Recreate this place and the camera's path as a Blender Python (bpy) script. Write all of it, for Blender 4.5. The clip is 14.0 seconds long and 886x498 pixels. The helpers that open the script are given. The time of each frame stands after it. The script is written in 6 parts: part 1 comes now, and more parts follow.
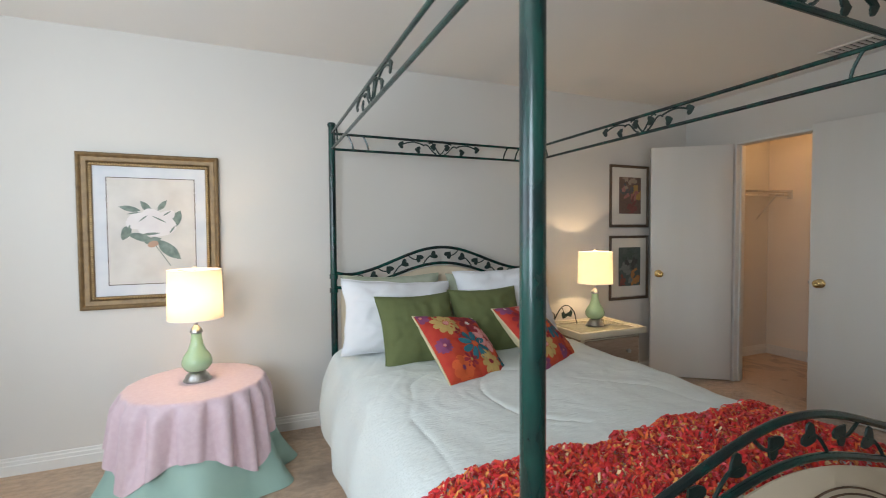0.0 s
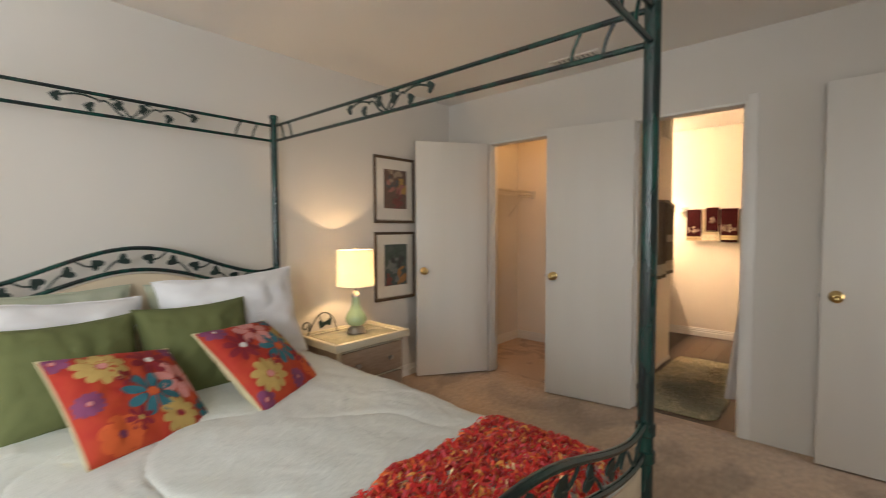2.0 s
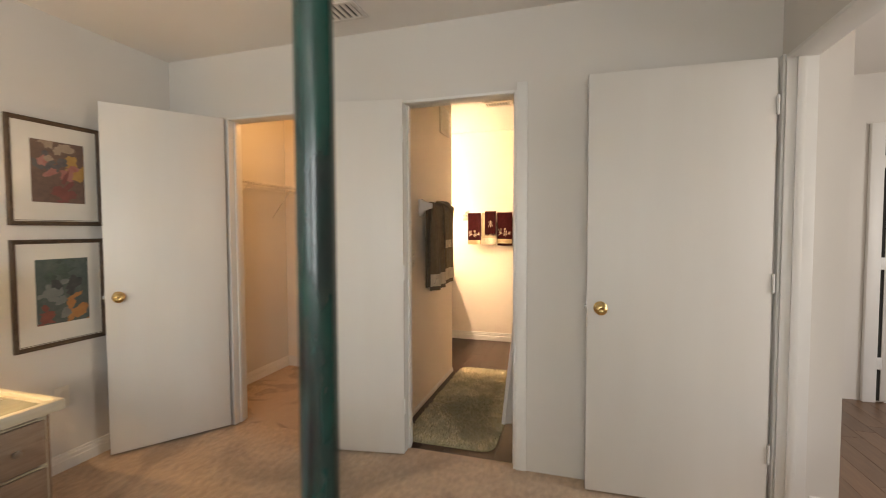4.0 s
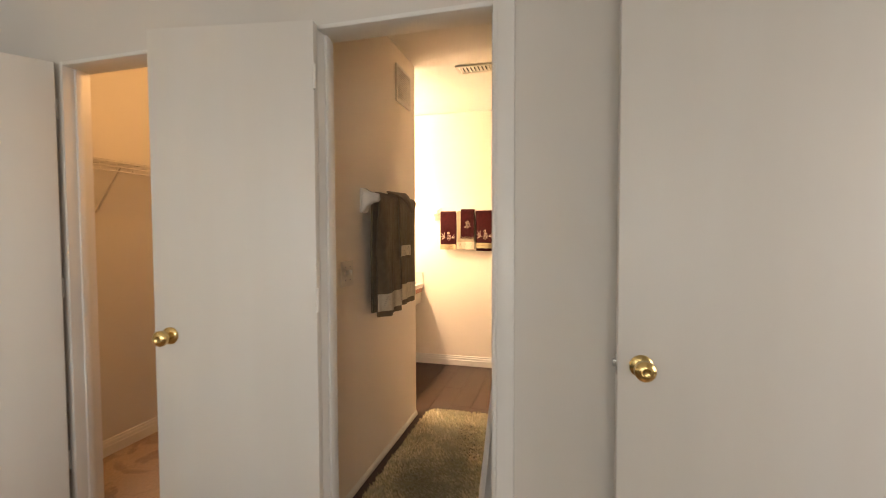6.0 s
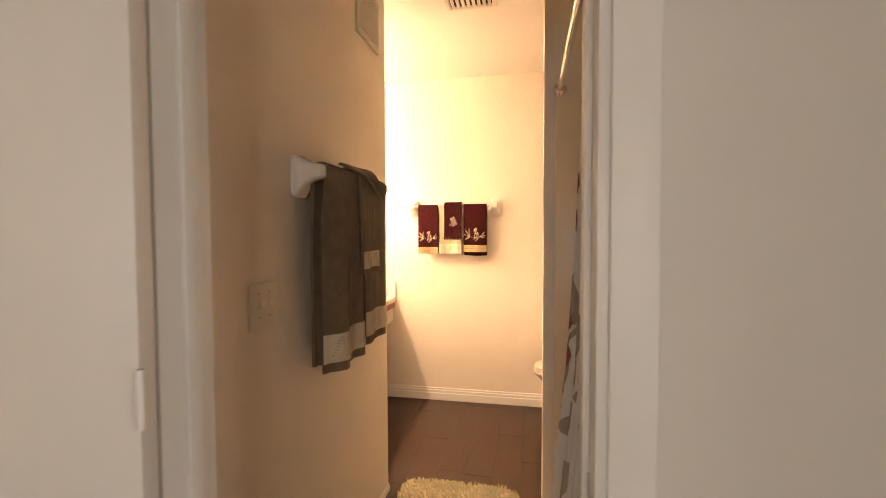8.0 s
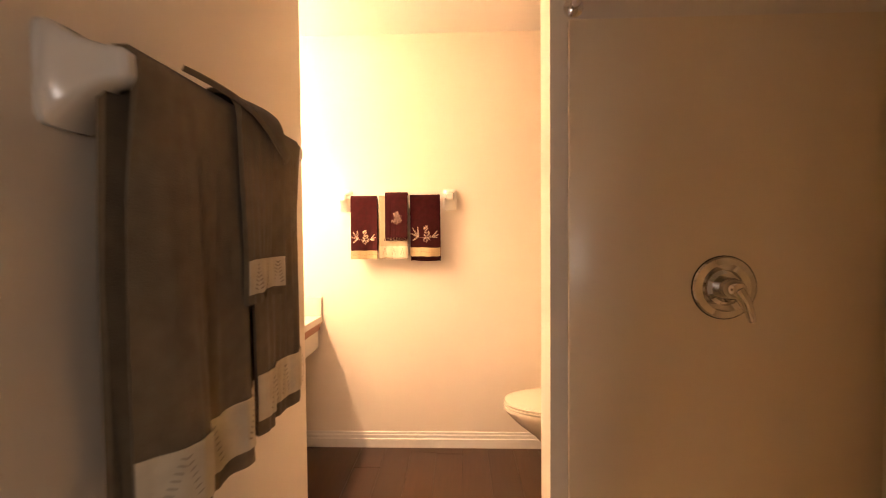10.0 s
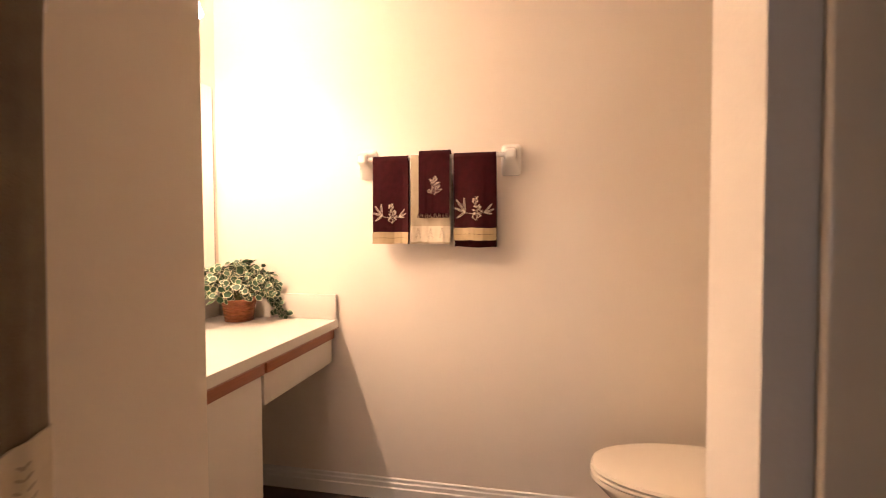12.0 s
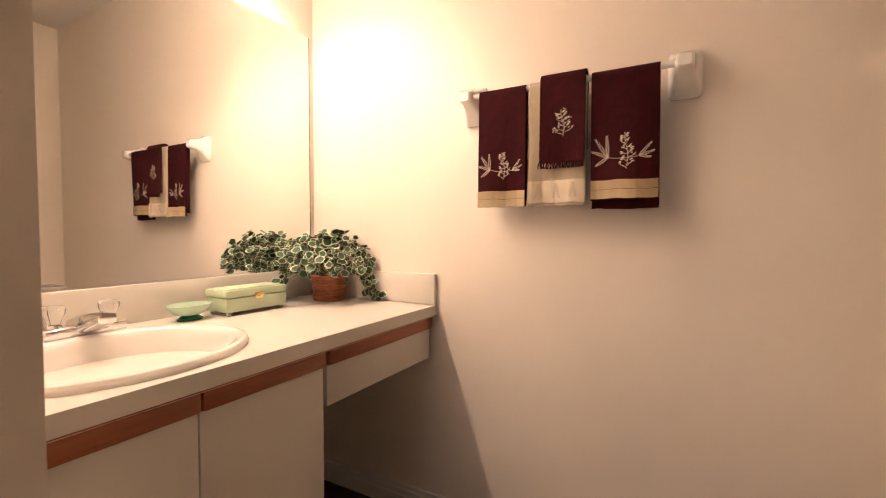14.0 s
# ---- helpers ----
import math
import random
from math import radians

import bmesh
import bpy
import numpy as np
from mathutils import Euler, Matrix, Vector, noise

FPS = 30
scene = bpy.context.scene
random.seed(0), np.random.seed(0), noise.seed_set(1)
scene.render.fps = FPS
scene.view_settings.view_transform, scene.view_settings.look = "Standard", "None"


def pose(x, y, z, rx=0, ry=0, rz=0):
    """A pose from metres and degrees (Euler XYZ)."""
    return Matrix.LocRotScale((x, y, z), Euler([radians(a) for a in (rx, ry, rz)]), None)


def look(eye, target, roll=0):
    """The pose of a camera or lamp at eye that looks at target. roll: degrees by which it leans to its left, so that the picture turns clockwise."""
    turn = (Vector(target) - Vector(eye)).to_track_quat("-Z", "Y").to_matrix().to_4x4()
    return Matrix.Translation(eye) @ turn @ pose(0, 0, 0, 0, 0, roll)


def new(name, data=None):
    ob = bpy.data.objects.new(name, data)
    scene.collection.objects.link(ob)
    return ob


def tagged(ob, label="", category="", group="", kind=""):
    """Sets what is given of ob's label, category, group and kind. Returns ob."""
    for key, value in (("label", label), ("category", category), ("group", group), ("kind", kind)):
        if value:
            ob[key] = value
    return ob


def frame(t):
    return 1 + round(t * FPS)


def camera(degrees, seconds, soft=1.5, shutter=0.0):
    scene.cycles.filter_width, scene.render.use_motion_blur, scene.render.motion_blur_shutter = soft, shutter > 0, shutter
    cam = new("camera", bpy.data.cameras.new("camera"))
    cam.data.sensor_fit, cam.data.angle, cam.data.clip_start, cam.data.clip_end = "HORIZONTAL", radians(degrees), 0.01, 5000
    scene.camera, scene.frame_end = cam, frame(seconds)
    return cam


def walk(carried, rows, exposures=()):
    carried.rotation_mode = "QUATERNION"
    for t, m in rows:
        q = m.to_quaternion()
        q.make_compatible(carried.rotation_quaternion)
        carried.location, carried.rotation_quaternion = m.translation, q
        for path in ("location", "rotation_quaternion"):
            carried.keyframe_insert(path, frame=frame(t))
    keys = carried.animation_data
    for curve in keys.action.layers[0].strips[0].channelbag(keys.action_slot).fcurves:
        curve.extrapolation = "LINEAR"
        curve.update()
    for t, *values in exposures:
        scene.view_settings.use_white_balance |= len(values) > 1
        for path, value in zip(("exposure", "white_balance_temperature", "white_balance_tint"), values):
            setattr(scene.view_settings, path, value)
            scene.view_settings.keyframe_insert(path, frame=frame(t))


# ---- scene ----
cam = camera(91.0, 14.0, soft=1.0, shutter=0.5)
PATH = [
    (0, (0.388, 0.147, 1.286), (1.128, 2.004, 1.218), -0.4),
    (0.5, (0.464, 0.182, 1.282), (1.289, 2.003, 1.21), -0.5),
    (1, (0.598, 0.242, 1.286), (1.594, 1.974, 1.201), -0.6),
    (1.5, (0.768, 0.303, 1.281), (2.003, 1.874, 1.189), -0.6),
    (2, (0.92, 0.387, 1.287), (2.403, 1.726, 1.194), -0.2),
    (2.5, (1.082, 0.441, 1.295), (2.76, 1.524, 1.197), -0.3),
    (3, (1.293, 0.46, 1.301), (3.1, 1.313, 1.204), -0.4),
    (3.5, (1.514, 0.471, 1.286), (3.384, 1.174, 1.194), -0.3),
    (4, (1.746, 0.486, 1.303), (3.655, 1.076, 1.217), -0.2),
    (6.5, (2.903, 0.659, 1.3), (4.833, 1.179, 1.224), -0.2),
    (7, (3.136, 0.737, 1.306), (5.066, 1.254, 1.231), -0.2),
    (9.5, (4.019, 1.067, 1.271), (6.016, 1.162, 1.202), -0.4),
    (10, (4.211, 1.092, 1.268), (6.209, 1.163, 1.207), -0.5),
    (10.5, (4.436, 1.088, 1.238), (6.433, 1.166, 1.184), -0.5),
    (11, (4.654, 1.078, 1.213), (6.65, 1.167, 1.16), -0.4),
    (11.5, (4.816, 1.071, 1.192), (6.799, 1.302, 1.141), -0.3),
    (12, (4.96, 1.068, 1.17), (6.921, 1.455, 1.109), -0.2),
    (12.5, (5.11, 1.084, 1.141), (7.023, 1.662, 1.07), -0.1),
    (13, (5.237, 1.111, 1.107), (7.092, 1.856, 1.036), 0.0),
    (13.5, (5.356, 1.122, 1.079), (7.151, 2.001, 1.006), 0.0),
    (14, (5.429, 1.126, 1.055), (7.172, 2.105, 0.982), 0.1),
]
EXPOSURE = [(0, 0.0, 6200, 10), (1, 0.0, 6500, 12), (2, 0.22, 7100, 14), (3, 0.58, 7600, 16), (4, 0.72, 7300, 14), (7, 0.62, 7600, 17), (9.5, 0.55, 8900, 29),
            (10.5, 0.62, 8600, 31), (11.5, 0.22, 7100, 28), (12.5, -0.42, 6400, 24), (13.5, -0.6, 6200, 23), (14, -0.64, 6150, 22)]
walk(cam, [(t, look(eye, target, roll)) for t, eye, target, roll in PATH], EXPOSURE)

# ---------------------------------------------------------------- light
world = bpy.data.worlds.new("sky")
scene.world = world
world.use_nodes = True
sky = world.node_tree.nodes.new("ShaderNodeTexSky")
sky.sky_type, sky.sun_disc = "NISHITA", False
sky.sun_elevation, sky.sun_rotation = radians(40), radians(200)
world.node_tree.links.new(sky.outputs[0], world.node_tree.nodes["Background"].inputs[0])
world.node_tree.nodes["Background"].inputs[1].default_value = 0.12


def lamp(name, kind, place, watts, colour, size=0.05, target=None, size_y=None):
    data = bpy.data.lights.new(name, kind)
    data.energy, data.color = watts, colour
    if kind == "AREA":
        data.shape, data.size, data.size_y = "RECTANGLE", size, size_y or size
    else:
        data.shadow_soft_size = size
    ob = new(name, data)
    ob.matrix_world = look(place, target) if target else pose(*place)
    return ob


WARM = (1.0, 0.70, 0.40)
lamp("window_daylight", "AREA", (-1.36, 1.40, 1.50), 21, (0.80, 0.91, 1.0), 1.7, (-0.36, 1.40, 1.78), 1.1)
# added lamp in an unseen second window, taking part of the daylight
lamp("window_daylight", "AREA", (-0.62, -0.36, 1.50), 46, (0.80, 0.91, 1.0), 1.1, (-0.62, 0.64, 1.78), 1.1)
# area lamp added out of view to brighten the hall like daylight
lamp("added_hall_daylight", "AREA", (3.2, -2.9, 1.5), 26, (0.95, 0.97, 1.0), 2.0, (3.8, -1.0, 1.2), 1.6)
lamp("table_lamp_bulb", "POINT", (0.02, 2.755, 0.98), 4.6, WARM, 0.012)
lamp("bedside_lamp_bulb", "POINT", (2.765, 2.88, 1.02), 7.6, WARM, 0.012)
lamp("closet_bulb", "POINT", (4.75, 2.35, 2.30), 6.4, (1.0, 0.56, 0.22), 0.06)
for x in (5.75, 6.06, 6.37):
    lamp("vanity_bulb", "POINT", (x, 2.335, 2.045), 23.0, (1.0, 0.74, 0.50), 0.016)

# ---------------------------------------------------------------- materials


def mat(name, colour, rough=0.6, metal=0.0, second=None, scale=8.0, grain=0.0, grain_scale=300.0, amount=0.5, stretch=(1, 1, 1),
        coat=0.0, vary=0.0, glow=None, sheen=0.0, transmission=0.0, through_light=0.0, relief=0.002, spec=0.5):
    """A procedural surface: a colour that drifts towards a second one at a large scale, with fine grain and relief."""
    m = bpy.data.materials.new(name)
    m.use_nodes = True
    nt = m.node_tree
    b = nt.nodes["Principled BSDF"]
    b.inputs["Roughness"].default_value, b.inputs["Metallic"].default_value = rough, metal
    b.inputs["Coat Weight"].default_value, b.inputs["Sheen Weight"].default_value = coat, sheen
    b.inputs["Transmission Weight"].default_value = transmission
    b.inputs["Specular IOR Level"].default_value = spec
    geo = nt.nodes.new("ShaderNodeTexCoord")
    mp = nt.nodes.new("ShaderNodeMapping")
    mp.inputs["Scale"].default_value = stretch
    nt.links.new(geo.outputs["Object"], mp.inputs[0])
    big = nt.nodes.new("ShaderNodeTexNoise")
    big.inputs["Scale"].default_value, big.inputs["Detail"].default_value = scale, 5
    nt.links.new(mp.outputs[0], big.inputs["Vector"])
    ramp = nt.nodes.new("ShaderNodeValToRGB")
    second = second or tuple(c * 0.88 for c in colour)
    ramp.color_ramp.elements[0].position, ramp.color_ramp.elements[1].position = 0.5 - amount * 0.5, 0.5 + amount * 0.5
    ramp.color_ramp.elements[0].color, ramp.color_ramp.elements[1].color = (*second, 1), (*colour, 1)
    nt.links.new(big.outputs["Fac"], ramp.inputs[0])
    out = ramp.outputs[0]
    if vary:
        info = nt.nodes.new("ShaderNodeObjectInfo")
        hsv = nt.nodes.new("ShaderNodeHueSaturation")
        rng = nt.nodes.new("ShaderNodeMapRange")
        rng.inputs[3].default_value, rng.inputs[4].default_value = 1 - vary, 1 + vary
        nt.links.new(info.outputs["Random"], rng.inputs[0])
        nt.links.new(rng.outputs[0], hsv.inputs["Value"])
        nt.links.new(out, hsv.inputs["Color"])
        out = hsv.outputs[0]
    nt.links.new(out, b.inputs["Base Color"])
    if grain:
        fine = nt.nodes.new("ShaderNodeTexNoise")
        fine.inputs["Scale"].default_value, fine.inputs["Detail"].default_value = grain_scale, 3
        nt.links.new(mp.outputs[0], fine.inputs["Vector"])
        bump = nt.nodes.new("ShaderNodeBump")
        bump.inputs["Strength"].default_value, bump.inputs["Distance"].default_value = grain, relief
        nt.links.new(fine.outputs["Fac"], bump.inputs["Height"])
        nt.links.new(bump.outputs[0], b.inputs["Normal"])
    if glow:
        b.inputs["Emission Color"].default_value, b.inputs["Emission Strength"].default_value = (*glow[0], 1), glow[1]
    if through_light:
        tr = nt.nodes.new("ShaderNodeBsdfTranslucent")
        tr.inputs[0].default_value = (*colour, 1)
        mix = nt.nodes.new("ShaderNodeMixShader")
        mix.inputs[0].default_value = through_light
        nt.links.new(b.outputs[0], mix.inputs[1])
        nt.links.new(tr.outputs[0], mix.inputs[2])
        nt.links.new(mix.outputs[0], nt.nodes["Material Output"].inputs[0])
    return m


WALL = mat("wall_paint", (0.70, 0.665, 0.615), 0.62, scale=1.3, second=(0.665, 0.63, 0.58), grain=0.12, grain_scale=140)
# same wall paint, with the bathroom's warm lamp light put into its colour
BATHWALL = mat("warm_lit_wall_paint", (0.85, 0.77, 0.67), 0.5, scale=1.1, second=(0.82, 0.74, 0.64), grain=0.22, grain_scale=110)
CLOSETWALL = mat("closet_paint", (0.74, 0.66, 0.54), 0.6, scale=1.5, grain=0.12, grain_scale=140)
CEIL = mat("ceiling_paint", (0.80, 0.765, 0.72), 0.85, scale=0.9, second=(0.77, 0.735, 0.69), grain=0.35, grain_scale=95)
DOORPAINT = mat("door_paint", (0.72, 0.695, 0.65), 0.42, scale=2.2, second=(0.69, 0.66, 0.61), grain=0.06, grain_scale=60, stretch=(3, 3, 0.4))
TRIM = mat("trim_paint", (0.79, 0.775, 0.74), 0.4, scale=4, second=(0.74, 0.72, 0.68), grain=0.05, grain_scale=90)
BRASS = mat("brass", (0.78, 0.58, 0.26), 0.2, 1.0, scale=30, second=(0.6, 0.42, 0.17))
CHROME = mat("chrome", (0.85, 0.85, 0.86), 0.07, 1.0, scale=20, second=(0.8, 0.8, 0.82))
NICKEL = mat("brushed_nickel", (0.55, 0.53, 0.5), 0.28, 1.0, scale=40, second=(0.42, 0.4, 0.38))
DARKIRON = mat("dark_iron", (0.03, 0.035, 0.03), 0.5, 0.3, scale=30)
GREENIRON = mat("green_patina_iron", (0.004, 0.050, 0.038), 0.26, 0.0, scale=16, second=(0.003, 0.011, 0.013), stretch=(1, 1, 0.38), grain=0.2, grain_scale=70, coat=0.25, amount=0.22)
LEAFIRON = mat("dark_leaf_iron", (0.018, 0.045, 0.038), 0.4, 0.2, scale=40, second=(0.01, 0.02, 0.018), grain=0.15, grain_scale=200)
WOODPULL = mat("oak_edge", (0.37, 0.125, 0.05), 0.4, scale=6, second=(0.22, 0.065, 0.026), stretch=(2, 18, 30), grain=0.1, grain_scale=30, amount=0.8)
LAMINATE = mat("white_laminate", (0.69, 0.65, 0.585), 0.35, scale=3, second=(0.665, 0.625, 0.56))
CERAMIC = mat("white_ceramic", (0.82, 0.79, 0.74), 0.12, scale=2, second=(0.80, 0.77, 0.72), coat=0.3)
BISQUE = mat("bisque_china", (0.80, 0.72, 0.60), 0.14, scale=2, second=(0.785, 0.70, 0.58), coat=0.3)
SURROUND = mat("shower_fibreglass", (0.88, 0.755, 0.575), 0.22, scale=1.2, second=(0.86, 0.73, 0.55))
PLASTIC = mat("ivory_plastic", (0.78, 0.72, 0.62), 0.4, scale=5)
VENTPAINT = mat("vent_enamel", (0.72, 0.68, 0.62), 0.45, scale=8)
# near-black: shade of recesses put into colour, also the floor joints
GAPSHADOW = mat("gap_shadow_and_joint", (0.02, 0.018, 0.015), 0.9, scale=8)
SHADE = mat("lamp_shade_linen", (0.90, 0.86, 0.76), 0.85, scale=9, second=(0.86, 0.81, 0.70), grain=0.25, grain_scale=600, through_light=0.45)
GLASSGREEN = mat("green_lamp_glass", (0.47, 0.63, 0.40), 0.12, scale=5, second=(0.41, 0.59, 0.34), coat=0.5, through_light=0.12)
PINK = mat("pink_damask", (0.70, 0.53, 0.56), 0.6, scale=40, second=(0.67, 0.495, 0.53), grain=0.3, grain_scale=260, sheen=0.2, amount=0.15)
SAGE = mat("sage_cloth", (0.36, 0.51, 0.43), 0.6, scale=6, second=(0.31, 0.455, 0.385), grain=0.2, grain_scale=500)
QUILT = mat("pale_comforter", (0.77, 0.80, 0.765), 0.55, scale=5, second=(0.72, 0.755, 0.72), grain=0.8, grain_scale=95, stretch=(0.25, 1, 1), relief=0.005, sheen=0.15)
WHITECLOTH = mat("white_cotton", (0.82, 0.82, 0.83), 0.85, scale=6, second=(0.77, 0.77, 0.79), grain=0.2, grain_scale=350)
OLIVE = mat("olive_cotton", (0.135, 0.155, 0.055), 0.85, scale=9, second=(0.13, 0.15, 0.055), grain=0.25, grain_scale=420)
SHAM = mat("sage_sham", (0.36, 0.40, 0.29), 0.85, scale=18, second=(0.44, 0.46, 0.36), grain=0.3, grain_scale=300)
REDCLOTH = mat("red_print_cotton", (0.47, 0.028, 0.018), 0.8, scale=9, second=(0.55, 0.07, 0.02), grain=0.2, grain_scale=420, amount=0.3)
CREAMEDGE = mat("cream_backing", (0.72, 0.62, 0.38), 0.85, scale=12, grain=0.2, grain_scale=400)
PETALS = {n: mat("print_" + n, c, 0.8, scale=30, grain=0.2, grain_scale=420) for n, c in dict(
    yellow=(0.60, 0.40, 0.13), teal=(0.03, 0.17, 0.22), pink=(0.74, 0.30, 0.28), maroon=(0.30, 0.02, 0.035),
    purple=(0.26, 0.06, 0.15), white=(0.8, 0.72, 0.68), orange=(0.70, 0.12, 0.03)).items()}
CREAMPANEL = mat("cream_cushion_cloth", (0.72, 0.60, 0.44), 0.8, scale=10, second=(0.68, 0.56, 0.40), grain=0.3, grain_scale=300)
BROWNTHREAD = mat("brown_thread", (0.16, 0.09, 0.05), 0.85, scale=40)
NIGHTWOOD = mat("whitewashed_wood", (0.39, 0.285, 0.205), 0.5, scale=7, second=(0.29, 0.20, 0.14), stretch=(2, 14, 14), grain=0.25, grain_scale=60)
NIGHTTOP = mat("whitewashed_top", (0.66, 0.60, 0.46), 0.3, scale=6, second=(0.60, 0.53, 0.40), stretch=(2, 12, 12), grain=0.1, grain_scale=60)
GOLDFRAME = mat("gilt_frame", (0.22, 0.135, 0.052), 0.40, 0.35, scale=30, second=(0.12, 0.07, 0.028), grain=0.4, grain_scale=120)
GILTBEAD = mat("gilt_bead", (0.50, 0.34, 0.15), 0.4, 0.4, scale=60, second=(0.2, 0.12, 0.05))
DARKFRAME = mat("dark_brown_frame", (0.115, 0.07, 0.038), 0.4, scale=40, second=(0.05, 0.03, 0.018), grain=0.2, grain_scale=100)
MATBOARD = mat("cream_mat_board", (0.74, 0.70, 0.63), 0.9, scale=5)
MARBLEMAT = mat("marbled_mat", (0.72, 0.72, 0.73), 0.85, scale=7, second=(0.60, 0.62, 0.66), amount=0.35)
PAPER = mat("aged_paper", (0.74, 0.70, 0.65), 0.9, scale=7, second=(0.58, 0.535, 0.49), amount=0.6)
BLOOM = mat("painted_bloom", (0.80, 0.76, 0.74), 0.9, scale=14, second=(0.72, 0.66, 0.65))
PAINTLEAF = mat("painted_leaf", (0.07, 0.10, 0.085), 0.9, scale=34, second=(0.34, 0.40, 0.34), amount=0.9)
VANITYCLOTH = mat("taupe_terry", (0.185, 0.138, 0.083), 0.95, scale=30, second=(0.14, 0.10, 0.058), grain=0.7, grain_scale=420, sheen=0.08)
BURGUNDY = mat("burgundy_terry", (0.040, 0.004, 0.006), 0.95, scale=40, second=(0.026, 0.003, 0.004), grain=0.7, grain_scale=420, spec=0.15)
BEIGETERRY = mat("beige_terry", (0.46, 0.38, 0.26), 0.95, scale=40, grain=0.7, grain_scale=420, sheen=0.2)
BAND = mat("ivory_band", (0.66, 0.58, 0.44), 0.8, scale=30, second=(0.56, 0.47, 0.34), grain=0.3, grain_scale=500)
GOLDBAND = mat("gold_band", (0.44, 0.34, 0.19), 0.7, scale=30, second=(0.36, 0.27, 0.15), grain=0.3, grain_scale=500)
THREAD = mat("cream_thread", (0.60, 0.50, 0.39), 0.7, scale=60, grain=0.3, grain_scale=800)
GREYTHREAD = mat("grey_brown_thread", (0.40, 0.33, 0.25), 0.8, scale=60)
CURTAIN = mat("curtain_cotton", (0.74, 0.70, 0.66), 0.85, scale=5, second=(0.70, 0.66, 0.62), grain=0.15, grain_scale=500, through_light=0.25)
PRINTTAUPE = mat("curtain_print_taupe", (0.28, 0.22, 0.17), 0.85, scale=14, second=(0.36, 0.29, 0.22), grain=0.15, grain_scale=500)
PRINTRED = mat("curtain_print_red", (0.20, 0.032, 0.03), 0.85, scale=14, second=(0.28, 0.075, 0.06), grain=0.15, grain_scale=500)
BASKET = mat("basket_cane", (0.38, 0.13, 0.06), 0.5, scale=40, second=(0.24, 0.07, 0.03), grain=0.3, grain_scale=150, vary=0.15)
MINT = mat("mint_lacquer", (0.52, 0.62, 0.43), 0.35, scale=10, second=(0.49, 0.585, 0.40))
JADE = mat("jade_glass", (0.62, 0.75, 0.62), 0.12, scale=5, second=(0.52, 0.70, 0.55), through_light=0.35, coat=0.4)
JADEDARK = mat("dark_jade_glass", (0.02, 0.16, 0.09), 0.15, scale=5, coat=0.4)
ACRYLIC = mat("clear_acrylic", (0.95, 0.95, 0.95), 0.04, scale=5, second=(0.94, 0.94, 0.94), transmission=0.92)
# polished chrome with a darker tone mixed in for dark reflections
VALVECHROME = mat("dark_reflection_chrome", (0.80, 0.79, 0.78), 0.06, 1.0, scale=20, second=(0.55, 0.54, 0.53))
MIRROR = mat("mirror_silver", (0.90, 0.90, 0.88), 0.008, 1.0, scale=1, second=(0.895, 0.895, 0.875))
WICKER = mat("wicker_cane", (0.74, 0.60, 0.46), 0.6, scale=40, second=(0.62, 0.48, 0.35), grain=0.3, grain_scale=150)
INSETSTONE = mat("mottled_stone", (0.46, 0.43, 0.29), 0.14, scale=26, second=(0.33, 0.31, 0.21), amount=0.5, coat=0.3)
TABLEGLASS = mat("table_glass", (0.22, 0.27, 0.22), 0.06, scale=5, second=(0.21, 0.26, 0.21))
WIRE = mat("white_wire", (0.74, 0.70, 0.64), 0.4, scale=30)
BULB = mat("frosted_glass", (0.95, 0.93, 0.89), 0.3, scale=30, second=(0.94, 0.92, 0.88), through_light=0.3, glow=((1.0, 0.80, 0.58), 27.0))
OUTDOOR = mat("outdoor_ground", (0.2, 0.24, 0.12), 0.9, scale=2)


def carpet_material():
    m = mat("tan_carpet", (0.56, 0.395, 0.26), 1.0, scale=2.4, second=(0.46, 0.315, 0.20), grain=1.0, grain_scale=330, amount=0.34, sheen=0.3)
    nt = m.node_tree
    b = nt.nodes["Principled BSDF"]
    src = b.inputs["Base Color"].links[0].from_socket
    tufts = nt.nodes.new("ShaderNodeTexNoise")
    tufts.inputs["Scale"].default_value, tufts.inputs["Detail"].default_value = 120, 4
    rng = nt.nodes.new("ShaderNodeMapRange")
    rng.inputs[1].default_value, rng.inputs[2].default_value, rng.inputs[3].default_value, rng.inputs[4].default_value = 0.3, 0.7, 0.8, 1.12
    nt.links.new(tufts.outputs["Fac"], rng.inputs[0])
    hsv = nt.nodes.new("ShaderNodeHueSaturation")
    nt.links.new(src, hsv.inputs["Color"])
    nt.links.new(rng.outputs[0], hsv.inputs["Value"])
    # brushed pile: darker strokes and footmarks where the tufts lean away
    strokes = nt.nodes.new("ShaderNodeTexNoise")
    strokes.inputs["Scale"].default_value, strokes.inputs["Detail"].default_value, strokes.inputs["Distortion"].default_value = 5.2, 6, 1.3
    lean = nt.nodes.new("ShaderNodeMapRange")
    lean.inputs[1].default_value, lean.inputs[2].default_value, lean.inputs[3].default_value, lean.inputs[4].default_value = 0.53, 0.61, 1.0, 0.70
    nt.links.new(strokes.outputs["Fac"], lean.inputs[0])
    dark = nt.nodes.new("ShaderNodeHueSaturation")
    nt.links.new(hsv.outputs[0], dark.inputs["Color"])
    nt.links.new(lean.outputs[0], dark.inputs["Value"])
    nt.links.new(dark.outputs[0], b.inputs["Base Color"])
    return m


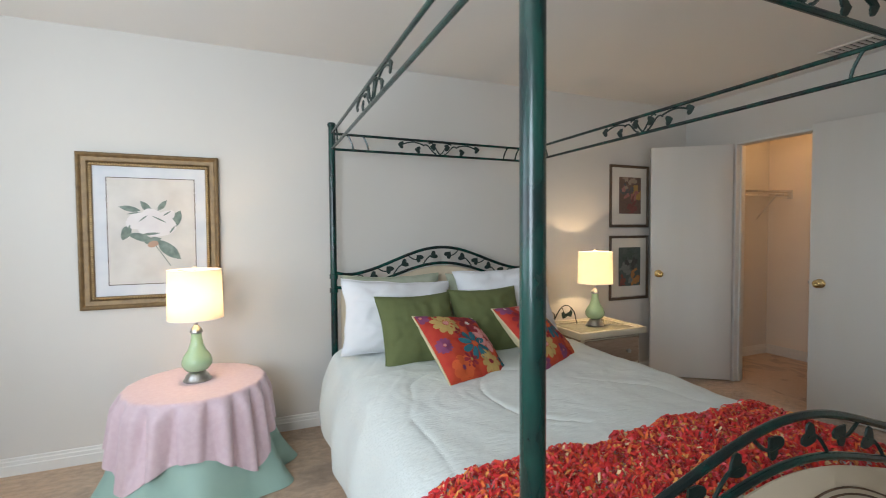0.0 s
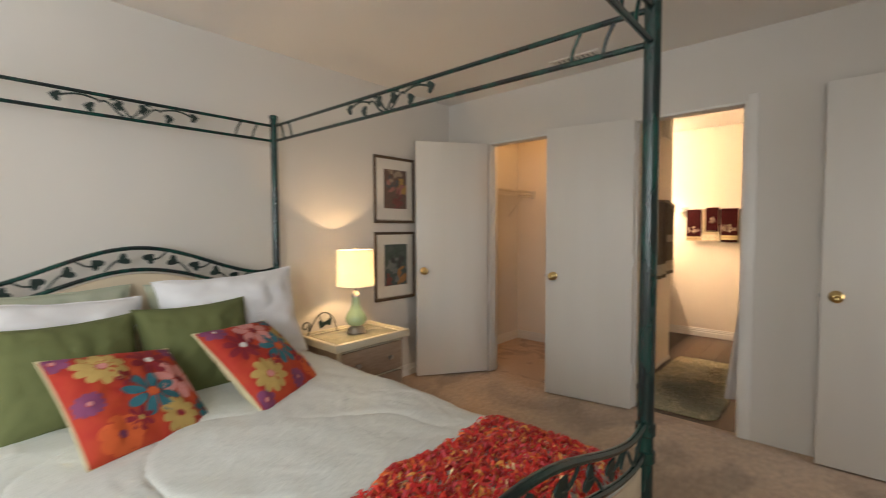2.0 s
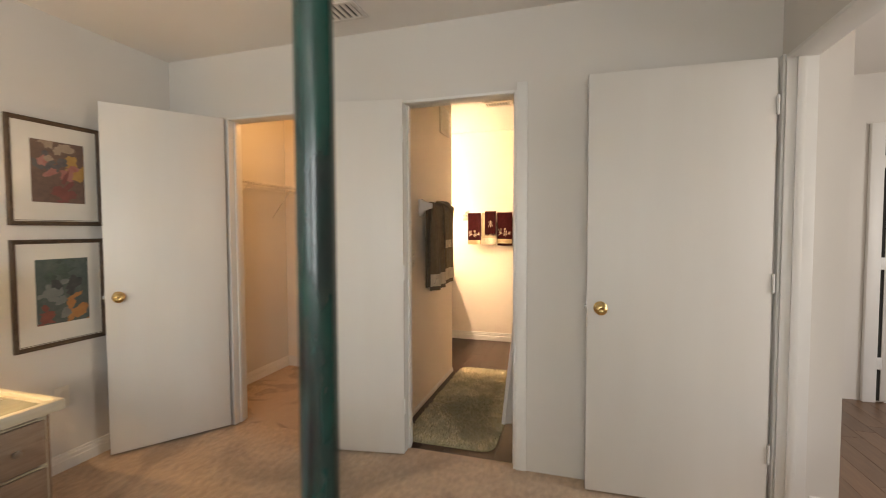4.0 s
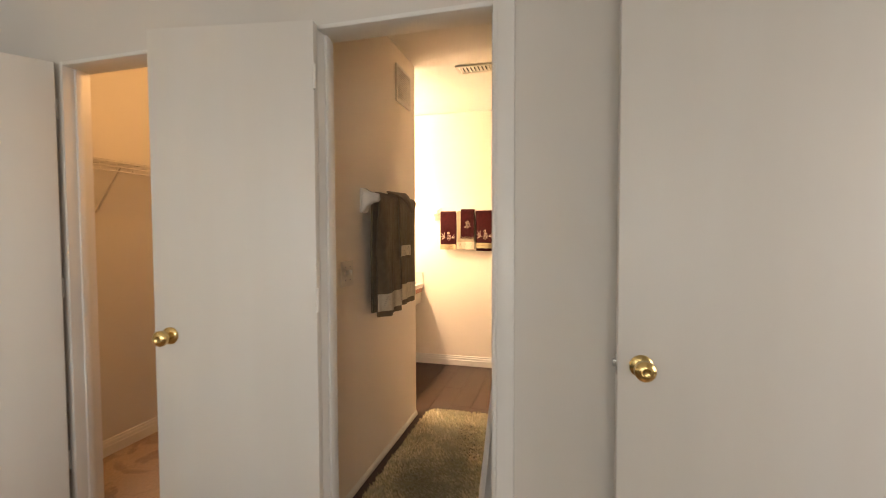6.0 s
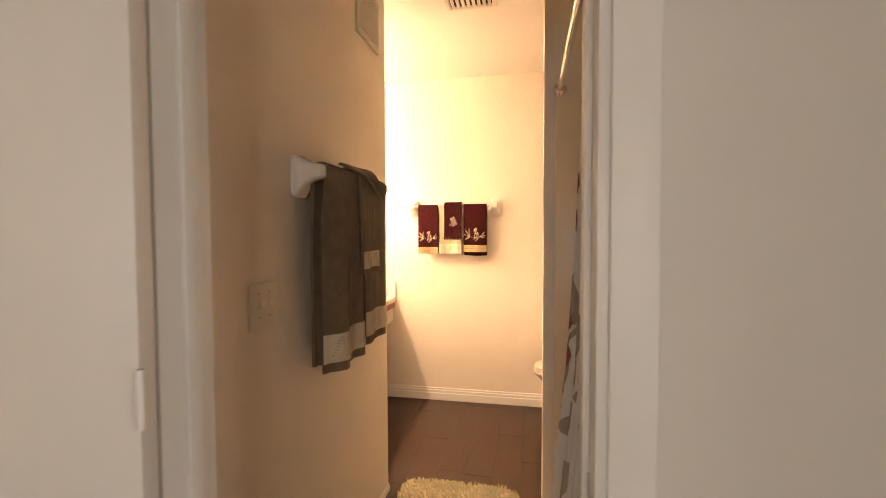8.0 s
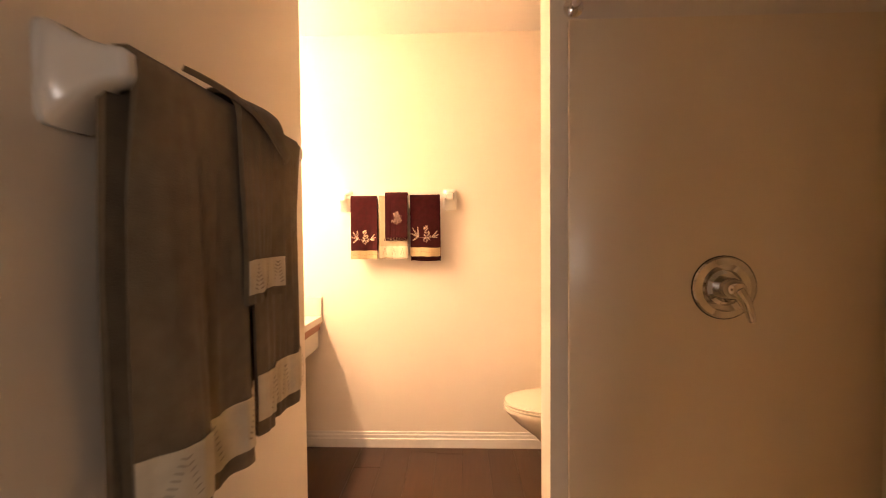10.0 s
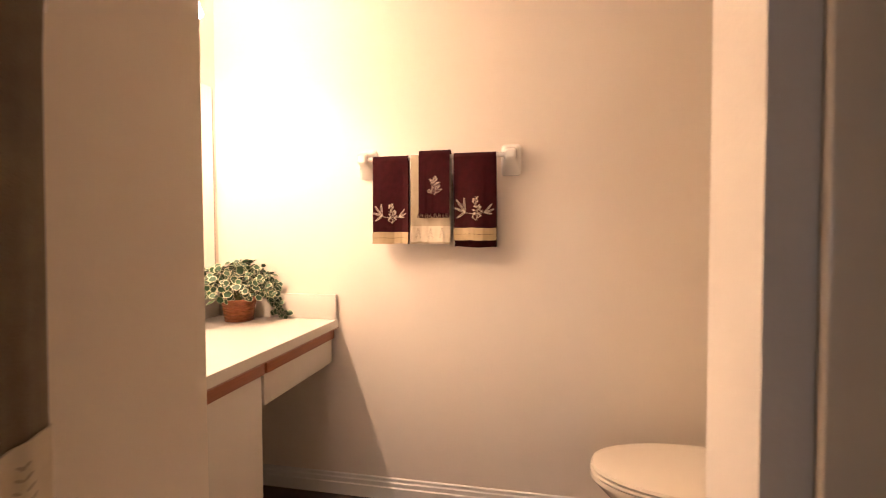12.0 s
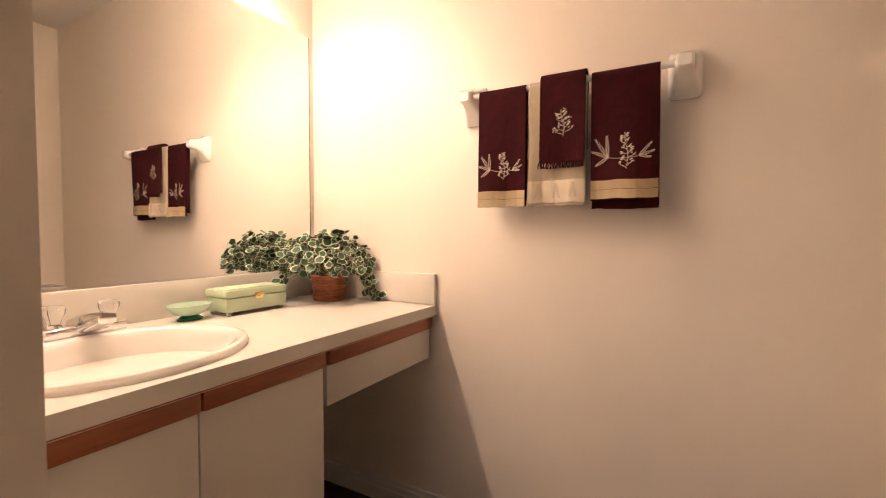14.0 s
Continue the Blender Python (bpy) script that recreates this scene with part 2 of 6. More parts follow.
def island_material(name, stops, rough=0.8, sheen=0.0, mottle=None):
    """A colour by chance for each loose piece of one mesh."""
    m = bpy.data.materials.new(name)
    m.use_nodes = True
    nt = m.node_tree
    b = nt.nodes["Principled BSDF"]
    b.inputs["Roughness"].default_value, b.inputs["Sheen Weight"].default_value = rough, sheen
    geo = nt.nodes.new("ShaderNodeNewGeometry")
    ramp = nt.nodes.new("ShaderNodeValToRGB")
    ramp.color_ramp.interpolation = "CONSTANT"
    for k, (p, c) in enumerate(stops):
        e = ramp.color_ramp.elements[k] if k < 2 else ramp.color_ramp.elements.new(p)
        e.position, e.color = p, (*c, 1)
    nt.links.new(geo.outputs["Random Per Island"], ramp.inputs[0])
    out = ramp.outputs[0]
    if mottle:      # broad patches of another tone over the pieces
        scale, tone = mottle
        noise, rng, mix = nt.nodes.new("ShaderNodeTexNoise"), nt.nodes.new("ShaderNodeMapRange"), nt.nodes.new("ShaderNodeMix")
        noise.inputs["Scale"].default_value, noise.inputs["Detail"].default_value, noise.inputs["Distortion"].default_value = scale, 3, 0.6
        rng.inputs[1].default_value, rng.inputs[2].default_value = 0.46, 0.58
        mix.data_type = "RGBA"
        mix.inputs[7].default_value = (*tone, 1)
        pos = nt.nodes.new("ShaderNodeTexCoord")
        nt.links.new(pos.outputs["Object"], noise.inputs["Vector"])
        nt.links.new(noise.outputs["Fac"], rng.inputs[0])
        scl = nt.nodes.new("ShaderNodeMath")
        scl.operation = "MULTIPLY"
        scl.inputs[1].default_value = 0.8
        nt.links.new(rng.outputs[0], scl.inputs[0])
        nt.links.new(scl.outputs[0], mix.inputs[0])
        nt.links.new(out, mix.inputs[6])
        out = mix.outputs[2]
    nt.links.new(out, b.inputs["Base Color"])
    return m


def wood_floor_material():
    m = mat("dark_wood_vinyl", (0.060, 0.025, 0.012), 0.32, scale=5, second=(0.030, 0.013, 0.007), stretch=(1, 9, 1), grain=0.15, grain_scale=40, amount=0.7, vary=0.12)
    return m


CARPET = carpet_material()
WOODFLOOR = wood_floor_material()
HALLFLOOR = mat("hall_wood", (0.20, 0.115, 0.065), 0.32, scale=5, second=(0.11, 0.06, 0.035), stretch=(1, 9, 1), grain=0.12, grain_scale=40, amount=0.7, vary=0.2)
YARN = island_material("red_orange_yarn", [(0, (0.66, 0.018, 0.018)), (0.36, (0.78, 0.055, 0.025)), (0.60, (0.45, 0.010, 0.014)), (0.70, (0.82, 0.16, 0.03)), (0.80, (0.86, 0.36, 0.08)), (0.88, (0.76, 0.09, 0.11)), (0.965, (0.88, 0.64, 0.34))], 0.75, 0.2)
SHAG = island_material("sage_shag", [(0, (0.60, 0.51, 0.32)), (0.3, (0.50, 0.43, 0.26)), (0.55, (0.70, 0.61, 0.42)), (0.8, (0.42, 0.37, 0.23))], 0.95, 0.3, (8, (0.40, 0.36, 0.24)))
IVY = mat("ivy_green", (0.022, 0.075, 0.030), 0.5, scale=60, second=(0.05, 0.13, 0.055), vary=0.35)
IVYEDGE = mat("ivy_cream_margin", (0.76, 0.75, 0.56), 0.5, scale=60, second=(0.66, 0.68, 0.45), vary=0.15)
STEM = mat("ivy_stem", (0.10, 0.13, 0.04), 0.6, scale=40)

# ---------------------------------------------------------------- mesh tools


def done(name, bm, material, parent=None, label="", at=(0, 0, 0), angle=38):
    """Links a bmesh as one mesh object. at: the place of its origin, by which its points are shifted."""
    if any(at):
        bmesh.ops.translate(bm, vec=-Vector(at), verts=bm.verts)
    bmesh.ops.recalc_face_normals(bm, faces=bm.faces)
    me = bpy.data.meshes.new(name)
    bm.to_mesh(me)
    bm.free()
    for m in material if isinstance(material, (list, tuple)) else [material]:
        me.materials.append(m)
    me.polygons.foreach_set("use_smooth", [True] * len(me.polygons))
    me.set_sharp_from_angle(angle=radians(angle))
    ob = new(name, me)
    if parent:
        ob.parent = parent
    if label:
        ob["label"] = label
    return ob


def part(name, bm, material, parent, label="", angle=38):
    """A mesh under a thing, given in the world's metres while its thing stands unturned."""
    top, at = parent, Vector((0, 0, 0))
    while top:
        at += top.location
        top = top.parent
    return done(name, bm, material, parent, label, at, angle)


def thing(name, place, label, category, group=""):
    ob = new(name)
    ob.location = place
    ob.empty_display_size = 0.1
    return tagged(ob, label, category, group)


def solid(name, bm, material, label="", category="", at=None, kind="", group="", angle=38):
    """A thing of one single mesh, with its origin at its base."""
    if at is None:
        lo = [min(v.co[k] for v in bm.verts) for k in range(3)]
        hi = [max(v.co[k] for v in bm.verts) for k in range(3)]
        at = ((lo[0] + hi[0]) / 2, (lo[1] + hi[1]) / 2, lo[2])
    ob = done(name, bm, material, None, "", at, angle)
    ob.location = at
    return tagged(ob, label, category, group, kind)


def box(lo, hi, bevel=0.0, bm=None, segments=2):
    bm = bm or bmesh.new()
    made = bmesh.ops.create_cube(bm, size=1.0)["verts"]
    for v in made:
        v.co = Vector([lo[k] + (v.co[k] + 0.5) * (hi[k] - lo[k]) for k in range(3)])
    if bevel:
        edges = list({e for v in made for e in v.link_edges})
        bmesh.ops.bevel(bm, geom=edges, offset=bevel, segments=segments, affect="EDGES", profile=0.5)
    return bm


def tube(points, r, n=10, bm=None, closed=False):
    """A round bar along points; r may change along it."""
    bm = bm or bmesh.new()
    pts = [Vector(p) for p in points]
    count = len(pts)
    rs = r if isinstance(r, (list, tuple)) else [r] * count
    rings, side = [], None
    for k, p in enumerate(pts):
        a = pts[(k - 1) % count] if closed or k else p
        b = pts[(k + 1) % count] if closed or k < count - 1 else p
        d = (b - a).normalized()
        if side is None:
            side = d.orthogonal().normalized()
        side = (side - d * side.dot(d)).normalized()
        up = d.cross(side)
        rings.append([bm.verts.new(p + rs[k] * (math.cos(2 * math.pi * j / n) * side + math.sin(2 * math.pi * j / n) * up)) for j in range(n)])
    for k in range(count if closed else count - 1):
        ra, rb = rings[k], rings[(k + 1) % count]
        for j in range(n):
            bm.faces.new((ra[j], ra[(j + 1) % n], rb[(j + 1) % n], rb[j]))
    if not closed:
        bm.faces.new(rings[0][::-1])
        bm.faces.new(rings[-1])
    return bm


def lathe(profile, centre, n=32, bm=None, axis="z", squash=(1, 1)):
    """A turned body: profile rows of (radius, height)."""
    bm = bm or bmesh.new()
    c = Vector(centre)
    rings = []
    for r, h in profile:
        ring = []
        for j in range(n if r > 1e-5 else 1):
            a = 2 * math.pi * j / n
            p = Vector((r * math.cos(a) * squash[0], r * math.sin(a) * squash[1], h))
            if axis == "x":
                p = Vector((p.z, p.x, p.y))
            elif axis == "-x":
                p = Vector((-p.z, p.x, p.y))
            elif axis == "y":
                p = Vector((p.x, p.z, p.y))
            ring.append(bm.verts.new(c + p))
        rings.append(ring)
    for a, b in zip(rings, rings[1:]):
        for j in range(n):
            if len(a) == 1 and len(b) == 1:
                continue
            if len(a) == 1:
                bm.faces.new((a[0], b[(j + 1) % n], b[j]))
            elif len(b) == 1:
                bm.faces.new((a[j], a[(j + 1) % n], b[0]))
            else:
                bm.faces.new((a[j], a[(j + 1) % n], b[(j + 1) % n], b[j]))
    if len(rings[0]) > 1:
        bm.faces.new(rings[0][::-1])
    if len(rings[-1]) > 1:
        bm.faces.new(rings[-1])
    return bm


def sheet(f, nu, nv, thick=0.0, bm=None, close_u=False):
    """A surface from f(u, v), u and v from 0 to 1, with thickness where given."""
    bm = bm or bmesh.new()
    p = [[Vector(f(i / nu, j / nv)) for j in range(nv + 1)] for i in range(nu if close_u else nu + 1)]
    cu = len(p)
    layers = []
    for layer in (0, 1) if thick else (0,):
        rows = []
        for i in range(cu):
            row = []
            for j in range(nv + 1):
                q = p[i][j]
                if layer:
                    du = p[(i + 1) % cu if close_u else min(i + 1, cu - 1)][j] - p[(i - 1) % cu if close_u else max(i - 1, 0)][j]
                    dv = p[i][min(j + 1, nv)] - p[i][max(j - 1, 0)]
                    nrm = du.cross(dv)
                    q = q - thick * (nrm.normalized() if nrm.length > 1e-9 else Vector((0, 0, 1)))
                row.append(bm.verts.new(q))
            rows.append(row)
        layers.append(rows)
    lim = cu if close_u else cu - 1
    for rows in layers:
        for i in range(lim):
            for j in range(nv):
                bm.faces.new((rows[i][j], rows[(i + 1) % cu][j], rows[(i + 1) % cu][j + 1], rows[i][j + 1]))
    if thick:
        a, b = layers
        for i in range(lim):
            for j in (0, nv):
                bm.faces.new((a[i][j], a[(i + 1) % cu][j], b[(i + 1) % cu][j], b[i][j]))
        if not close_u:
            for i in (0, cu - 1):
                for j in range(nv):
                    bm.faces.new((a[i][j], a[i][j + 1], b[i][j + 1], b[i][j]))
    return bm


def fan(points, bm=None, depth=None):
    """A flat shape from its outline; depth: a vector by which its back lies behind."""
    bm = bm or bmesh.new()
    vs = [bm.verts.new(p) for p in points]
    bm.faces.new(vs)
    if depth is not None:
        back = [bm.verts.new(Vector(p) + Vector(depth)) for p in points]
        bm.faces.new(back[::-1])
        for k in range(len(vs)):
            j = (k + 1) % len(vs)
            bm.faces.new((vs[k], vs[j], back[j], back[k]))
    return bm


def wall(name, axis, a0, a1, u0, u1, z0, z1, holes, material, label=""):
    """A wall across axis, from a0 to a1 thick, with holes (u0, u1, z0, z1) going through it."""
    us = sorted({u0, u1, *[h[0] for h in holes], *[h[1] for h in holes]})
    zs = sorted({z0, z1, *[h[2] for h in holes], *[h[3] for h in holes]})
    bm = bmesh.new()

    def full(i, j):
        if not (0 <= i < len(us) - 1 and 0 <= j < len(zs) - 1):
            return False
        u, z = (us[i] + us[i + 1]) / 2, (zs[j] + zs[j + 1]) / 2
        return not any(h[0] < u < h[1] and h[2] < z < h[3] for h in holes)

    cache = {}

    def at(a, u, z):
        key = (a, u, z)
        if key not in cache:
            cache[key] = bm.verts.new((a, u, z) if axis == "x" else (u, a, z))
        return cache[key]

    for i in range(len(us) - 1):
        for j in range(len(zs) - 1):
            if not full(i, j):
                continue
            p, q, r, s = us[i], us[i + 1], zs[j], zs[j + 1]
            for a in (a0, a1):
                bm.faces.new((at(a, p, r), at(a, q, r), at(a, q, s), at(a, p, s)))
            for open_, (c, d) in ((not full(i - 1, j), ((p, r), (p, s))), (not full(i + 1, j), ((q, r), (q, s))),
                                  (not full(i, j - 1), ((p, r), (q, r))), (not full(i, j + 1), ((p, s), (q, s)))):
                if open_:
                    bm.faces.new((at(a0, *c), at(a0, *d), at(a1, *d), at(a1, *c)))
    ob = done(name, bm, material, angle=20)
    return tagged(ob, label or "painted plaster wall, off-white and slightly textured", "wall", kind="structure")


def wobble(x, y, z, s=1.0):
    return noise.noise(Vector((x * s, y * s, z * s)))

# ---------------------------------------------------------------- structure
XD, XD2, YH, YE, YE2, XL, ZC = 4.08, 4.19, 3.16, -0.38, -0.49, -1.40, 2.45
wall("wall_headboard", "y", YH, YH + 0.12, XL - 0.12, 6.905, 0, ZC, [], WALL)
wall("wall_window", "x", XL - 0.12, XL, YE2, YH, 0, ZC, [(0.50, 2.30, 0.75, 2.1)], WALL)
wall("wall_doors", "x", XD, XD2, YE, YH, 0, ZC, [(0.795, 1.456, 0, 2.04), (2.04, 2.687, 0, 2.04)], WALL)
wall("wall_entry", "y", YE2, YE, XL, XD2, 0, ZC, [(3.26, 4.04, 0, 2.06), (-1.2, -0.05, 0.75, 2.1)], WALL)
wall("wall_bath_hall", "y", 1.585, 1.68, XD2, 5.577, 0, ZC, [], BATHWALL)
wall("wall_closet_back", "x", 5.30, 5.582, 1.68, YH, 0, ZC, [], BATHWALL)
wall("wall_mirror", "y", 2.52, YH, 5.582, 6.905, 0, ZC, [], BATHWALL)
wall("wall_towels", "x", 6.785, 6.905, -0.12, 2.52, 0, ZC, [], BATHWALL)
wall("wall_toilet", "y", -0.12, 0.09, 5.603, 6.785, 0, ZC, [], BATHWALL)
wall("wall_partition", "x", 5.466, 5.603, -0.12, 0.83, 0, ZC, [], BATHWALL)
wall("wall_shower_back", "y", -0.65, -0.10, XD2, 5.466, 0, ZC, [], WALL)
wall("wall_hall_stub", "x", 4.10, XD2, -0.65, YE2, 0, ZC, [], WALL)
wall("wall_hall_far", "x", 5.80, 5.92, -3.1, -0.65, 0, ZC, [], WALL)
wall("wall_hall_side", "y", -3.22, -3.1, 1.6, 5.92, 0, ZC, [(2.2, 4.4, 0.6, 2.2)], WALL)
wall("wall_hall_near", "x", 1.5, 1.6, -3.22, YE2, 0, ZC, [], WALL)
wall("wall_hall_inner", "y", -0.65, -0.12, 5.466, 5.80, 0, ZC, [], WALL)

ceiling = solid("ceiling", box((XL - 0.12, -3.22, ZC), (6.905, YH + 0.12, ZC + 0.12)), CEIL, "off-white stippled plaster ceiling", "ceiling", kind="structure")
solid("carpet_floor", box((XL - 0.12, YE2, -0.10), (4.135, YH, 0.0)), CARPET, "tan wall-to-wall cut-pile carpet with scuffed patches", "carpet", kind="structure")
solid("closet_carpet_floor", box((4.135, 1.68, -0.10), (5.30, YH, 0.0)), CARPET, "tan carpet running on into the closet", "carpet", kind="structure")
solid("ground", box((-40, -40, -0.4), (-1.6, 40, -0.3)), OUTDOOR, "grassy ground outside the window", "ground", kind="structure")
bath_floor = solid("bath_floor", box((4.135, -0.12, -0.10), (6.785, 1.68, -0.004)), GAPSHADOW, "dark brown wood-plank vinyl floor of the bathroom", "floor", kind="structure")
vanity_floor = solid("vanity_floor", box((5.582, 1.68, -0.10), (6.785, 2.52, 0.0)), WOODFLOOR, "dark brown wood-plank vinyl floor", "floor", kind="structure")
hall_floor = solid("hall_floor", box((1.6, -3.1, -0.10), (5.80, YE2, -0.004)), GAPSHADOW, "brown wood-plank floor of the hall", "floor", kind="structure")


def planks(floor, x0, x1, y0, y1, w, length, material, seed):
    """Planks lying along x, each an object on one of a few shared meshes."""
    rnd = random.Random(seed)
    shared = {}
    y = y0
    while y < y1 - 0.01:
        wid = min(w, y1 - y)
        x = x0 - rnd.random() * length * 0.8
        while x < x1 - 0.01:
            a, b = max(x, x0), min(x + length, x1)
            if b - a > 0.02:
                key = (round(b - a, 3), round(wid, 3))
                if key not in shared:
                    bm = box((0, 0, -0.004), (b - a - 0.0015, wid - 0.0015, 0.0), 0.0008, segments=1)
                    me = bpy.data.meshes.new("plank")
                    bmesh.ops.recalc_face_normals(bm, faces=bm.faces)
                    bm.to_mesh(me)
                    bm.free()
                    me.materials.append(material)
                    shared[key] = me
                ob = new("plank", shared[key])
                ob.parent = floor
                ob.location = Vector((a, y, 0.0)) - floor.location
            x += length
        y += wid


def base_run(name, axis, face, out, u0, u1, h=0.095, t=0.013, label="white painted wooden baseboard with a grooved top"):
    """A baseboard on a wall's face; out is +1 or -1, the side to which it stands off."""
    prof = [(0.0, 0.0), (t, 0.0), (t, h * 0.55), (t * 0.72, h * 0.60), (t * 0.72, h * 0.78), (t * 0.45, h * 0.84), (t * 0.45, h * 0.96), (t * 0.2, h), (0.0, h)]
    bm = bmesh.new()
    ends = []
    for u in (u0, u1):
        ends.append([bm.verts.new((face + out * a, u, z) if axis == "x" else (u, face + out * a, z)) for a, z in prof])
    k = len(prof)
    for i in range(k):
        bm.faces.new((ends[0][i], ends[0][(i + 1) % k], ends[1][(i + 1) % k], ends[1][i]))
    bm.faces.new(ends[0])
    bm.faces.new(ends[1][::-1])
    return solid(name, bm, TRIM, label, "baseboard", kind="structure", angle=25)


base_run("baseboard", "y", YH, -1, XL, XD)
base_run("baseboard", "x", XL, 1, YE, YH - 0.014)
base_run("baseboard", "y", YE, 1, XL + 0.014, 3.21)
base_run("baseboard", "y", YH, -1, XD2, 5.30)
base_run("baseboard", "x", 5.30, -1, 1.68, YH - 0.014)
base_run("baseboard", "y", 1.585, -1, XD2, 5.577, 0.035, 0.010, "low cream strip along the foot of the wall")
base_run("baseboard", "x", 6.785, -1, 0.09, 2.52)
base_run("baseboard", "x", 5.80, -1, -3.1, -1.72)
base_run("baseboard", "x", 4.10, -1, -0.65, -0.54, 0.08)


def frame_jambs(name, axis, a0, a1, u0, u1, top, label, t=0.016, stop=True):
    """The lining of an opening: two jambs and a head, with a door stop."""
    f = (lambda lo, hi: box(lo, hi, 0.002)) if axis == "x" else (lambda lo, hi: box((lo[1], lo[0], lo[2]), (hi[1], hi[0], hi[2]), 0.002))
    root = thing(name, (0, 0, 0), label, "door frame")
    root["kind"] = "structure"
    part("jamb", f((a0 - 0.003, u0, 0.001), (a1 + 0.003, u0 + t, top)), TRIM, root)
    part("jamb", f((a0 - 0.003, u1 - t, 0.001), (a1 + 0.003, u1, top)), TRIM, root)
    part("head", f((a0 - 0.003, u0 + t, top - t), (a1 + 0.003, u1 - t, top)), TRIM, root)
    if stop:
        m = (a0 + a1) / 2
        part("door_stop", f((m - 0.012, u0 + t, 0.001), (m + 0.022, u0 + t + 0.010, top - t)), TRIM, root)
        part("door_stop", f((m - 0.012, u1 - t - 0.010, 0.001), (m + 0.022, u1 - t, top - t)), TRIM, root)
    return root


bath_frame = frame_jambs("bath_doorway_trim", "x", XD, XD2, 0.795, 1.456, 2.04, "white painted wooden lining of the bathroom doorway")
part("casing", box((XD - 0.012, 0.741, 0.001), (XD - 0.0005, 0.797, 2.075), 0.003), TRIM, bath_frame)
part("strike_plate", box((4.118, 0.8105, 0.90), (4.146, 0.8135, 0.97), 0.0008), NICKEL, bath_frame)
closet_frame = frame_jambs("closet_doorway_trim", "x", XD, XD2, 2.04, 2.687, 2.04, "white painted wooden lining of the closet doorway")
entry_frame = frame_jambs("entry_doorway_trim", "y", YE2, YE, 3.26, 4.04, 2.06, "white painted wooden lining of the bedroom entrance")
part("casing", box((4.043, YE, 0.001), (4.078, YE + 0.012, 2.07), 0.003), TRIM, entry_frame)
part("casing", box((3.21, YE, 0.001), (3.262, YE + 0.012, 2.11), 0.003), TRIM, entry_frame)


def door(name, hinge, yaw, width, height, label, knob_side=1, thick=0.035, face=1):
    """A flush slab door. hinge: the foot of its hinge line; it reaches along its own x from there."""
    root = thing(name, hinge, label, "door")
    root["kind"] = "structure"
    done("slab", box((0, -thick / 2, 0.012), (width, thick / 2, height), 0.0025), DOORPAINT, root)
    for s in (1, -1):
        bm = lathe([(0.0, 0.0), (0.031, 0.0), (0.032, 0.004), (0.028, 0.008), (0.014, 0.011), (0.0115, 0.022), (0.013, 0.03), (0.024, 0.036),
                    (0.0285, 0.047), (0.0275, 0.057), (0.02, 0.064), (0.012, 0.0655), (0.008, 0.063), (0.0, 0.063)], (width - 0.062, s * thick / 2, 0.925), 28, axis="y")
        if s < 0:
            for v in bm.verts:
                v.co.y = -thick / 2 - (v.co.y + thick / 2)
        done("knob", bm, BRASS, root, "round polished brass door knob")
    done("latch_plate", box((width - 0.0005, -0.012, 0.895), (width + 0.002, 0.012, 0.955), 0.0006), NICKEL, root)
    done("latch_bolt", box((width + 0.0015, -0.007, 0.915), (width + 0.011, 0.007, 0.936), 0.002), NICKEL, root)
    for z in (0.25, 1.02, 1.80):
        done("hinge", tube([(-0.004, face * (thick / 2 + 0.003), z), (-0.004, face * (thick / 2 + 0.003), z + 0.085)], 0.0055, 10), TRIM, root)
    root.rotation_euler = (0, 0, radians(yaw))
    return root


door("door_closet", (4.062, 2.695, 0), 145.0, 0.64, 2.03, "white flush closet door standing open into the bedroom", face=-1)
door("door_bath", (4.048, 1.431, 0), 99.3, 0.621, 2.035, "white flush bathroom door swung open against the wall", face=1)
door("door_entry", (4.02, -0.335, 0), 92.2, 0.776, 2.045, "white flush bedroom door standing wide open along the wall", face=1)

# the far end of the hall
hall_door = thing("hall_closet_doorway", (5.79, -1.9, 0), "white cased doorway with a panelled door at the end of the hall", "door")
hall_door["kind"] = "structure"
part("casing", box((5.765, -1.66, 0.0), (5.799, -1.575, 2.08), 0.006), TRIM, hall_door)
part("casing", box((5.765, -2.55, 0.0), (5.799, -2.465, 2.08), 0.006), TRIM, hall_door)
part("casing", box((5.765, -2.464, 2.0), (5.799, -1.661, 2.08), 0.006), TRIM, hall_door)
part("slab", box((5.782, -2.464, 0.01), (5.797, -1.69, 1.999), 0.003), DOORPAINT, hall_door)
# no real opening: a near-black strip stands for the shade in the gap
part("door_gap_shade", box((5.786, -1.689, 0.01), (5.7975, -1.661, 1.999)), GAPSHADOW, hall_door, "near-black strip painted as the shade of the gap beside the door")
for z in (0.25, 1.0, 1.75):
    part("hinge", box((5.7805, -1.695, z), (5.7855, -1.66, z + 0.09), 0.001), TRIM, hall_door)

# window behind the walker's shoulder, by which the daylight comes in
win = thing("window_1", (XL - 0.06, 1.40, 0.75), "white-framed sliding bedroom window letting in daylight", "window")
win["kind"] = "structure"
for lo, hi in (((0.50, 0.75), (0.55, 2.10)), ((2.25, 0.75), (2.30, 2.10)), ((0.55, 0.75), (2.25, 0.80)), ((0.55, 2.05), (2.25, 2.10)), ((1.38, 0.80), (1.42, 2.05))):
    part("window_frame", box((XL - 0.09, lo[0], lo[1]), (XL - 0.05, hi[0], hi[1]), 0.004), TRIM, win)
part("window_sill", box((XL - 0.02, 0.45, 0.725), (XL + 0.05, 2.35, 0.748), 0.005), TRIM, win)

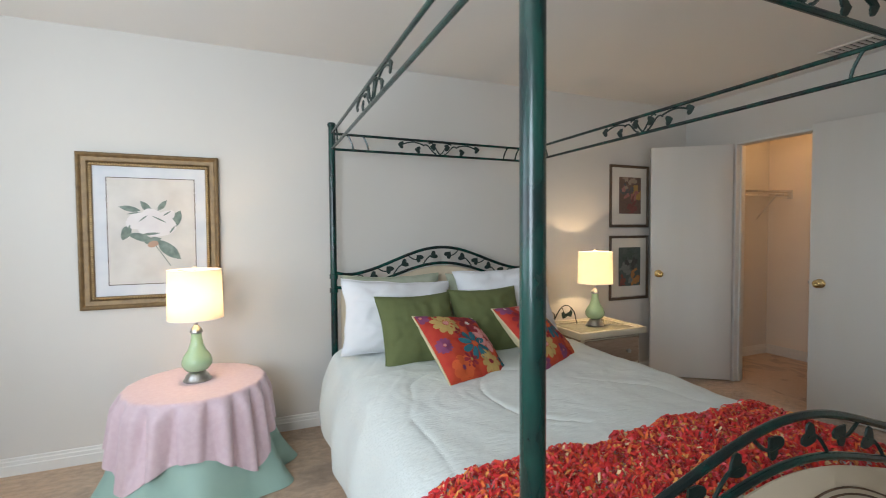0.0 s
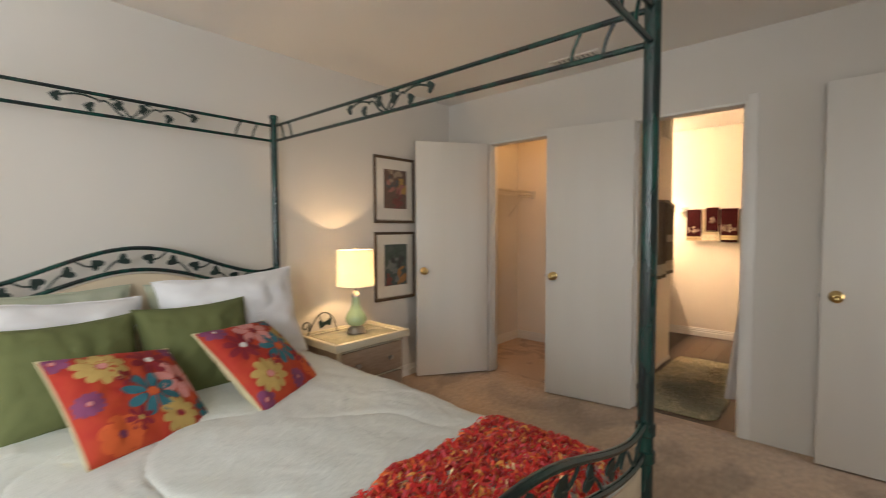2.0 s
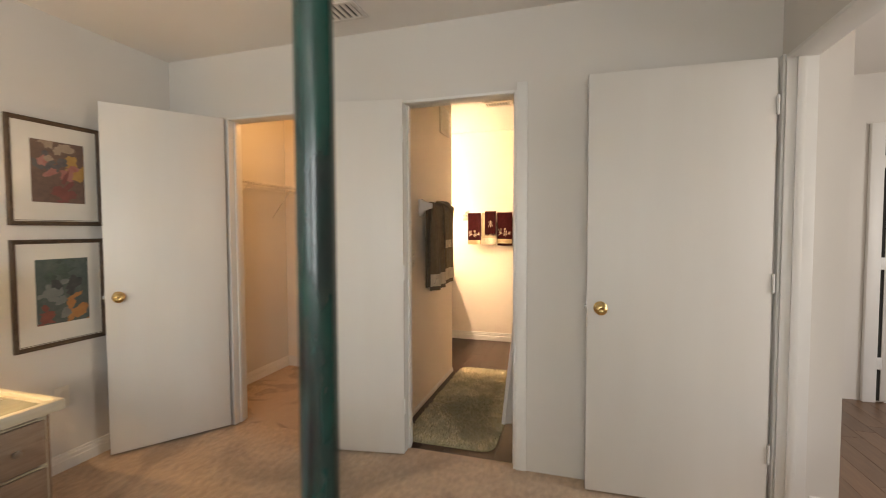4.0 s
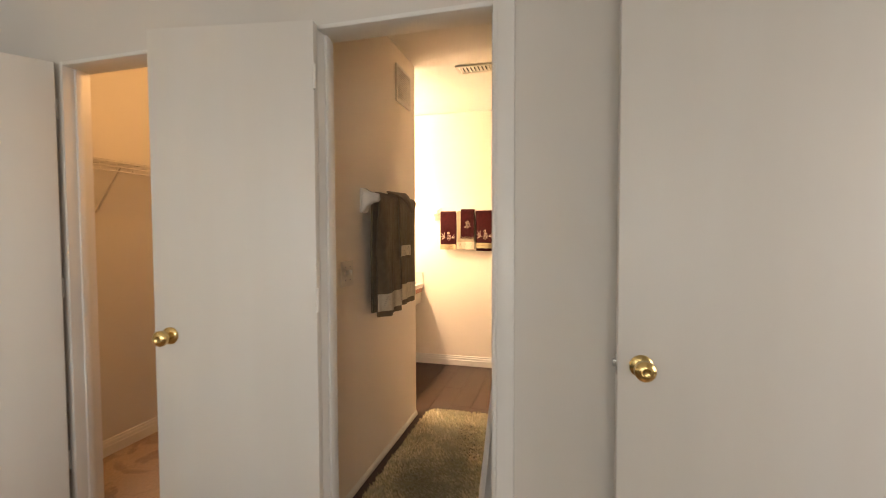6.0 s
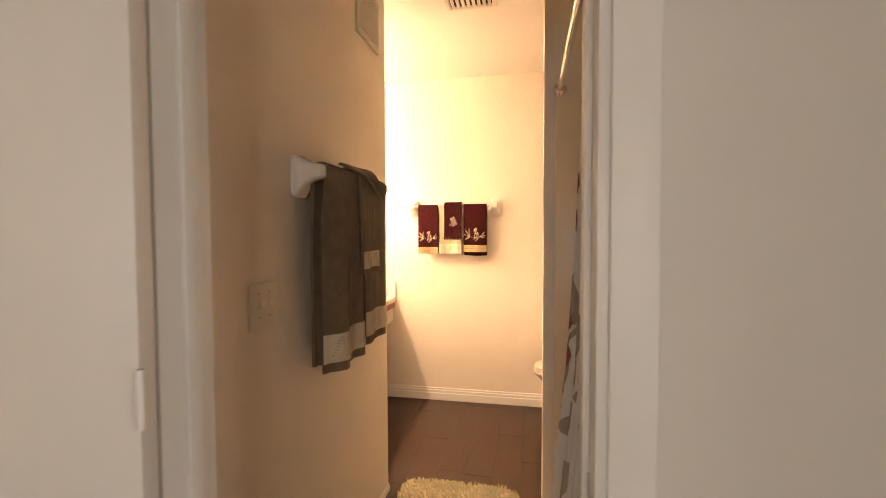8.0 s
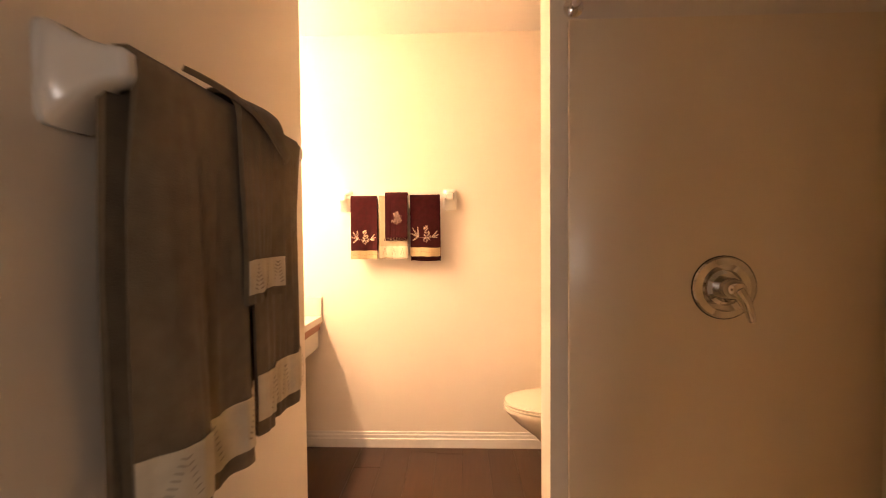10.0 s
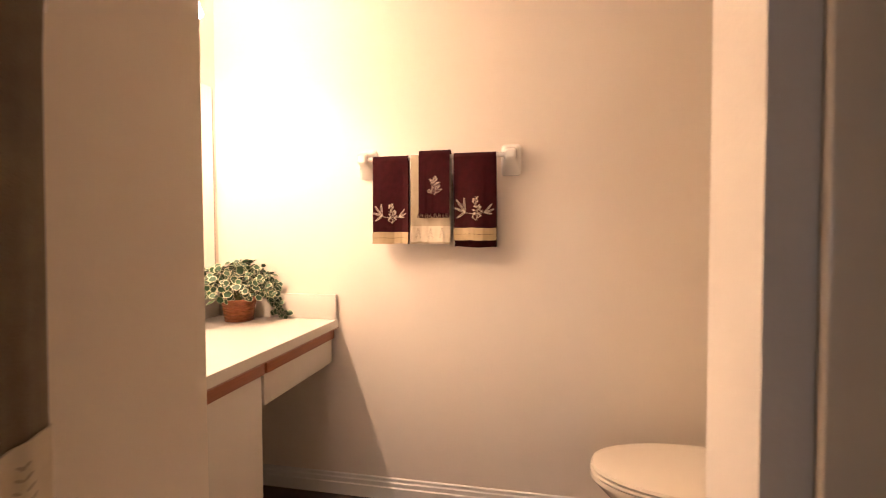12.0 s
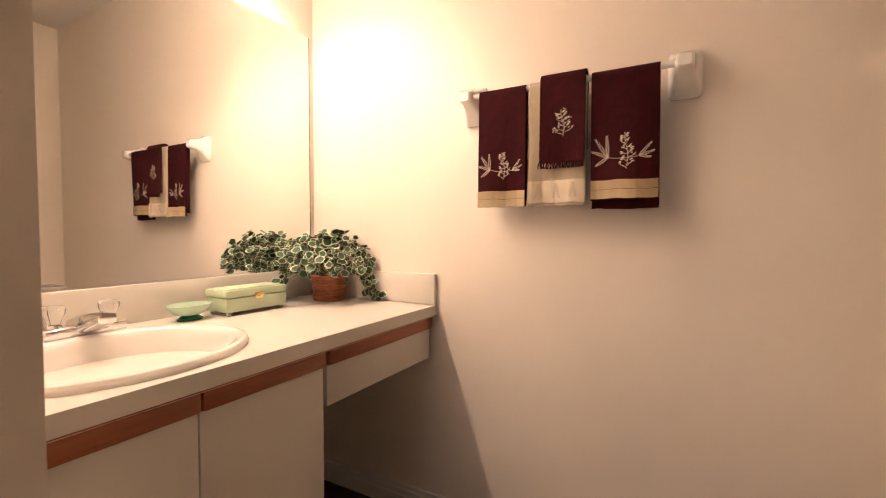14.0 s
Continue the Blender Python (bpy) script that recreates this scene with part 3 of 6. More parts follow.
# second window, unseen and added so daylight also comes from behind the bed's foot
win2 = thing("added_window", (-0.62, YE - 0.06, 0.75), "unseen white-framed window added behind the bed's foot to share the daylight", "window")
win2["kind"] = "structure"
for lo, hi in (((-1.2, 0.75), (-1.15, 2.10)), ((-0.10, 0.75), (-0.05, 2.10)), ((-1.15, 0.75), (-0.10, 0.80)), ((-1.15, 2.05), (-0.10, 2.10))):
    part("window_frame", box((lo[0], YE - 0.09, lo[1]), (hi[0], YE - 0.05, hi[1]), 0.004), TRIM, win2)
part("window_sill", box((-1.25, YE - 0.02, 0.725), (0.0, YE + 0.05, 0.748), 0.005), TRIM, win2)

# ceiling and wall vents
def register(name, lo, hi, slats, along, label, up):
    """A louvred air register; up: the way its face looks, as an axis letter with a sign."""
    root = thing(name, ((lo[0] + hi[0]) / 2, (lo[1] + hi[1]) / 2, lo[2]), label, "air vent")
    ax = "xyz".index(up[1])
    sg = 1 if up[0] == "+" else -1
    o = [k for k in range(3) if k != ax]
    d0, d1 = (lo[ax], hi[ax]) if sg > 0 else (hi[ax], lo[ax])

    def slab(n, u0, u1, v0, v1, a, b, m, bev=0.0):
        p, q = [0, 0, 0], [0, 0, 0]
        p[o[0]], q[o[0]], p[o[1]], q[o[1]] = u0, u1, v0, v1
        p[ax], q[ax] = min(a, b), max(a, b)
        part(n, box(p, q, bev), m, root)

    e = 0.022
    U0, U1, V0, V1 = lo[o[0]], hi[o[0]], lo[o[1]], hi[o[1]]
    # near-black plate stands for the shaded duct behind the slats
    slab("backing", U0 + e, U1 - e, V0 + e, V1 - e, d0, d0 + sg * 0.002, GAPSHADOW)
    slab("frame", U0, U1, V0, V0 + e, d0, d1, VENTPAINT, 0.002)
    slab("frame", U0, U1, V1 - e, V1, d0, d1, VENTPAINT, 0.002)
    slab("frame", U0, U0 + e, V0 + e, V1 - e, d0, d1, VENTPAINT, 0.002)
    slab("frame", U1 - e, U1, V0 + e, V1 - e, d0, d1, VENTPAINT, 0.002)
    a0, a1 = (U0 + e, U1 - e) if along == 0 else (V0 + e, V1 - e)
    for k in range(slats):
        c = a0 + (k + 0.5) * (a1 - a0) / slats
        w = (a1 - a0) / slats * 0.28
        if along == 0:
            slab("slat", c - w, c + w, V0 + e, V1 - e, d0 + sg * 0.003, d1 - sg * 0.002, VENTPAINT)
        else:
            slab("slat", U0 + e, U1 - e, c - w, c + w, d0 + sg * 0.003, d1 - sg * 0.002, VENTPAINT)
    return root


register("ceiling_vent", (3.72, 1.56, ZC - 0.012), (3.90, 1.91, ZC - 0.0005), 9, 1, "white metal louvred air vent in the bedroom ceiling", "-z")
register("bath_ceiling_vent", (5.64, 1.055, ZC - 0.012), (5.785, 1.31, ZC - 0.0005), 8, 1, "small cream metal air vent in the bathroom ceiling", "-z")
register("return_grille", (5.21, 1.573, 2.112), (5.465, 1.5845, 2.342), 14, 1, "cream metal return-air grille high on the wall", "-y")

# ---------------------------------------------------------------- the canopy bed
bed = thing("canopy_bed", (1.5, 1.9, 0), "dark green wrought-iron four-poster canopy bed with leafy vine scrollwork", "bed")
P_BL, P_BR, P_FL, P_FR = (0.768, 3.0), (2.258, 3.02), (0.782, 0.745), (2.165, 0.762)
for x, y in (P_BL, P_BR, P_FL, P_FR):
    top = 2.0 if y > 2 else 1.955
    post = part("post", tube([(x, y, 0.0), (x, y, 0.05), (x, y, 0.60), (x, y, 1.2), (x, y, top - 0.03)], [0.024, 0.0215, 0.0215, 0.0215, 0.0215], 20), GREENIRON, bed)
    part("finial", lathe([(0.0, top - 0.03), (0.022, top - 0.03), (0.026, top - 0.022), (0.027, top - 0.012), (0.022, top - 0.004), (0.0, top)], (x, y, 0), 20), GREENIRON, post)
    for z in ((0.30, 0.66, 0.735) if y < 2 else (0.30, 0.93, 1.02)):
        part("collar", lathe([(0.0216, z - 0.018), (0.0265, z - 0.014), (0.0265, z + 0.014), (0.0216, z + 0.018)], (x, y, 0), 20), GREENIRON, post)


def heart(centre, tip, size, normal):
    """A small heart-shaped leaf, pointing along tip."""
    c, t, nrm = Vector(centre), Vector(tip).normalized(), Vector(normal).normalized()
    s = nrm.cross(t)
    pts = []
    for k in range(18):
        a = 2 * math.pi * k / 18
        x = 16 * math.sin(a) ** 3 / 17
        y = (13 * math.cos(a) - 5 * math.cos(2 * a) - 2 * math.cos(3 * a)) / 17
        pts.append(c + size * (s * x * 0.62 - t * y * 0.62) - nrm * 0.0025)
    return fan(pts, depth=nrm * 0.005)


def ribbon(pts, r=0.0045):
    return tube(pts, r, 6)


def canopy_side(a, b, z0a, z1a, z0b, z1b, inner, rail=0.0085):
    """Two parallel rails between posts, with a vine between them and curved bars at both ends."""
    A, B = Vector((*a, 0)), Vector((*b, 0))
    d = B - A
    L = d.length
    d.normalize()
    nrm = Vector((-d.y, d.x, 0))

    def at(s, h):
        k = s / L
        lo, hi = z0a + (z0b - z0a) * k, z1a + (z1b - z1a) * k
        return A + d * s + Vector((0, 0, lo + (hi - lo) * h))

    side = part("canopy_side", tube([at(0.02, 0), at(L * 0.5, 0), at(L - 0.02, 0)], rail, 12), GREENIRON, bed)
    part("rail", tube([at(0.02, 1), at(L * 0.5, 1), at(L - 0.02, 1)], rail, 12), GREENIRON, side)
    for s0, sg in ((inner[0], 1), (inner[1], 1), (L - inner[0], -1), (L - inner[1], -1)):
        part("curved_bar", ribbon([at(s0 + sg * 0.035 * math.sin(math.pi * 0.5 * h), 1 - h) for h in np.linspace(0.03, 0.97, 7)], 0.0055), GREENIRON, side)
    m = L / 2
    w = 0.31
    for sg in (-1, 1):
        def q(s, h):
            return at(m + sg * s, h)
        part("vine", ribbon([q(0.0 + 0.085 * k, 0.5 + 0.40 * math.sin(-math.pi * 0.45 + math.pi * 1.15 * k)) for k in np.linspace(0, 1, 9)]), LEAFIRON, side)
        part("vine", ribbon([q(0.03 + 0.10 * k, 0.12 + 0.62 * math.sin(k * 2.0) ** 2) for k in np.linspace(0, 1, 8)]), LEAFIRON, side)
        part("vine", ribbon([q(0.13 + 0.15 * k, 0.72 + 0.2 * math.sin(k * 3.0) - 0.12 * k) for k in np.linspace(0, 1, 8)]), LEAFIRON, side)
        for s, h, z in ((0.052, 0.62, 0.05), (0.165, 0.34, 0.05), (0.285, 0.62, 0.05)):
            part("leaf", heart(q(s, h), d * sg * 1.0 + Vector((0, 0, 0.15)), z * 0.85, nrm), LEAFIRON, side)


canopy_side(P_BL, P_BR, 1.832, 1.93, 1.838, 1.93, (0.10, 0.20))
canopy_side(P_FL, P_FR, 1.775, 1.865, 1.775, 1.865, (0.10, 0.20))
canopy_side(P_FL, P_BL, 1.775, 1.865, 1.832, 1.93, (0.10, 0.20))
canopy_side(P_FR, P_BR, 1.775, 1.865, 1.838, 1.93, (0.10, 0.20))


def camel(s):
    """The camel-back line of both ends of the bed, 0 at its feet and 1 at its crown."""
    c = 0.5 - 0.5 * math.cos(2 * math.pi * s)
    return c ** 1.15 + 0.16 * max(0.0, 1 - s / 0.10) ** 2 + 0.16 * max(0.0, 1 - (1 - s) / 0.10) ** 2


def bed_end(name, a, b, z_end, z_top, zl_end, zl_top, r, count, lean):
    A, B = Vector((*a, 0)), Vector((*b, 0))
    d = (B - A)
    L = d.length
    d.normalize()
    nrm = Vector((-d.y, d.x, 0))

    def line(s, hi):
        z = (z_end + (z_top - z_end) * camel(s)) if hi else (zl_end + (zl_top - zl_end) * camel(s))
        return A + d * L * s + Vector((0, 0, z))

    S = np.linspace(0.012, 0.988, 49)
    root = part(name, tube([line(s, True) for s in S], r, 12), GREENIRON, bed)
    part("lower_rail", tube([line(s, False) for s in S], r * 0.95, 12), GREENIRON, root)

    def mid(s, h):
        p, q = line(s, False), line(s, True)
        return p + (q - p) * h

    for k in range(count):
        s = 0.14 + 0.72 * (k + 0.5) / count
        sg = 1 if s > 0.5 else -1
        part("leaf", heart(mid(s, 0.52), d * sg * 0.55 + Vector((0, 0, 0.6 if k % 2 else -0.35)), 0.051, nrm), LEAFIRON, root)
        part("vine", ribbon([mid(s + sg * (0.058 * (1 - h) - 0.005), 0.5 + (0.40 if k % 2 else -0.40) * (1 - h) ** 1.6 - 0.10 * math.sin(h * 3.1) * (1 if k % 2 else -1)) for h in np.linspace(0, 1, 8)]), LEAFIRON, root)
    for sg in (0, 1):
        part("vine", ribbon([mid(abs(sg - s), 0.5 + 0.35 * math.sin(s * 70)) for s in np.linspace(0.03, 0.14, 12)]), LEAFIRON, root)
    return root, line, nrm


head_end, head_line, head_n = bed_end("headboard", P_BL, P_BR, 1.02, 1.195, 0.93, 1.085, 0.0105, 10, 0)
foot_end, foot_line, foot_n = bed_end("footboard", P_FL, P_FR, 0.735, 0.868, 0.655, 0.765, 0.0100, 8, 0)
for a, b in ((P_FL, P_BL), (P_FR, P_BR)):
    part("side_rail", tube([(a[0], a[1], 0.30), (b[0], b[1], 0.30)], 0.018, 12), GREENIRON, bed)


def padded(line, z0, n_, out, thick):
    """A padded panel under a camel-back rail."""
    def f(u, v):
        p = line(0.03 + 0.94 * u, False)
        z = z0 + (p.z - 0.022 - z0) * v
        puff = thick * (1 - abs(2 * u - 1) ** 5) * (1 - abs(2 * v - 1) ** 5)
        return Vector((p.x, p.y, z)) + n_ * out * (0.004 + puff)
    return f


foot_pad = padded(foot_line, 0.34, foot_n, -1, 0.035)
pad = part("footboard_cushion", sheet(foot_pad, 36, 14, 0.012), CREAMPANEL, foot_end, "cream padded cloth panel with brown stitched arcs")
for k in range(4):
    r0 = 0.30 - 0.018 * k
    pts = [foot_pad(0.60 + r0 * 1.05 * math.cos(a) * (1 + 0.02 * math.sin(3 * a + k)), 0.30 + (0.60 - 0.035 * k) * math.sin(a)) - foot_n * 0.0025 for a in np.linspace(0.25, math.pi - 0.25, 40)]
    part("stitched_arc", tube(pts, 0.0024, 5), BROWNTHREAD, pad)
head_pad = padded(head_line, 0.55, head_n, 1, 0.012)
part("headboard_panel", sheet(head_pad, 30, 10, 0.01), CREAMPANEL, head_end, "cream cloth panel under the arched rail")
part("mattress", box((0.83, 0.83, 0.20), (2.19, 2.93, 0.50), 0.05), WHITECLOTH, bed)

ZB = 0.575


def cover_point(u, v, hem=0.28, lift=0.0, x0=0.765, x1=2.325, y0=2.93, y1=0.835, side=0.40):
    """The comforter: u from hem to hem across the bed, v from head to foot."""
    w = x1 - x0
    full = w + 2 * side
    s = u * full - side
    y = y0 + (y1 - y0) * v
    taper = 0.03 * v
    r = 0.09
    if s < 0:
        drop, sg, xe = -s, -1, x0 + taper
    elif s > w:
        drop, sg, xe = s - w, 1, x1 - taper
    else:
        drop, sg, xe = 0.0, 0, x0 + taper + s * (w - taper * 2.0) / w
    z = ZB
    x = xe
    edge = min(s, w - s)
    if sg == 0:
        z += 0.035 * (1 - math.exp(-max(edge, 0) / 0.12)) - 0.035
        z -= 0.03 * math.exp(-max(edge, 0) / 0.045)
    else:
        z = ZB - 0.065 - drop * 0.83
        x = xe + sg * (0.10 * math.sin(min(drop / 0.22, 1.6)) + 0.012 * math.sin(y * 14 + drop * 5) * min(1, drop * 4))
    q = 0.5 + 0.5 * wobble(x * 2.2 + 5, y * 2.2, 0.3)
    z += 0.012 * wobble(x * 2.6, y * 2.9, 1.7) + 0.005 * wobble(x * 8 + 3 * y, y * 7, 4.1) + 0.0025 * wobble(x * 17 - 6 * y, y * 15, 2.2)
    fine = abs(wobble(x * 5.5 + y * 3.6, y * 2.4 - x * 3.0, 5.5))
    z += 0.006 * max(0.0, 1 - fine / 0.07) * max(0.0, wobble(x * 3 + 1, y * 3, 8.0) + 0.25)
    crease = abs(wobble(x * 1.5 + y * 1.3, y * 1.6 - x * 1.2, 9.0))
    z -= 0.017 * max(0.0, 1 - crease / 0.05) * max(0.0, wobble(x * 2, y * 2, 6.0) + 0.35)
    rid = abs(wobble(x * 3.2 - y * 2.4, y * 2.0 + x * 1.8, 2.5))
    z += 0.004 * max(0.0, 1 - rid / 0.06) * max(0.0, wobble(x * 1.7 + 4, y * 1.7, 3.0) + 0.4)
    foot = max(0.0, (v - 0.955) / 0.045)
    z -= 0.10 * foot ** 1.5
    if sg:
        x += sg * 0.012 * wobble(y * 5, z * 4, 2.0)
    return Vector((x, y, z + lift))


cover = thing("comforter", (1.5, 1.9, ZB), "pale grey-green ribbed comforter, rumpled, hanging over the bed", "comforter")
part("quilt", sheet(lambda u, v: cover_point(u, v), 230, 230, 0.02), QUILT, cover, angle=80)
for e in (0.0, 1.0):
    part("hem", tube([cover_point(e, v) for v in np.linspace(0, 1, 60)], 0.009, 8), QUILT, cover)


# red yarn throw across the foot of the bed
def throw_point(u, v):
    edge = 0.02 * wobble(u * 9, 0.5, 1) + 0.012 * wobble(u * 31, 2.5, 1)
    vv = 0.775 + edge * (1 - v) + (0.985 - 0.775 - edge * (1 - v)) * v
    vv += 0.035 * (1 - u) * (1 - v)
    return cover_point(0.10 + 0.885 * u, vv, lift=0.012)


throw = thing("throw_blanket", (1.5, 1.05, 0.58), "chunky red and orange looped yarn throw across the bed's foot", "throw")
part("weave", sheet(throw_point, 90, 24, 0.008), mat("dark_red_weave", (0.30, 0.015, 0.012), 0.9, scale=20), throw)
bm = bmesh.new()
rnd = random.Random(5)
for k in range(11500):
    u, v = rnd.random(), rnd.random()
    if k % 9 == 0:
        v = rnd.random() * 0.03 - 0.015
    if k % 13 == 0:
        u = rnd.choice((0.0, 1.0))
    p = throw_point(min(max(u, 0), 1), min(max(v, -0.05), 1))
    a = rnd.uniform(0, 2 * math.pi)
    d = Vector((math.cos(a), math.sin(a), rnd.uniform(-0.1, 0.5))).normalized()
    s = d.cross(Vector((rnd.uniform(-0.4, 0.4), rnd.uniform(-0.4, 0.4), 1))).normalized()
    ln, wd, h = rnd.uniform(0.014, 0.038), rnd.uniform(0.0020, 0.0046), rnd.uniform(0.005, 0.028)
    rows = []
    for t in np.linspace(-1, 1, 5):
        c = p + d * ln * t * 0.8 + Vector((0, 0, h * (1 - t * t) + 0.004))
        rows.append((bm.verts.new(c - s * wd), bm.verts.new(c + s * wd + Vector((0, 0, 0.004)))))
    for (a0, b0), (a1, b1) in zip(rows, rows[1:]):
        bm.faces.new((a0, b0, b1, a1))
yarn = part("looped_yarn", bm, YARN, throw, "looped ribbon yarn in reds, orange and gold")
yarn["kind"] = "stuff"


# pillows
def pillow_shape(w, h, t, seed=0, pinch=0.03, soft=0.0, crumple=0.0):
    def f(u, v, side):
        a, b = 2 * u - 1, 2 * v - 1
        k = (1 - abs(a) ** 2.6) * (1 - abs(b) ** 2.6)
        dx = 1 - pinch * (1 - b * b) * abs(a) ** 3
        dy = 1 - pinch * (1 - a * a) * abs(b) ** 3
        dx *= 1 - soft * 0.5 * b ** 4 * abs(a) ** 2
        dy *= 1 - soft * 0.5 * a ** 4 * abs(b) ** 2
        dx += crumple * 0.10 * wobble(b * 2 + seed, a, 4.0) * abs(a) ** 2
        dy += crumple * 0.10 * wobble(a * 2 + seed, b, 8.0) * abs(b) ** 2
        th = t / 2 * max(k, 0) ** 0.55
        th *= 1 + 0.14 * wobble(a * 1.7 + seed, b * 1.7, 3.0 + side)
        th += (0.007 + 0.010 * crumple) * wobble(a * 5 + seed, b * 5, 7.0) * min(1, 4 * k)
        th -= (0.004 + 0.012 * crumple) * max(0.0, 1 - abs(wobble(a * 2.2 + seed, b * 2.6 - a, 12.0)) / 0.12) * min(1, 3 * k)
        return Vector((a * w / 2 * dx, side * th, (b + 1) * h / 2 * 1.0 - (1 - dy) * b * h / 2))
    return f


def pillow(name, place, w, h, t, yaw, lean, roll, material, label, seed, back=None, category="pillow", soft=0.0, crumple=0.0, pinch=0.045):
    f = pillow_shape(w, h, t, seed, pinch, soft, crumple)
    root = thing(name, place, label, category)
    done("front", sheet(lambda u, v: f(u, v, -1), 34, 34), material, root)
    done("back", sheet(lambda u, v: f(u, v, 1), 24, 24), back or material, root)
    edge = [f(u, 0, -1) for u in np.linspace(0, 1, 18)] + [f(1, v, -1) for v in np.linspace(0, 1, 18)[1:]] + [f(u, 1, -1) for u in np.linspace(1, 0, 18)[1:]] + [f(0, v, -1) for v in np.linspace(1, 0, 18)[1:-1]]
    done("piping", tube(edge, 0.0045, 6, closed=True), back or material, root)
    root.rotation_euler = (radians(-lean), radians(roll), radians(yaw))
    return root, f


PILLOWS = "pillows on the bed"
for nm, place, w, h, t, yaw, lean, roll, m, lab, sd in (
        ("sham", (1.13, 2.83, 0.555), 0.66, 0.48, 0.16, 2, 12, 1, SHAM, "sage green sham with a ruffled edge, leaning on the headboard", 1),
        ("sham", (1.86, 2.85, 0.555), 0.66, 0.47, 0.16, -2, 12, -1, SHAM, "sage green sham with a ruffled edge, leaning on the headboard", 2),
        ("bed_pillow", (1.10, 2.64, 0.575), 0.70, 0.445, 0.25, 3, 16, 4, WHITECLOTH, "plump white cotton bed pillow", 3),
        ("bed_pillow", (1.89, 2.66, 0.575), 0.70, 0.50, 0.25, -4, 18, -3, WHITECLOTH, "plump white cotton bed pillow", 4),
        ("throw_pillow", (1.18, 2.39, 0.56), 0.47, 0.42, 0.17, 4, 27, 0, OLIVE, "square olive green cotton throw pillow", 5),
        ("throw_pillow", (1.64, 2.42, 0.56), 0.48, 0.43, 0.17, 2, 27, 0, OLIVE, "square olive green cotton throw pillow", 6)):
    r_, f_ = pillow(nm, place, w, h, t, yaw, lean, roll, m, lab, sd, soft=0.0, crumple=0.45 if m is WHITECLOTH else 0.15, pinch=0.09)
    r_["group"] = PILLOWS


def print_on(root, f, u, v, name, outline, material, lift=0.0025):
    """A printed shape on a pillow's front, from its outline about (u, v)."""
    bm = bmesh.new()
    c = bm.verts.new(f(min(max(u, 0.01), 0.99), min(max(v, 0.01), 0.99), -1) - Vector((0, lift, 0)))
    ring = []
    for du, dv in outline:
        a, b = min(max(u + du, 0.012), 0.988), min(max(v + dv, 0.012), 0.988)
        ring.append(bm.verts.new(f(a, b, -1) - Vector((0, lift, 0))))
    for k in range(len(ring)):
        bm.faces.new((c, ring[k], ring[(k + 1) % len(ring)]))
    return done(name, bm, material, root)


def flower_print(root, f, u, v, r, n, petal, heartcol, turn=0.0, slim=0.5):
    for k in range(n):
        a = turn + 2 * math.pi * k / n
        cu, cv = u + 0.62 * r * math.cos(a), v + 0.62 * r * math.sin(a)
        pts = []
        for j in range(12):
            t = 2 * math.pi * j / 12
            x, y = 0.42 * r * math.cos(t), slim * r * 0.62 * math.sin(t) * (1 + 0.25 * math.cos(t))
            pts.append((x * math.cos(a) - y * math.sin(a), x * math.sin(a) + y * math.cos(a)))
        print_on(root, f, cu, cv, "printed_petal", pts, PETALS[petal])
    print_on(root, f, u, v, "printed_centre", [(0.2 * r * math.cos(t), 0.2 * r * math.sin(t)) for t in np.linspace(0, 2 * math.pi, 11)[:-1]], PETALS[heartcol], 0.004)


for place, w, h, yaw, lean, roll, sd, mir in (((1.345, 2.03, 0.56), 0.44, 0.43, 20, 51, 9, 7, 0), ((1.87, 2.10, 0.56), 0.46, 0.44, 30, 49, 5, 8, 1)):
    r_, f_ = pillow("floral_pillow", place, w, h, 0.15, yaw, lean, roll, REDCLOTH, "square red throw pillow printed with big bright flowers", sd, CREAMEDGE)
    r_["group"] = PILLOWS
    spots = [(0.28, 0.76, 0.18, 10, "yellow", "pink", 0.2, 0.36), (0.52, 0.42, 0.21, 8, "teal", "orange", 0.4, 0.32), (0.80, 0.52, 0.20, 7, "pink", "maroon", 0.1, 0.40),
             (0.66, 0.18, 0.15, 9, "yellow", "maroon", 0.5, 0.38), (0.66, 0.78, 0.17, 8, "maroon", "white", 0.3, 0.34), (0.10, 0.45, 0.10, 12, "purple", "pink", 0.0, 0.34), (0.40, 0.60, 0.08, 6, "maroon", "orange", 0.0, 0.4), (0.36, 0.22, 0.10, 7, "maroon", "yellow", 0.3, 0.35),
             (0.22, 0.14, 0.15, 7, "orange", "purple", 0.0, 0.6), (0.93, 0.20, 0.11, 7, "teal", "maroon", 0.2, 0.4), (0.92, 0.88, 0.11, 7, "purple", "white", 0.1, 0.5), (0.05, 0.93, 0.10, 7, "purple", "pink", 0.1, 0.5)]
    for u, v, r, n, pc, hc, tn, sl in spots:
        if mir:
            u, v = 1 - v, u if u > 0.2 else u + 0.04
        flower_print(r_, f_, u, v, r, n, pc, hc, tn, sl)

# ---------------------------------------------------------------- round table with two cloths and a lamp
TX, TY, TZ, TR = 0.022, 2.735, 0.52, 0.312
table = thing("side_table", (TX, TY, 0), "round side table hidden under layered cloths", "table")
part("tabletop", lathe([(0.0, TZ - 0.03), (TR - 0.01, TZ - 0.03), (TR, TZ - 0.02), (TR, TZ - 0.012), (TR - 0.01, TZ - 0.007), (0, TZ - 0.007)], (TX, TY, 0), 40), NIGHTWOOD, table)
part("pedestal", tube([(TX, TY, 0), (TX, TY, TZ - 0.03)], 0.05, 16), NIGHTWOOD, table)


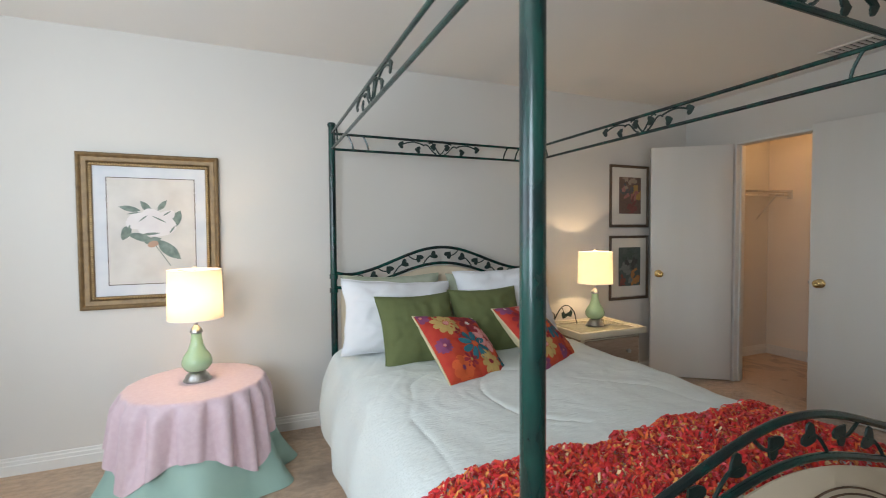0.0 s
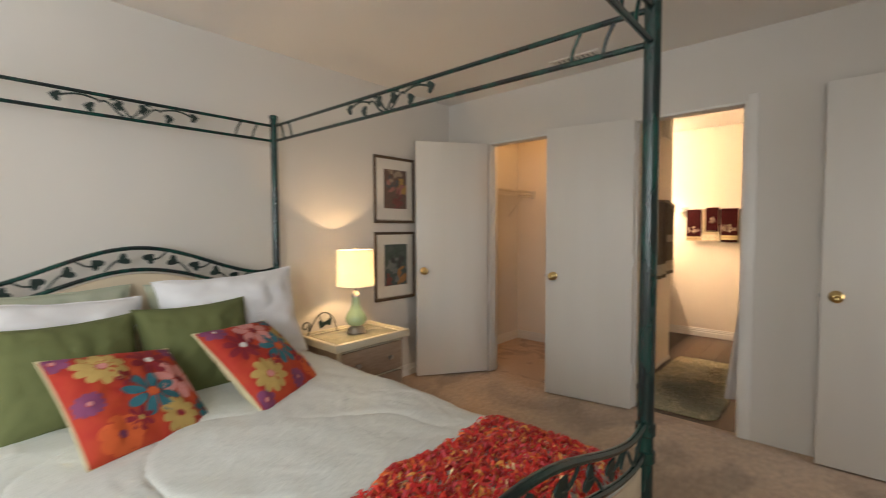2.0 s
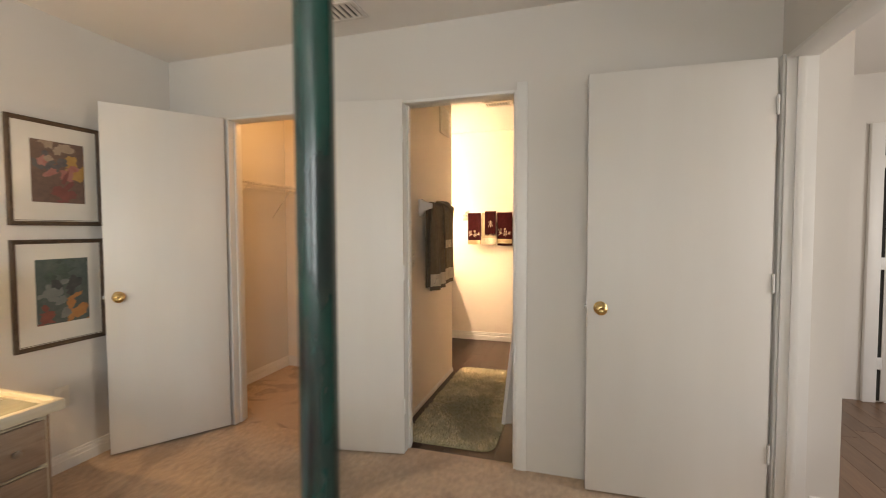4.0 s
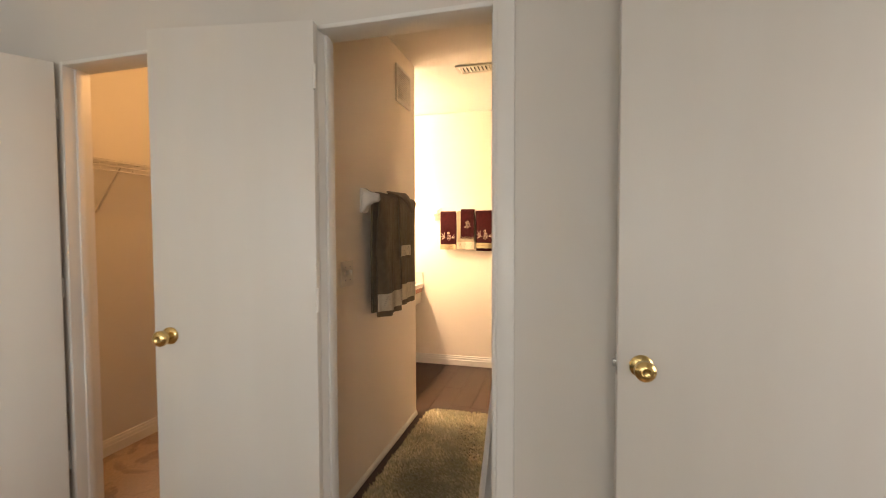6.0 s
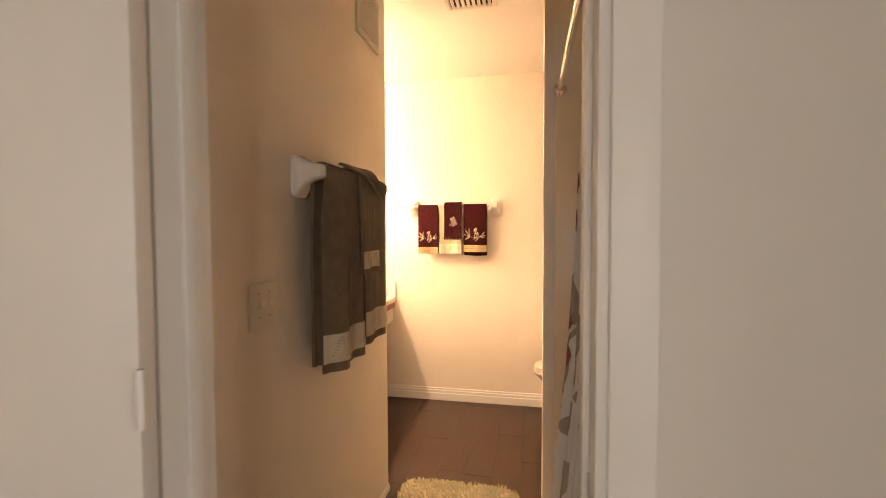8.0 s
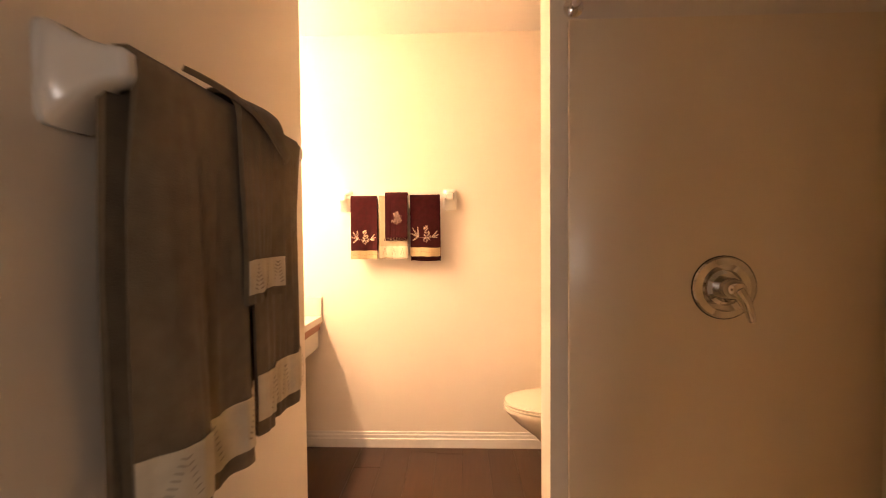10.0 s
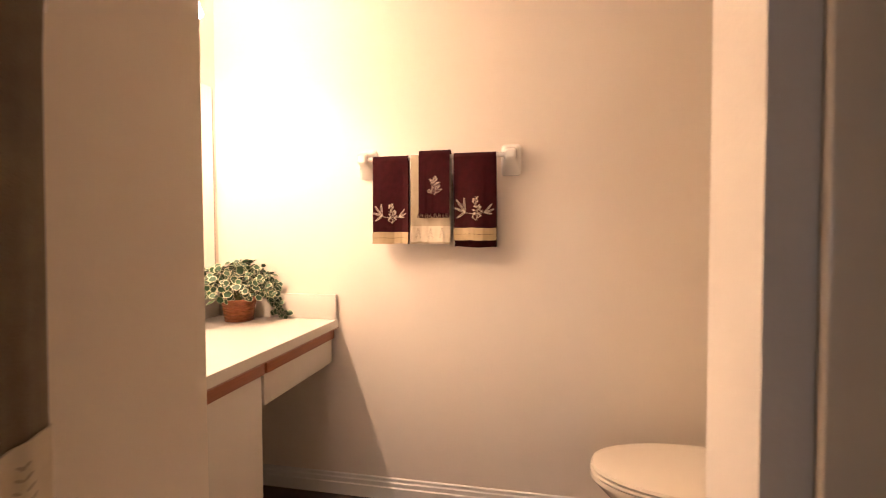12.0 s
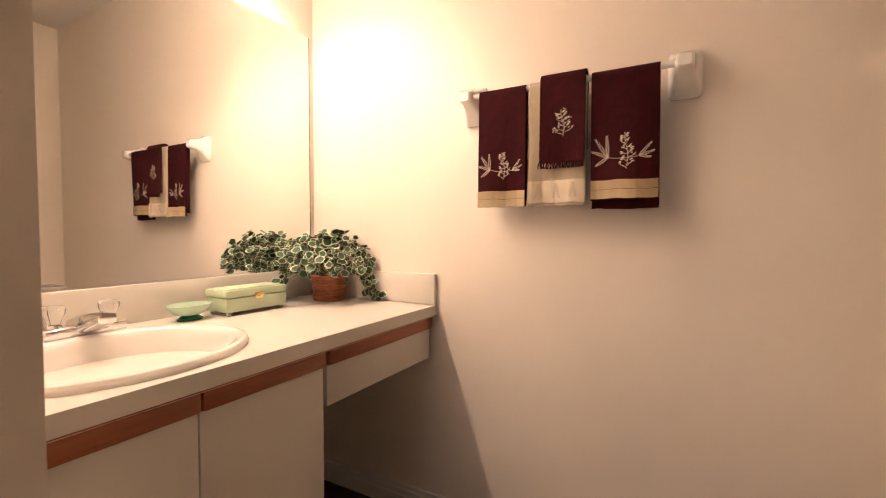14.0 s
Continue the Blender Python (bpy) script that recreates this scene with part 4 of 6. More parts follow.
def skirt(u, v):
    a = 2 * math.pi * u
    wave = math.sin(a * 8 + 0.9 * math.sin(a * 3)) * 0.75 + 0.5 * wobble(math.cos(a) * 3, math.sin(a) * 3, 1)
    t = v
    r = TR + 0.004 + (0.140 + 0.055 * wave) * t ** 2.2
    return Vector((TX + r * math.cos(a), TY + r * math.sin(a), TZ - 0.004 - (TZ - 0.006) * t))


def skirt_in(u, v):
    p = skirt(u, v)
    if p.y > YH - 0.02:
        p.y = YH - 0.02 - 0.004 * v
    return p


under = thing("table_skirt", (TX, TY, 0), "sage green floor-length cloth falling in deep folds", "tablecloth")
part("drape", sheet(skirt_in, 144, 14, 0.003, close_u=True), SAGE, under)
part("cover", lathe([(0.0, TZ - 0.0065), (TR + 0.003, TZ - 0.0065), (TR + 0.003, TZ - 0.004), (0.0, TZ - 0.004)], (TX, TY, 0), 48), SAGE, under)


def over(u, v):
    """A square cloth laid over the round top: its corners hang lowest."""
    a = 2 * math.pi * u
    b = a - radians(2)
    reach = 0.590 / (abs(math.cos(b)) ** 5 + abs(math.sin(b)) ** 5) ** (1 / 5)
    s = v * reach
    if s <= TR:
        return Vector((TX + s * math.cos(a), TY + s * math.sin(a), TZ))
    d = s - TR
    k = min(d / 0.08, 1.0)
    fold = 0.095 * (abs(math.sin(a * 9 + 0.8 * math.sin(a * 2 + 0.6))) ** 0.8 - 0.62) + 0.014 * math.sin(a * 23 + 2.0) + 0.014 * wobble(math.cos(a) * 2, math.sin(a) * 2, 5)
    r = TR + 0.006 + 0.016 * (1 - math.exp(-d / 0.03)) + (0.024 + fold) * k * (0.35 + d * 2.2)
    z = max(TZ - max(0.0, d - 0.012) * 0.97, 0.03)
    under_r = math.hypot(*(skirt(u, (TZ - 0.004 - z) / (TZ - 0.006)).xy - Vector((TX, TY)))) if z < TZ - 0.004 else 0.0
    r = max(r, under_r + 0.005)
    p = Vector((TX + r * math.cos(a), TY + r * math.sin(a), z))
    p.y = min(p.y, YH - 0.012)
    return p


solid("tablecloth", sheet(over, 252, 48, 0.003, close_u=True), PINK, "pale pink damask square cloth draped over the round table", "tablecloth", at=(TX, TY, 0.1), angle=80)


def table_lamp(name, x, y, z, label, h_shade0, h_shade1, r=0.132):
    root = thing(name, (x, y, z), label, "lamp")
    part("foot", lathe([(0.0, z), (0.066, z), (0.068, z + 0.008), (0.060, z + 0.016), (0.055, z + 0.030), (0.043, z + 0.044), (0.035, z + 0.052), (0.0, z + 0.052)], (x, y, 0), 32), NICKEL, root, "turned brushed metal foot")
    part("body", lathe([(0.034, z + 0.052), (0.054, z + 0.060), (0.071, z + 0.084), (0.073, z + 0.106), (0.063, z + 0.134), (0.044, z + 0.162), (0.030, z + 0.198), (0.025, z + 0.232), (0.025, z + 0.252), (0.0, z + 0.253)], (x, y, 0), 36), GLASSGREEN, root, "pear-shaped pale green glass body")
    part("neck", lathe([(0.026, z + 0.252), (0.031, z + 0.256), (0.031, z + 0.262), (0.026, z + 0.276), (0.014, z + 0.290), (0.009, z + 0.296), (0.009, z + 0.33), (0.0, z + 0.331)], (x, y, 0), 24), NICKEL, root)
    bz = z + 0.33
    part("socket", lathe([(0.0, bz), (0.016, bz), (0.016, bz + 0.05), (0.012, bz + 0.056), (0.0, bz + 0.057)], (x, y, 0), 16), BRASS, root)
    shade = part("shade", sheet(lambda u, v: Vector((x + (r - 0.006 * v) * math.cos(2 * math.pi * u), y + (r - 0.006 * v) * math.sin(2 * math.pi * u), h_shade0 + (h_shade1 - h_shade0) * v)), 48, 6, 0.0016, close_u=True), SHADE, root, "drum shade of cream linen, lit from inside")
    for zz, rr in ((h_shade0, r), (h_shade1, r - 0.006)):
        part("shade_rim", tube([(x + rr * math.cos(a), y + rr * math.sin(a), zz) for a in np.linspace(0, 2 * math.pi, 41)[:-1]], 0.0022, 6, closed=True), WHITECLOTH, shade)
    for k in range(3):
        a = k * 2 * math.pi / 3 + 0.3
        part("spider_arm", tube([(x, y, h_shade1 - 0.012), (x + (r - 0.008) * math.cos(a), y + (r - 0.008) * math.sin(a), h_shade1 - 0.006)], 0.0018, 6), NICKEL, root)
    part("harp", tube([(x + 0.05 * math.sin(t) , y, bz + 0.02 + (h_shade1 - 0.012 - bz - 0.02) * (0.5 - 0.5 * math.cos(t))) for t in np.linspace(0, math.pi, 14)] , 0.0016, 6), NICKEL, root)
    part("finial", lathe([(0.0, h_shade1 - 0.014), (0.006, h_shade1 - 0.012), (0.006, h_shade1 + 0.004), (0.011, h_shade1 + 0.010), (0.009, h_shade1 + 0.020), (0.0, h_shade1 + 0.026)], (x, y, 0), 16), BISQUE, root)
    return root


table_lamp("table_lamp", 0.02, 2.755, TZ + 0.001, "green glass lamp with lit drum shade on the pink cloth", 0.853, 1.108)
table_lamp("bedside_lamp", 2.765, 2.88, 0.5585, "green glass lamp with lit drum shade on the nightstand", 0.893, 1.14)

# ---------------------------------------------------------------- nightstand and what stands on it
NX0, NX1, NY0, NY1, NZ = 2.44, 3.055, 2.655, 3.10, 0.555
ns = thing("nightstand", ((NX0 + NX1) / 2, (NY0 + NY1) / 2, 0), "whitewashed wooden two-drawer nightstand with a raised rim", "nightstand")
part("body", box((NX0 + 0.03, NY0 + 0.03, 0.09), (NX1 - 0.03, NY1 - 0.02, NZ - 0.03), 0.004), NIGHTWOOD, ns)
part("top", box((NX0, NY0, NZ - 0.03), (NX1, NY1, NZ), 0.006), NIGHTTOP, ns)
for lo, hi in (((NX0 - 0.008, NY0 - 0.012, NZ - 0.035), (NX1 + 0.008, NY0 + 0.022, NZ + 0.014)), ((NX0 - 0.008, NY0 + 0.022, NZ - 0.035), (NX0 + 0.022, NY1, NZ + 0.014)),
               ((NX1 - 0.022, NY0 + 0.022, NZ - 0.035), (NX1 + 0.008, NY1, NZ + 0.014)), ((NX0 + 0.022, NY1 - 0.022, NZ - 0.035), (NX1 - 0.022, NY1, NZ + 0.014))):
    part("rim", box(lo, hi, 0.007), NIGHTTOP, ns)
part("inset", box((NX0 + 0.05, NY0 + 0.05, NZ + 0.0002), (NX1 - 0.05, NY1 - 0.05, NZ + 0.003), 0.001), INSETSTONE, ns, "polished mottled stone inset in the top")
for z0, z1 in ((0.11, 0.285), (0.305, 0.495)):
    dr = part("drawer", box((NX0 + 0.055, NY0 + 0.014, z0), (NX1 - 0.055, NY0 + 0.029, z1), 0.004), NIGHTWOOD, ns)
    part("bead", box((NX0 + 0.05, NY0 + 0.018, z1 + 0.004), (NX1 - 0.05, NY0 + 0.0295, z1 + 0.011), 0.002), NIGHTTOP, ns)
    for x in (NX0 + 0.17, NX1 - 0.17):
        part("pull", lathe([(0.0, 0.0), (0.006, 0.0), (0.006, -0.012), (0.016, -0.020), (0.015, -0.028), (0.0, -0.031)], (x, NY0 + 0.014, (z0 + z1) / 2), 16, axis="y"), NICKEL, dr)
for x in (NX0 + 0.03, NX1 - 0.03 - 0.045):
    for y in (NY0 + 0.03, NY1 - 0.065):
        part("foot", box((x, y, 0.0), (x + 0.045, y + 0.045, 0.092), 0.006), DARKFRAME, ns)
    part("corner_post", box((x - 0.004, NY0 + 0.022, 0.095), (x + 0.030, NY0 + 0.0295, NZ - 0.036), 0.004), NIGHTTOP, ns)
part("apron", box((NX0 + 0.076, NY0 + 0.034, 0.055), (NX1 - 0.076, NY0 + 0.05, 0.0895), 0.003), NIGHTWOOD, ns)

scroll = thing("iron_scroll", (2.62, 3.03, NZ), "small wrought-iron scroll with two green leaves standing behind the lamp", "ornament")
pts = [(2.462 + (0.012 + 0.0015 * k) * math.cos(a), 3.03, NZ + 0.072 + (0.012 + 0.0016 * k) * math.sin(a)) for k, a in enumerate(np.linspace(7.0, -1.0, 16))]
arch = ((2.485, 0.030), (2.505, 0.066), (2.530, 0.105), (2.560, 0.136), (2.592, 0.150), (2.625, 0.146), (2.655, 0.126), (2.680, 0.096), (2.695, 0.060))
part("curl", tube(pts + [(x, 3.03, NZ + z) for x, z in arch], 0.0045, 8), DARKIRON, scroll)
part("foot", tube([(2.485, 3.03, NZ + 0.032), (2.478, 3.03, NZ + 0.014), (2.465, 3.03, NZ + 0.0035), (2.43, 3.03, NZ + 0.0035)], 0.004, 8), DARKIRON, scroll)
part("foot", tube([(2.695, 3.03, NZ + 0.062), (2.702, 3.03, NZ + 0.025), (2.712, 3.03, NZ + 0.0035)], 0.004, 8), DARKIRON, scroll)
part("stem", tube([(2.560, 3.03, NZ + 0.136), (2.575, 3.03, NZ + 0.112), (2.588, 3.03, NZ + 0.085)], 0.003, 6), DARKIRON, scroll)
part("stem", tube([(2.655, 3.03, NZ + 0.126), (2.648, 3.03, NZ + 0.105), (2.640, 3.03, NZ + 0.090)], 0.003, 6), DARKIRON, scroll)
for x, z, d in ((2.585, 0.070, (-0.5, 0, -1)), (2.640, 0.078, (0.5, 0, -1))):
    part("leaf", heart((x, 3.03, NZ + z), d, 0.052, (0, 1, 0)), LEAFIRON, scroll, "dark green leaf")

# ---------------------------------------------------------------- pictures on the headboard wall


def framed(name, x0, x1, z0, z1, bar, depth, frame_m, label, y=YH):
    root = thing(name, ((x0 + x1) / 2, y - 0.002, z0), label, "picture")
    prof = [(0.0, 0.0), (0.0, 0.80), (0.08, 0.95), (0.22, 1.0), (0.36, 0.90), (0.46, 0.72), (0.60, 0.66), (0.80, 0.62), (0.92, 0.50), (1.0, 0.40), (1.0, 0.0)]
    bm = bmesh.new()
    rings = []
    for o, d in prof:
        q = o * bar
        rings.append([bm.verts.new((X, y - 0.002 - d * (depth - 0.002), Z)) for X, Z in ((x0 + q, z0 + q), (x1 - q, z0 + q), (x1 - q, z1 - q), (x0 + q, z1 - q))])
    for p, q in zip(rings, rings[1:]):
        for k in range(4):
            bm.faces.new((p[k], p[(k + 1) % 4], q[(k + 1) % 4], q[k]))
    part("frame", bm, frame_m, root, angle=25)
    part("backing", box((x0 + bar * 0.5, y - 0.008, z0 + bar * 0.5), (x1 - bar * 0.5, y - 0.004, z1 - bar * 0.5)), DARKFRAME, root)
    return root


fx0, fx1, fz0, fz1 = -0.60, 0.105, 0.872, 1.758
pic = framed("flower_picture", fx0, fx1, fz0, fz1, 0.055, 0.032, GOLDFRAME, "large framed magnolia print in an ornate gilt frame")
e = 0.055
for lo, hi in (((fx0 + e, fz0 + e), (fx1 - e, fz0 + e + 0.018)), ((fx0 + e, fz1 - e - 0.018), (fx1 - e, fz1 - e)), ((fx0 + e, fz0 + e), (fx0 + e + 0.018, fz1 - e)), ((fx1 - e - 0.018, fz0 + e), (fx1 - e, fz1 - e))):
    part("inner_bar", box((lo[0], YH - 0.022, lo[1]), (hi[0], YH - 0.009, hi[1]), 0.003), GOLDFRAME, pic)
bm = bmesh.new()
for k in range(60):
    for x in (fx0 + e + 0.009, fx1 - e - 0.009):
        z = fz0 + e + 0.006 + (fz1 - fz0 - 2 * e - 0.012) * (k + 0.5) / 60
        box((x - 0.006, YH - 0.026, z - 0.0042), (x + 0.006, YH - 0.021, z + 0.0042), 0.0015, bm, 1)
    if k < 46:
        for z in (fz0 + e + 0.009, fz1 - e - 0.009):
            x = fx0 + e + 0.006 + (fx1 - fx0 - 2 * e - 0.012) * (k + 0.5) / 46
            box((x - 0.0042, YH - 0.026, z - 0.006), (x + 0.0042, YH - 0.021, z + 0.006), 0.0015, bm, 1)
part("beading", bm, GILTBEAD, pic, "row of gilt beads inside the frame")
e2 = e + 0.013
part("mat_board", box((fx0 + e2, YH - 0.013, fz0 + e2), (fx1 - e2, YH - 0.0095, fz1 - e2)), MARBLEMAT, pic)
m0, m1 = 0.088, 0.070
px0, px1, pz0, pz1 = fx0 + e2 + m1, fx1 - e2 - m1 + 0.005, fz0 + e2 + m1, fz1 - e2 - m1
for lo, hi in (((px0 - 0.004, pz0 - 0.004), (px1 + 0.004, pz0)), ((px0 - 0.004, pz1), (px1 + 0.004, pz1 + 0.004)), ((px0 - 0.004, pz0), (px0, pz1)), ((px1, pz0), (px1 + 0.004, pz1))):
    part("mat_line", box((lo[0], YH - 0.0145, lo[1]), (hi[0], YH - 0.0125, hi[1])), DARKFRAME, pic)
part("print", box((px0, YH - 0.0140, pz0), (px1, YH - 0.0131, pz1)), PAPER, pic)
pcx, pcz = (px0 + px1) / 2, (pz0 + pz1) / 2 + 0.03


def painted(cx, cz, w, h, turn, m, name, y, seed=0, pointed=0.0):
    pts = []
    for k in range(22):
        a = 2 * math.pi * k / 22
        rr = 1 + 0.12 * wobble(math.cos(a) * 2 + seed, math.sin(a) * 2, seed)
        x = math.cos(a) * w * rr
        z = math.sin(a) * h * rr * (1 - pointed * abs(math.cos(a)) ** 3)
        pts.append((cx + x * math.cos(turn) - z * math.sin(turn), y, cz + x * math.sin(turn) + z * math.cos(turn)))
    return part(name, fan(pts), m, pic)


for k, (dx, dz, w, h, t) in enumerate(((-0.11, 0.10, 0.055, 0.016, -0.2), (-0.03, 0.11, 0.045, 0.018, -0.9), (0.05, 0.12, 0.04, 0.014, 0.9), (0.115, 0.035, 0.065, 0.028, 1.1), (-0.13, -0.035, 0.05, 0.024, 1.2),
                                      (-0.06, -0.065, 0.065, 0.022, -0.3), (0.08, -0.14, 0.085, 0.032, -0.75), (0.0, -0.085, 0.045, 0.02, 0.3))):
    painted(pcx + dx, pcz + dz, w, h, t, PAINTLEAF, "painted_leaf", YH - 0.0146 - 0.0002 * k, k + 3, 0.8)
for k, (dx, dz, w, h, t) in enumerate(((-0.075, 0.03, 0.06, 0.045, 0.5), (0.0, 0.065, 0.05, 0.035, -0.4), (0.065, 0.055, 0.055, 0.032, 0.5), (0.03, -0.01, 0.085, 0.05, 0.1), (-0.03, 0.0, 0.05, 0.04, 0.8), (0.09, 0.005, 0.03, 0.04, 0.2))):
    painted(pcx + dx, pcz + dz, w, h, t, BLOOM, "painted_bloom", YH - 0.0166 - 0.0002 * k, k + 20)
for k, (dx, dz, w, h, t) in enumerate(((-0.045, 0.045, 0.030, 0.004, 0.7), (0.035, 0.040, 0.040, 0.004, -0.5), (0.075, 0.075, 0.026, 0.004, 0.6), (-0.01, -0.045, 0.05, 0.007, 0.1), (-0.09, 0.075, 0.035, 0.004, 0.2), (0.10, -0.02, 0.028, 0.005, 1.0), (-0.115, -0.01, 0.02, 0.005, 1.3))):
    painted(pcx + dx, pcz + dz, w, h, t, PAINTLEAF, "painted_shading", YH - 0.0180 - 0.0001 * k, k + 50, 0.7)
painted(pcx + 0.0, pcz - 0.105, 0.028, 0.018, 0.4, mat("painted_bud", (0.52, 0.33, 0.24), 0.9, scale=20), "painted_bud", YH - 0.0190, 33)
part("painted_twig", tube([(pcx + 0.01, YH - 0.0165, pcz - 0.11), (pcx + 0.06, YH - 0.0165, pcz - 0.19), (pcx + 0.085, YH - 0.0165, pcz - 0.235)], 0.0022, 6), PAINTLEAF, pic)


def abstract_print(root, x0, x1, z0, z1, y, zones, seed):
    """A loose painted print: zones of one tone each, in overlapping ragged strokes."""
    rnd = random.Random(seed)
    part("print", box((x0, y, z0), (x1, y + 0.001, z1)), zones[0][1], root)
    layer = 0
    for (u, v, spread, count), material in zones:
        bm = bmesh.new()
        for k in range(count):
            w, h = rnd.uniform(0.012, 0.045), rnd.uniform(0.008, 0.030)
            cx, cz = x0 + (x1 - x0) * rnd.gauss(u, spread), z0 + (z1 - z0) * rnd.gauss(v, spread)
            t = rnd.uniform(-1.2, 1.2)
            pts = []
            for j in range(14):
                a = 2 * math.pi * j / 14
                r = 1 + rnd.uniform(-0.3, 0.3)
                X, Z = w * r * math.cos(a), h * r * math.sin(a)
                pts.append((min(max(cx + X * math.cos(t) - Z * math.sin(t), x0), x1), y - 0.0004 - 0.00002 * layer, min(max(cz + X * math.sin(t) + Z * math.cos(t), z0), z1)))
            if max(p[0] for p in pts) - min(p[0] for p in pts) > 0.002 and max(p[2] for p in pts) - min(p[2] for p in pts) > 0.002:
                bm.faces.new([bm.verts.new(p) for p in pts])
            layer += 1
        tagged(part("brushwork", bm, material, root), kind="stuff")


def ink(name, a, b):
    return mat("print_ink_" + name, a, 0.9, scale=38, second=b, amount=0.7)


WARM_ZONES = [((0.45, 0.5, 0.3, 14), ink("umber", (0.11, 0.075, 0.06), (0.19, 0.12, 0.09))), ((0.90, 0.55, 0.10, 12), ink("gold", (0.46, 0.29, 0.09), (0.34, 0.18, 0.06))),
              ((0.30, 0.62, 0.16, 9), ink("slate", (0.07, 0.075, 0.08), (0.15, 0.13, 0.12))), ((0.58, 0.42, 0.13, 9), ink("rose", (0.40, 0.21, 0.18), (0.30, 0.10, 0.08))),
              ((0.50, 0.10, 0.14, 8), ink("wine", (0.24, 0.085, 0.075), (0.15, 0.06, 0.05))), ((0.45, 0.92, 0.12, 6), ink("fawn", (0.38, 0.30, 0.23), (0.26, 0.19, 0.14)))]
COOL_ZONES = [((0.5, 0.6, 0.3, 14), ink("pine", (0.06, 0.085, 0.075), (0.12, 0.14, 0.125))), ((0.50, 0.85, 0.13, 9), ink("moss", (0.09, 0.13, 0.10), (0.05, 0.06, 0.055))),
              ((0.30, 0.42, 0.14, 9), ink("mist", (0.22, 0.23, 0.21), (0.14, 0.15, 0.15))), ((0.76, 0.18, 0.14, 11), ink("amber", (0.46, 0.24, 0.085), (0.34, 0.14, 0.06))),
              ((0.20, 0.14, 0.12, 8), ink("brick", (0.26, 0.095, 0.07), (0.17, 0.06, 0.05))), ((0.66, 0.50, 0.10, 6), ink("soot", (0.04, 0.045, 0.045), (0.09, 0.09, 0.085)))]
for z0, z1, zones, sd, lab in ((1.335, 1.885, WARM_ZONES, 3, "abstract print in warm reds and ochre, cream mat, brown frame"), (0.69, 1.262, COOL_ZONES, 8, "abstract print in greens, grey and rust, cream mat, brown frame")):
    r_ = framed("print_picture", 3.157, 3.597, z0, z1, 0.024, 0.024, DARKFRAME, lab)
    r_["group"] = "pair of framed prints"
    part("mat_board", box((3.178, YH - 0.012, z0 + 0.021), (3.576, YH - 0.0085, z1 - 0.021)), MATBOARD, r_)
    part("mat_fillet", box((3.182, YH - 0.0135, z0 + 0.026), (3.572, YH - 0.0121, z0 + 0.029)), DARKFRAME, r_)
    abstract_print(r_, 3.257, 3.508, z0 + 0.122, z1 - 0.105, YH - 0.0138, zones, sd)

outlet = thing("wall_outlet", (3.36, YH - 0.001, 0.40), "ivory electric outlet plate low on the wall", "outlet")
part("plate", box((3.325, YH - 0.007, 0.345), (3.395, YH - 0.0005, 0.46), 0.002), PLASTIC, outlet)
for z in (0.378, 0.425):
    part("socket", lathe([(0.0, 0.0), (0.015, 0.0), (0.015, -0.003), (0.0, -0.003)], (3.36, YH - 0.007, z), 16, axis="y"), PLASTIC, outlet)

# ---------------------------------------------------------------- closet
shelf = thing("wire_shelf", (4.75, 3.05, 1.69), "white vinyl-coated wire closet shelf with a hanging rail", "shelf")
for k in range(11):
    y = 3.15 - k * 0.02
    part("wire", tube([(4.22, y, 1.70), (5.29, y, 1.70)], 0.003, 6), WIRE, shelf)
for z in (1.69, 1.665, 1.64):
    part("front_wire", tube([(4.22, 2.945, z), (5.29, 2.945, z)], 0.0042, 8), WIRE, shelf)
for x in np.linspace(4.24, 5.27, 12):
    part("cross_wire", tube([(x, 3.15, 1.697), (x, 2.95, 1.697), (x, 2.945, 1.64)], 0.003, 6), WIRE, shelf)
for x in (4.55, 5.1):
    part("brace", tube([(x, 2.95, 1.67), (x, 3.152, 1.42)], 0.0055, 8), WIRE, shelf)
part("end_bracket", box((5.275, 2.93, 1.62), (5.2995, 2.97, 1.71), 0.004), WIRE, shelf)
cbulb = thing("closet_ceiling_light", (4.75, 2.35, ZC - 0.06), "bare-bulb ceiling light holder in the closet", "lamp")
part("holder", lathe([(0.0, ZC - 0.06), (0.03, ZC - 0.06), (0.05, ZC - 0.02), (0.055, ZC - 0.001), (0.0, ZC - 0.001)], (4.75, 2.35, 0), 20), PLASTIC, cbulb)

# ---------------------------------------------------------------- wicker table beside the entrance
WX0, WX1, WY0, WY1, WZ = 2.72, 3.17, -0.355, -0.06, 0.50
wick = thing("wicker_table", ((WX0 + WX1) / 2, (WY0 + WY1) / 2, 0), "pale woven wicker side table with a green glass top", "table")
part("glass_top", box((WX0 + 0.05, WY0 + 0.05, WZ - 0.012), (WX1 - 0.05, WY1 - 0.05, WZ - 0.004), 0.002), TABLEGLASS, wick, "greenish glass inset")
for lo, hi in (((WX0, WY0), (WX1, WY0 + 0.055)), ((WX0, WY1 - 0.055), (WX1, WY1)), ((WX0, WY0 + 0.055), (WX0 + 0.055, WY1 - 0.055)), ((WX1 - 0.055, WY0 + 0.055), (WX1, WY1 - 0.055))):
    part("rim", box((lo[0], lo[1], WZ - 0.035), (hi[0], hi[1], WZ + 0.004), 0.012, segments=3), WICKER, wick)
bm = bmesh.new()
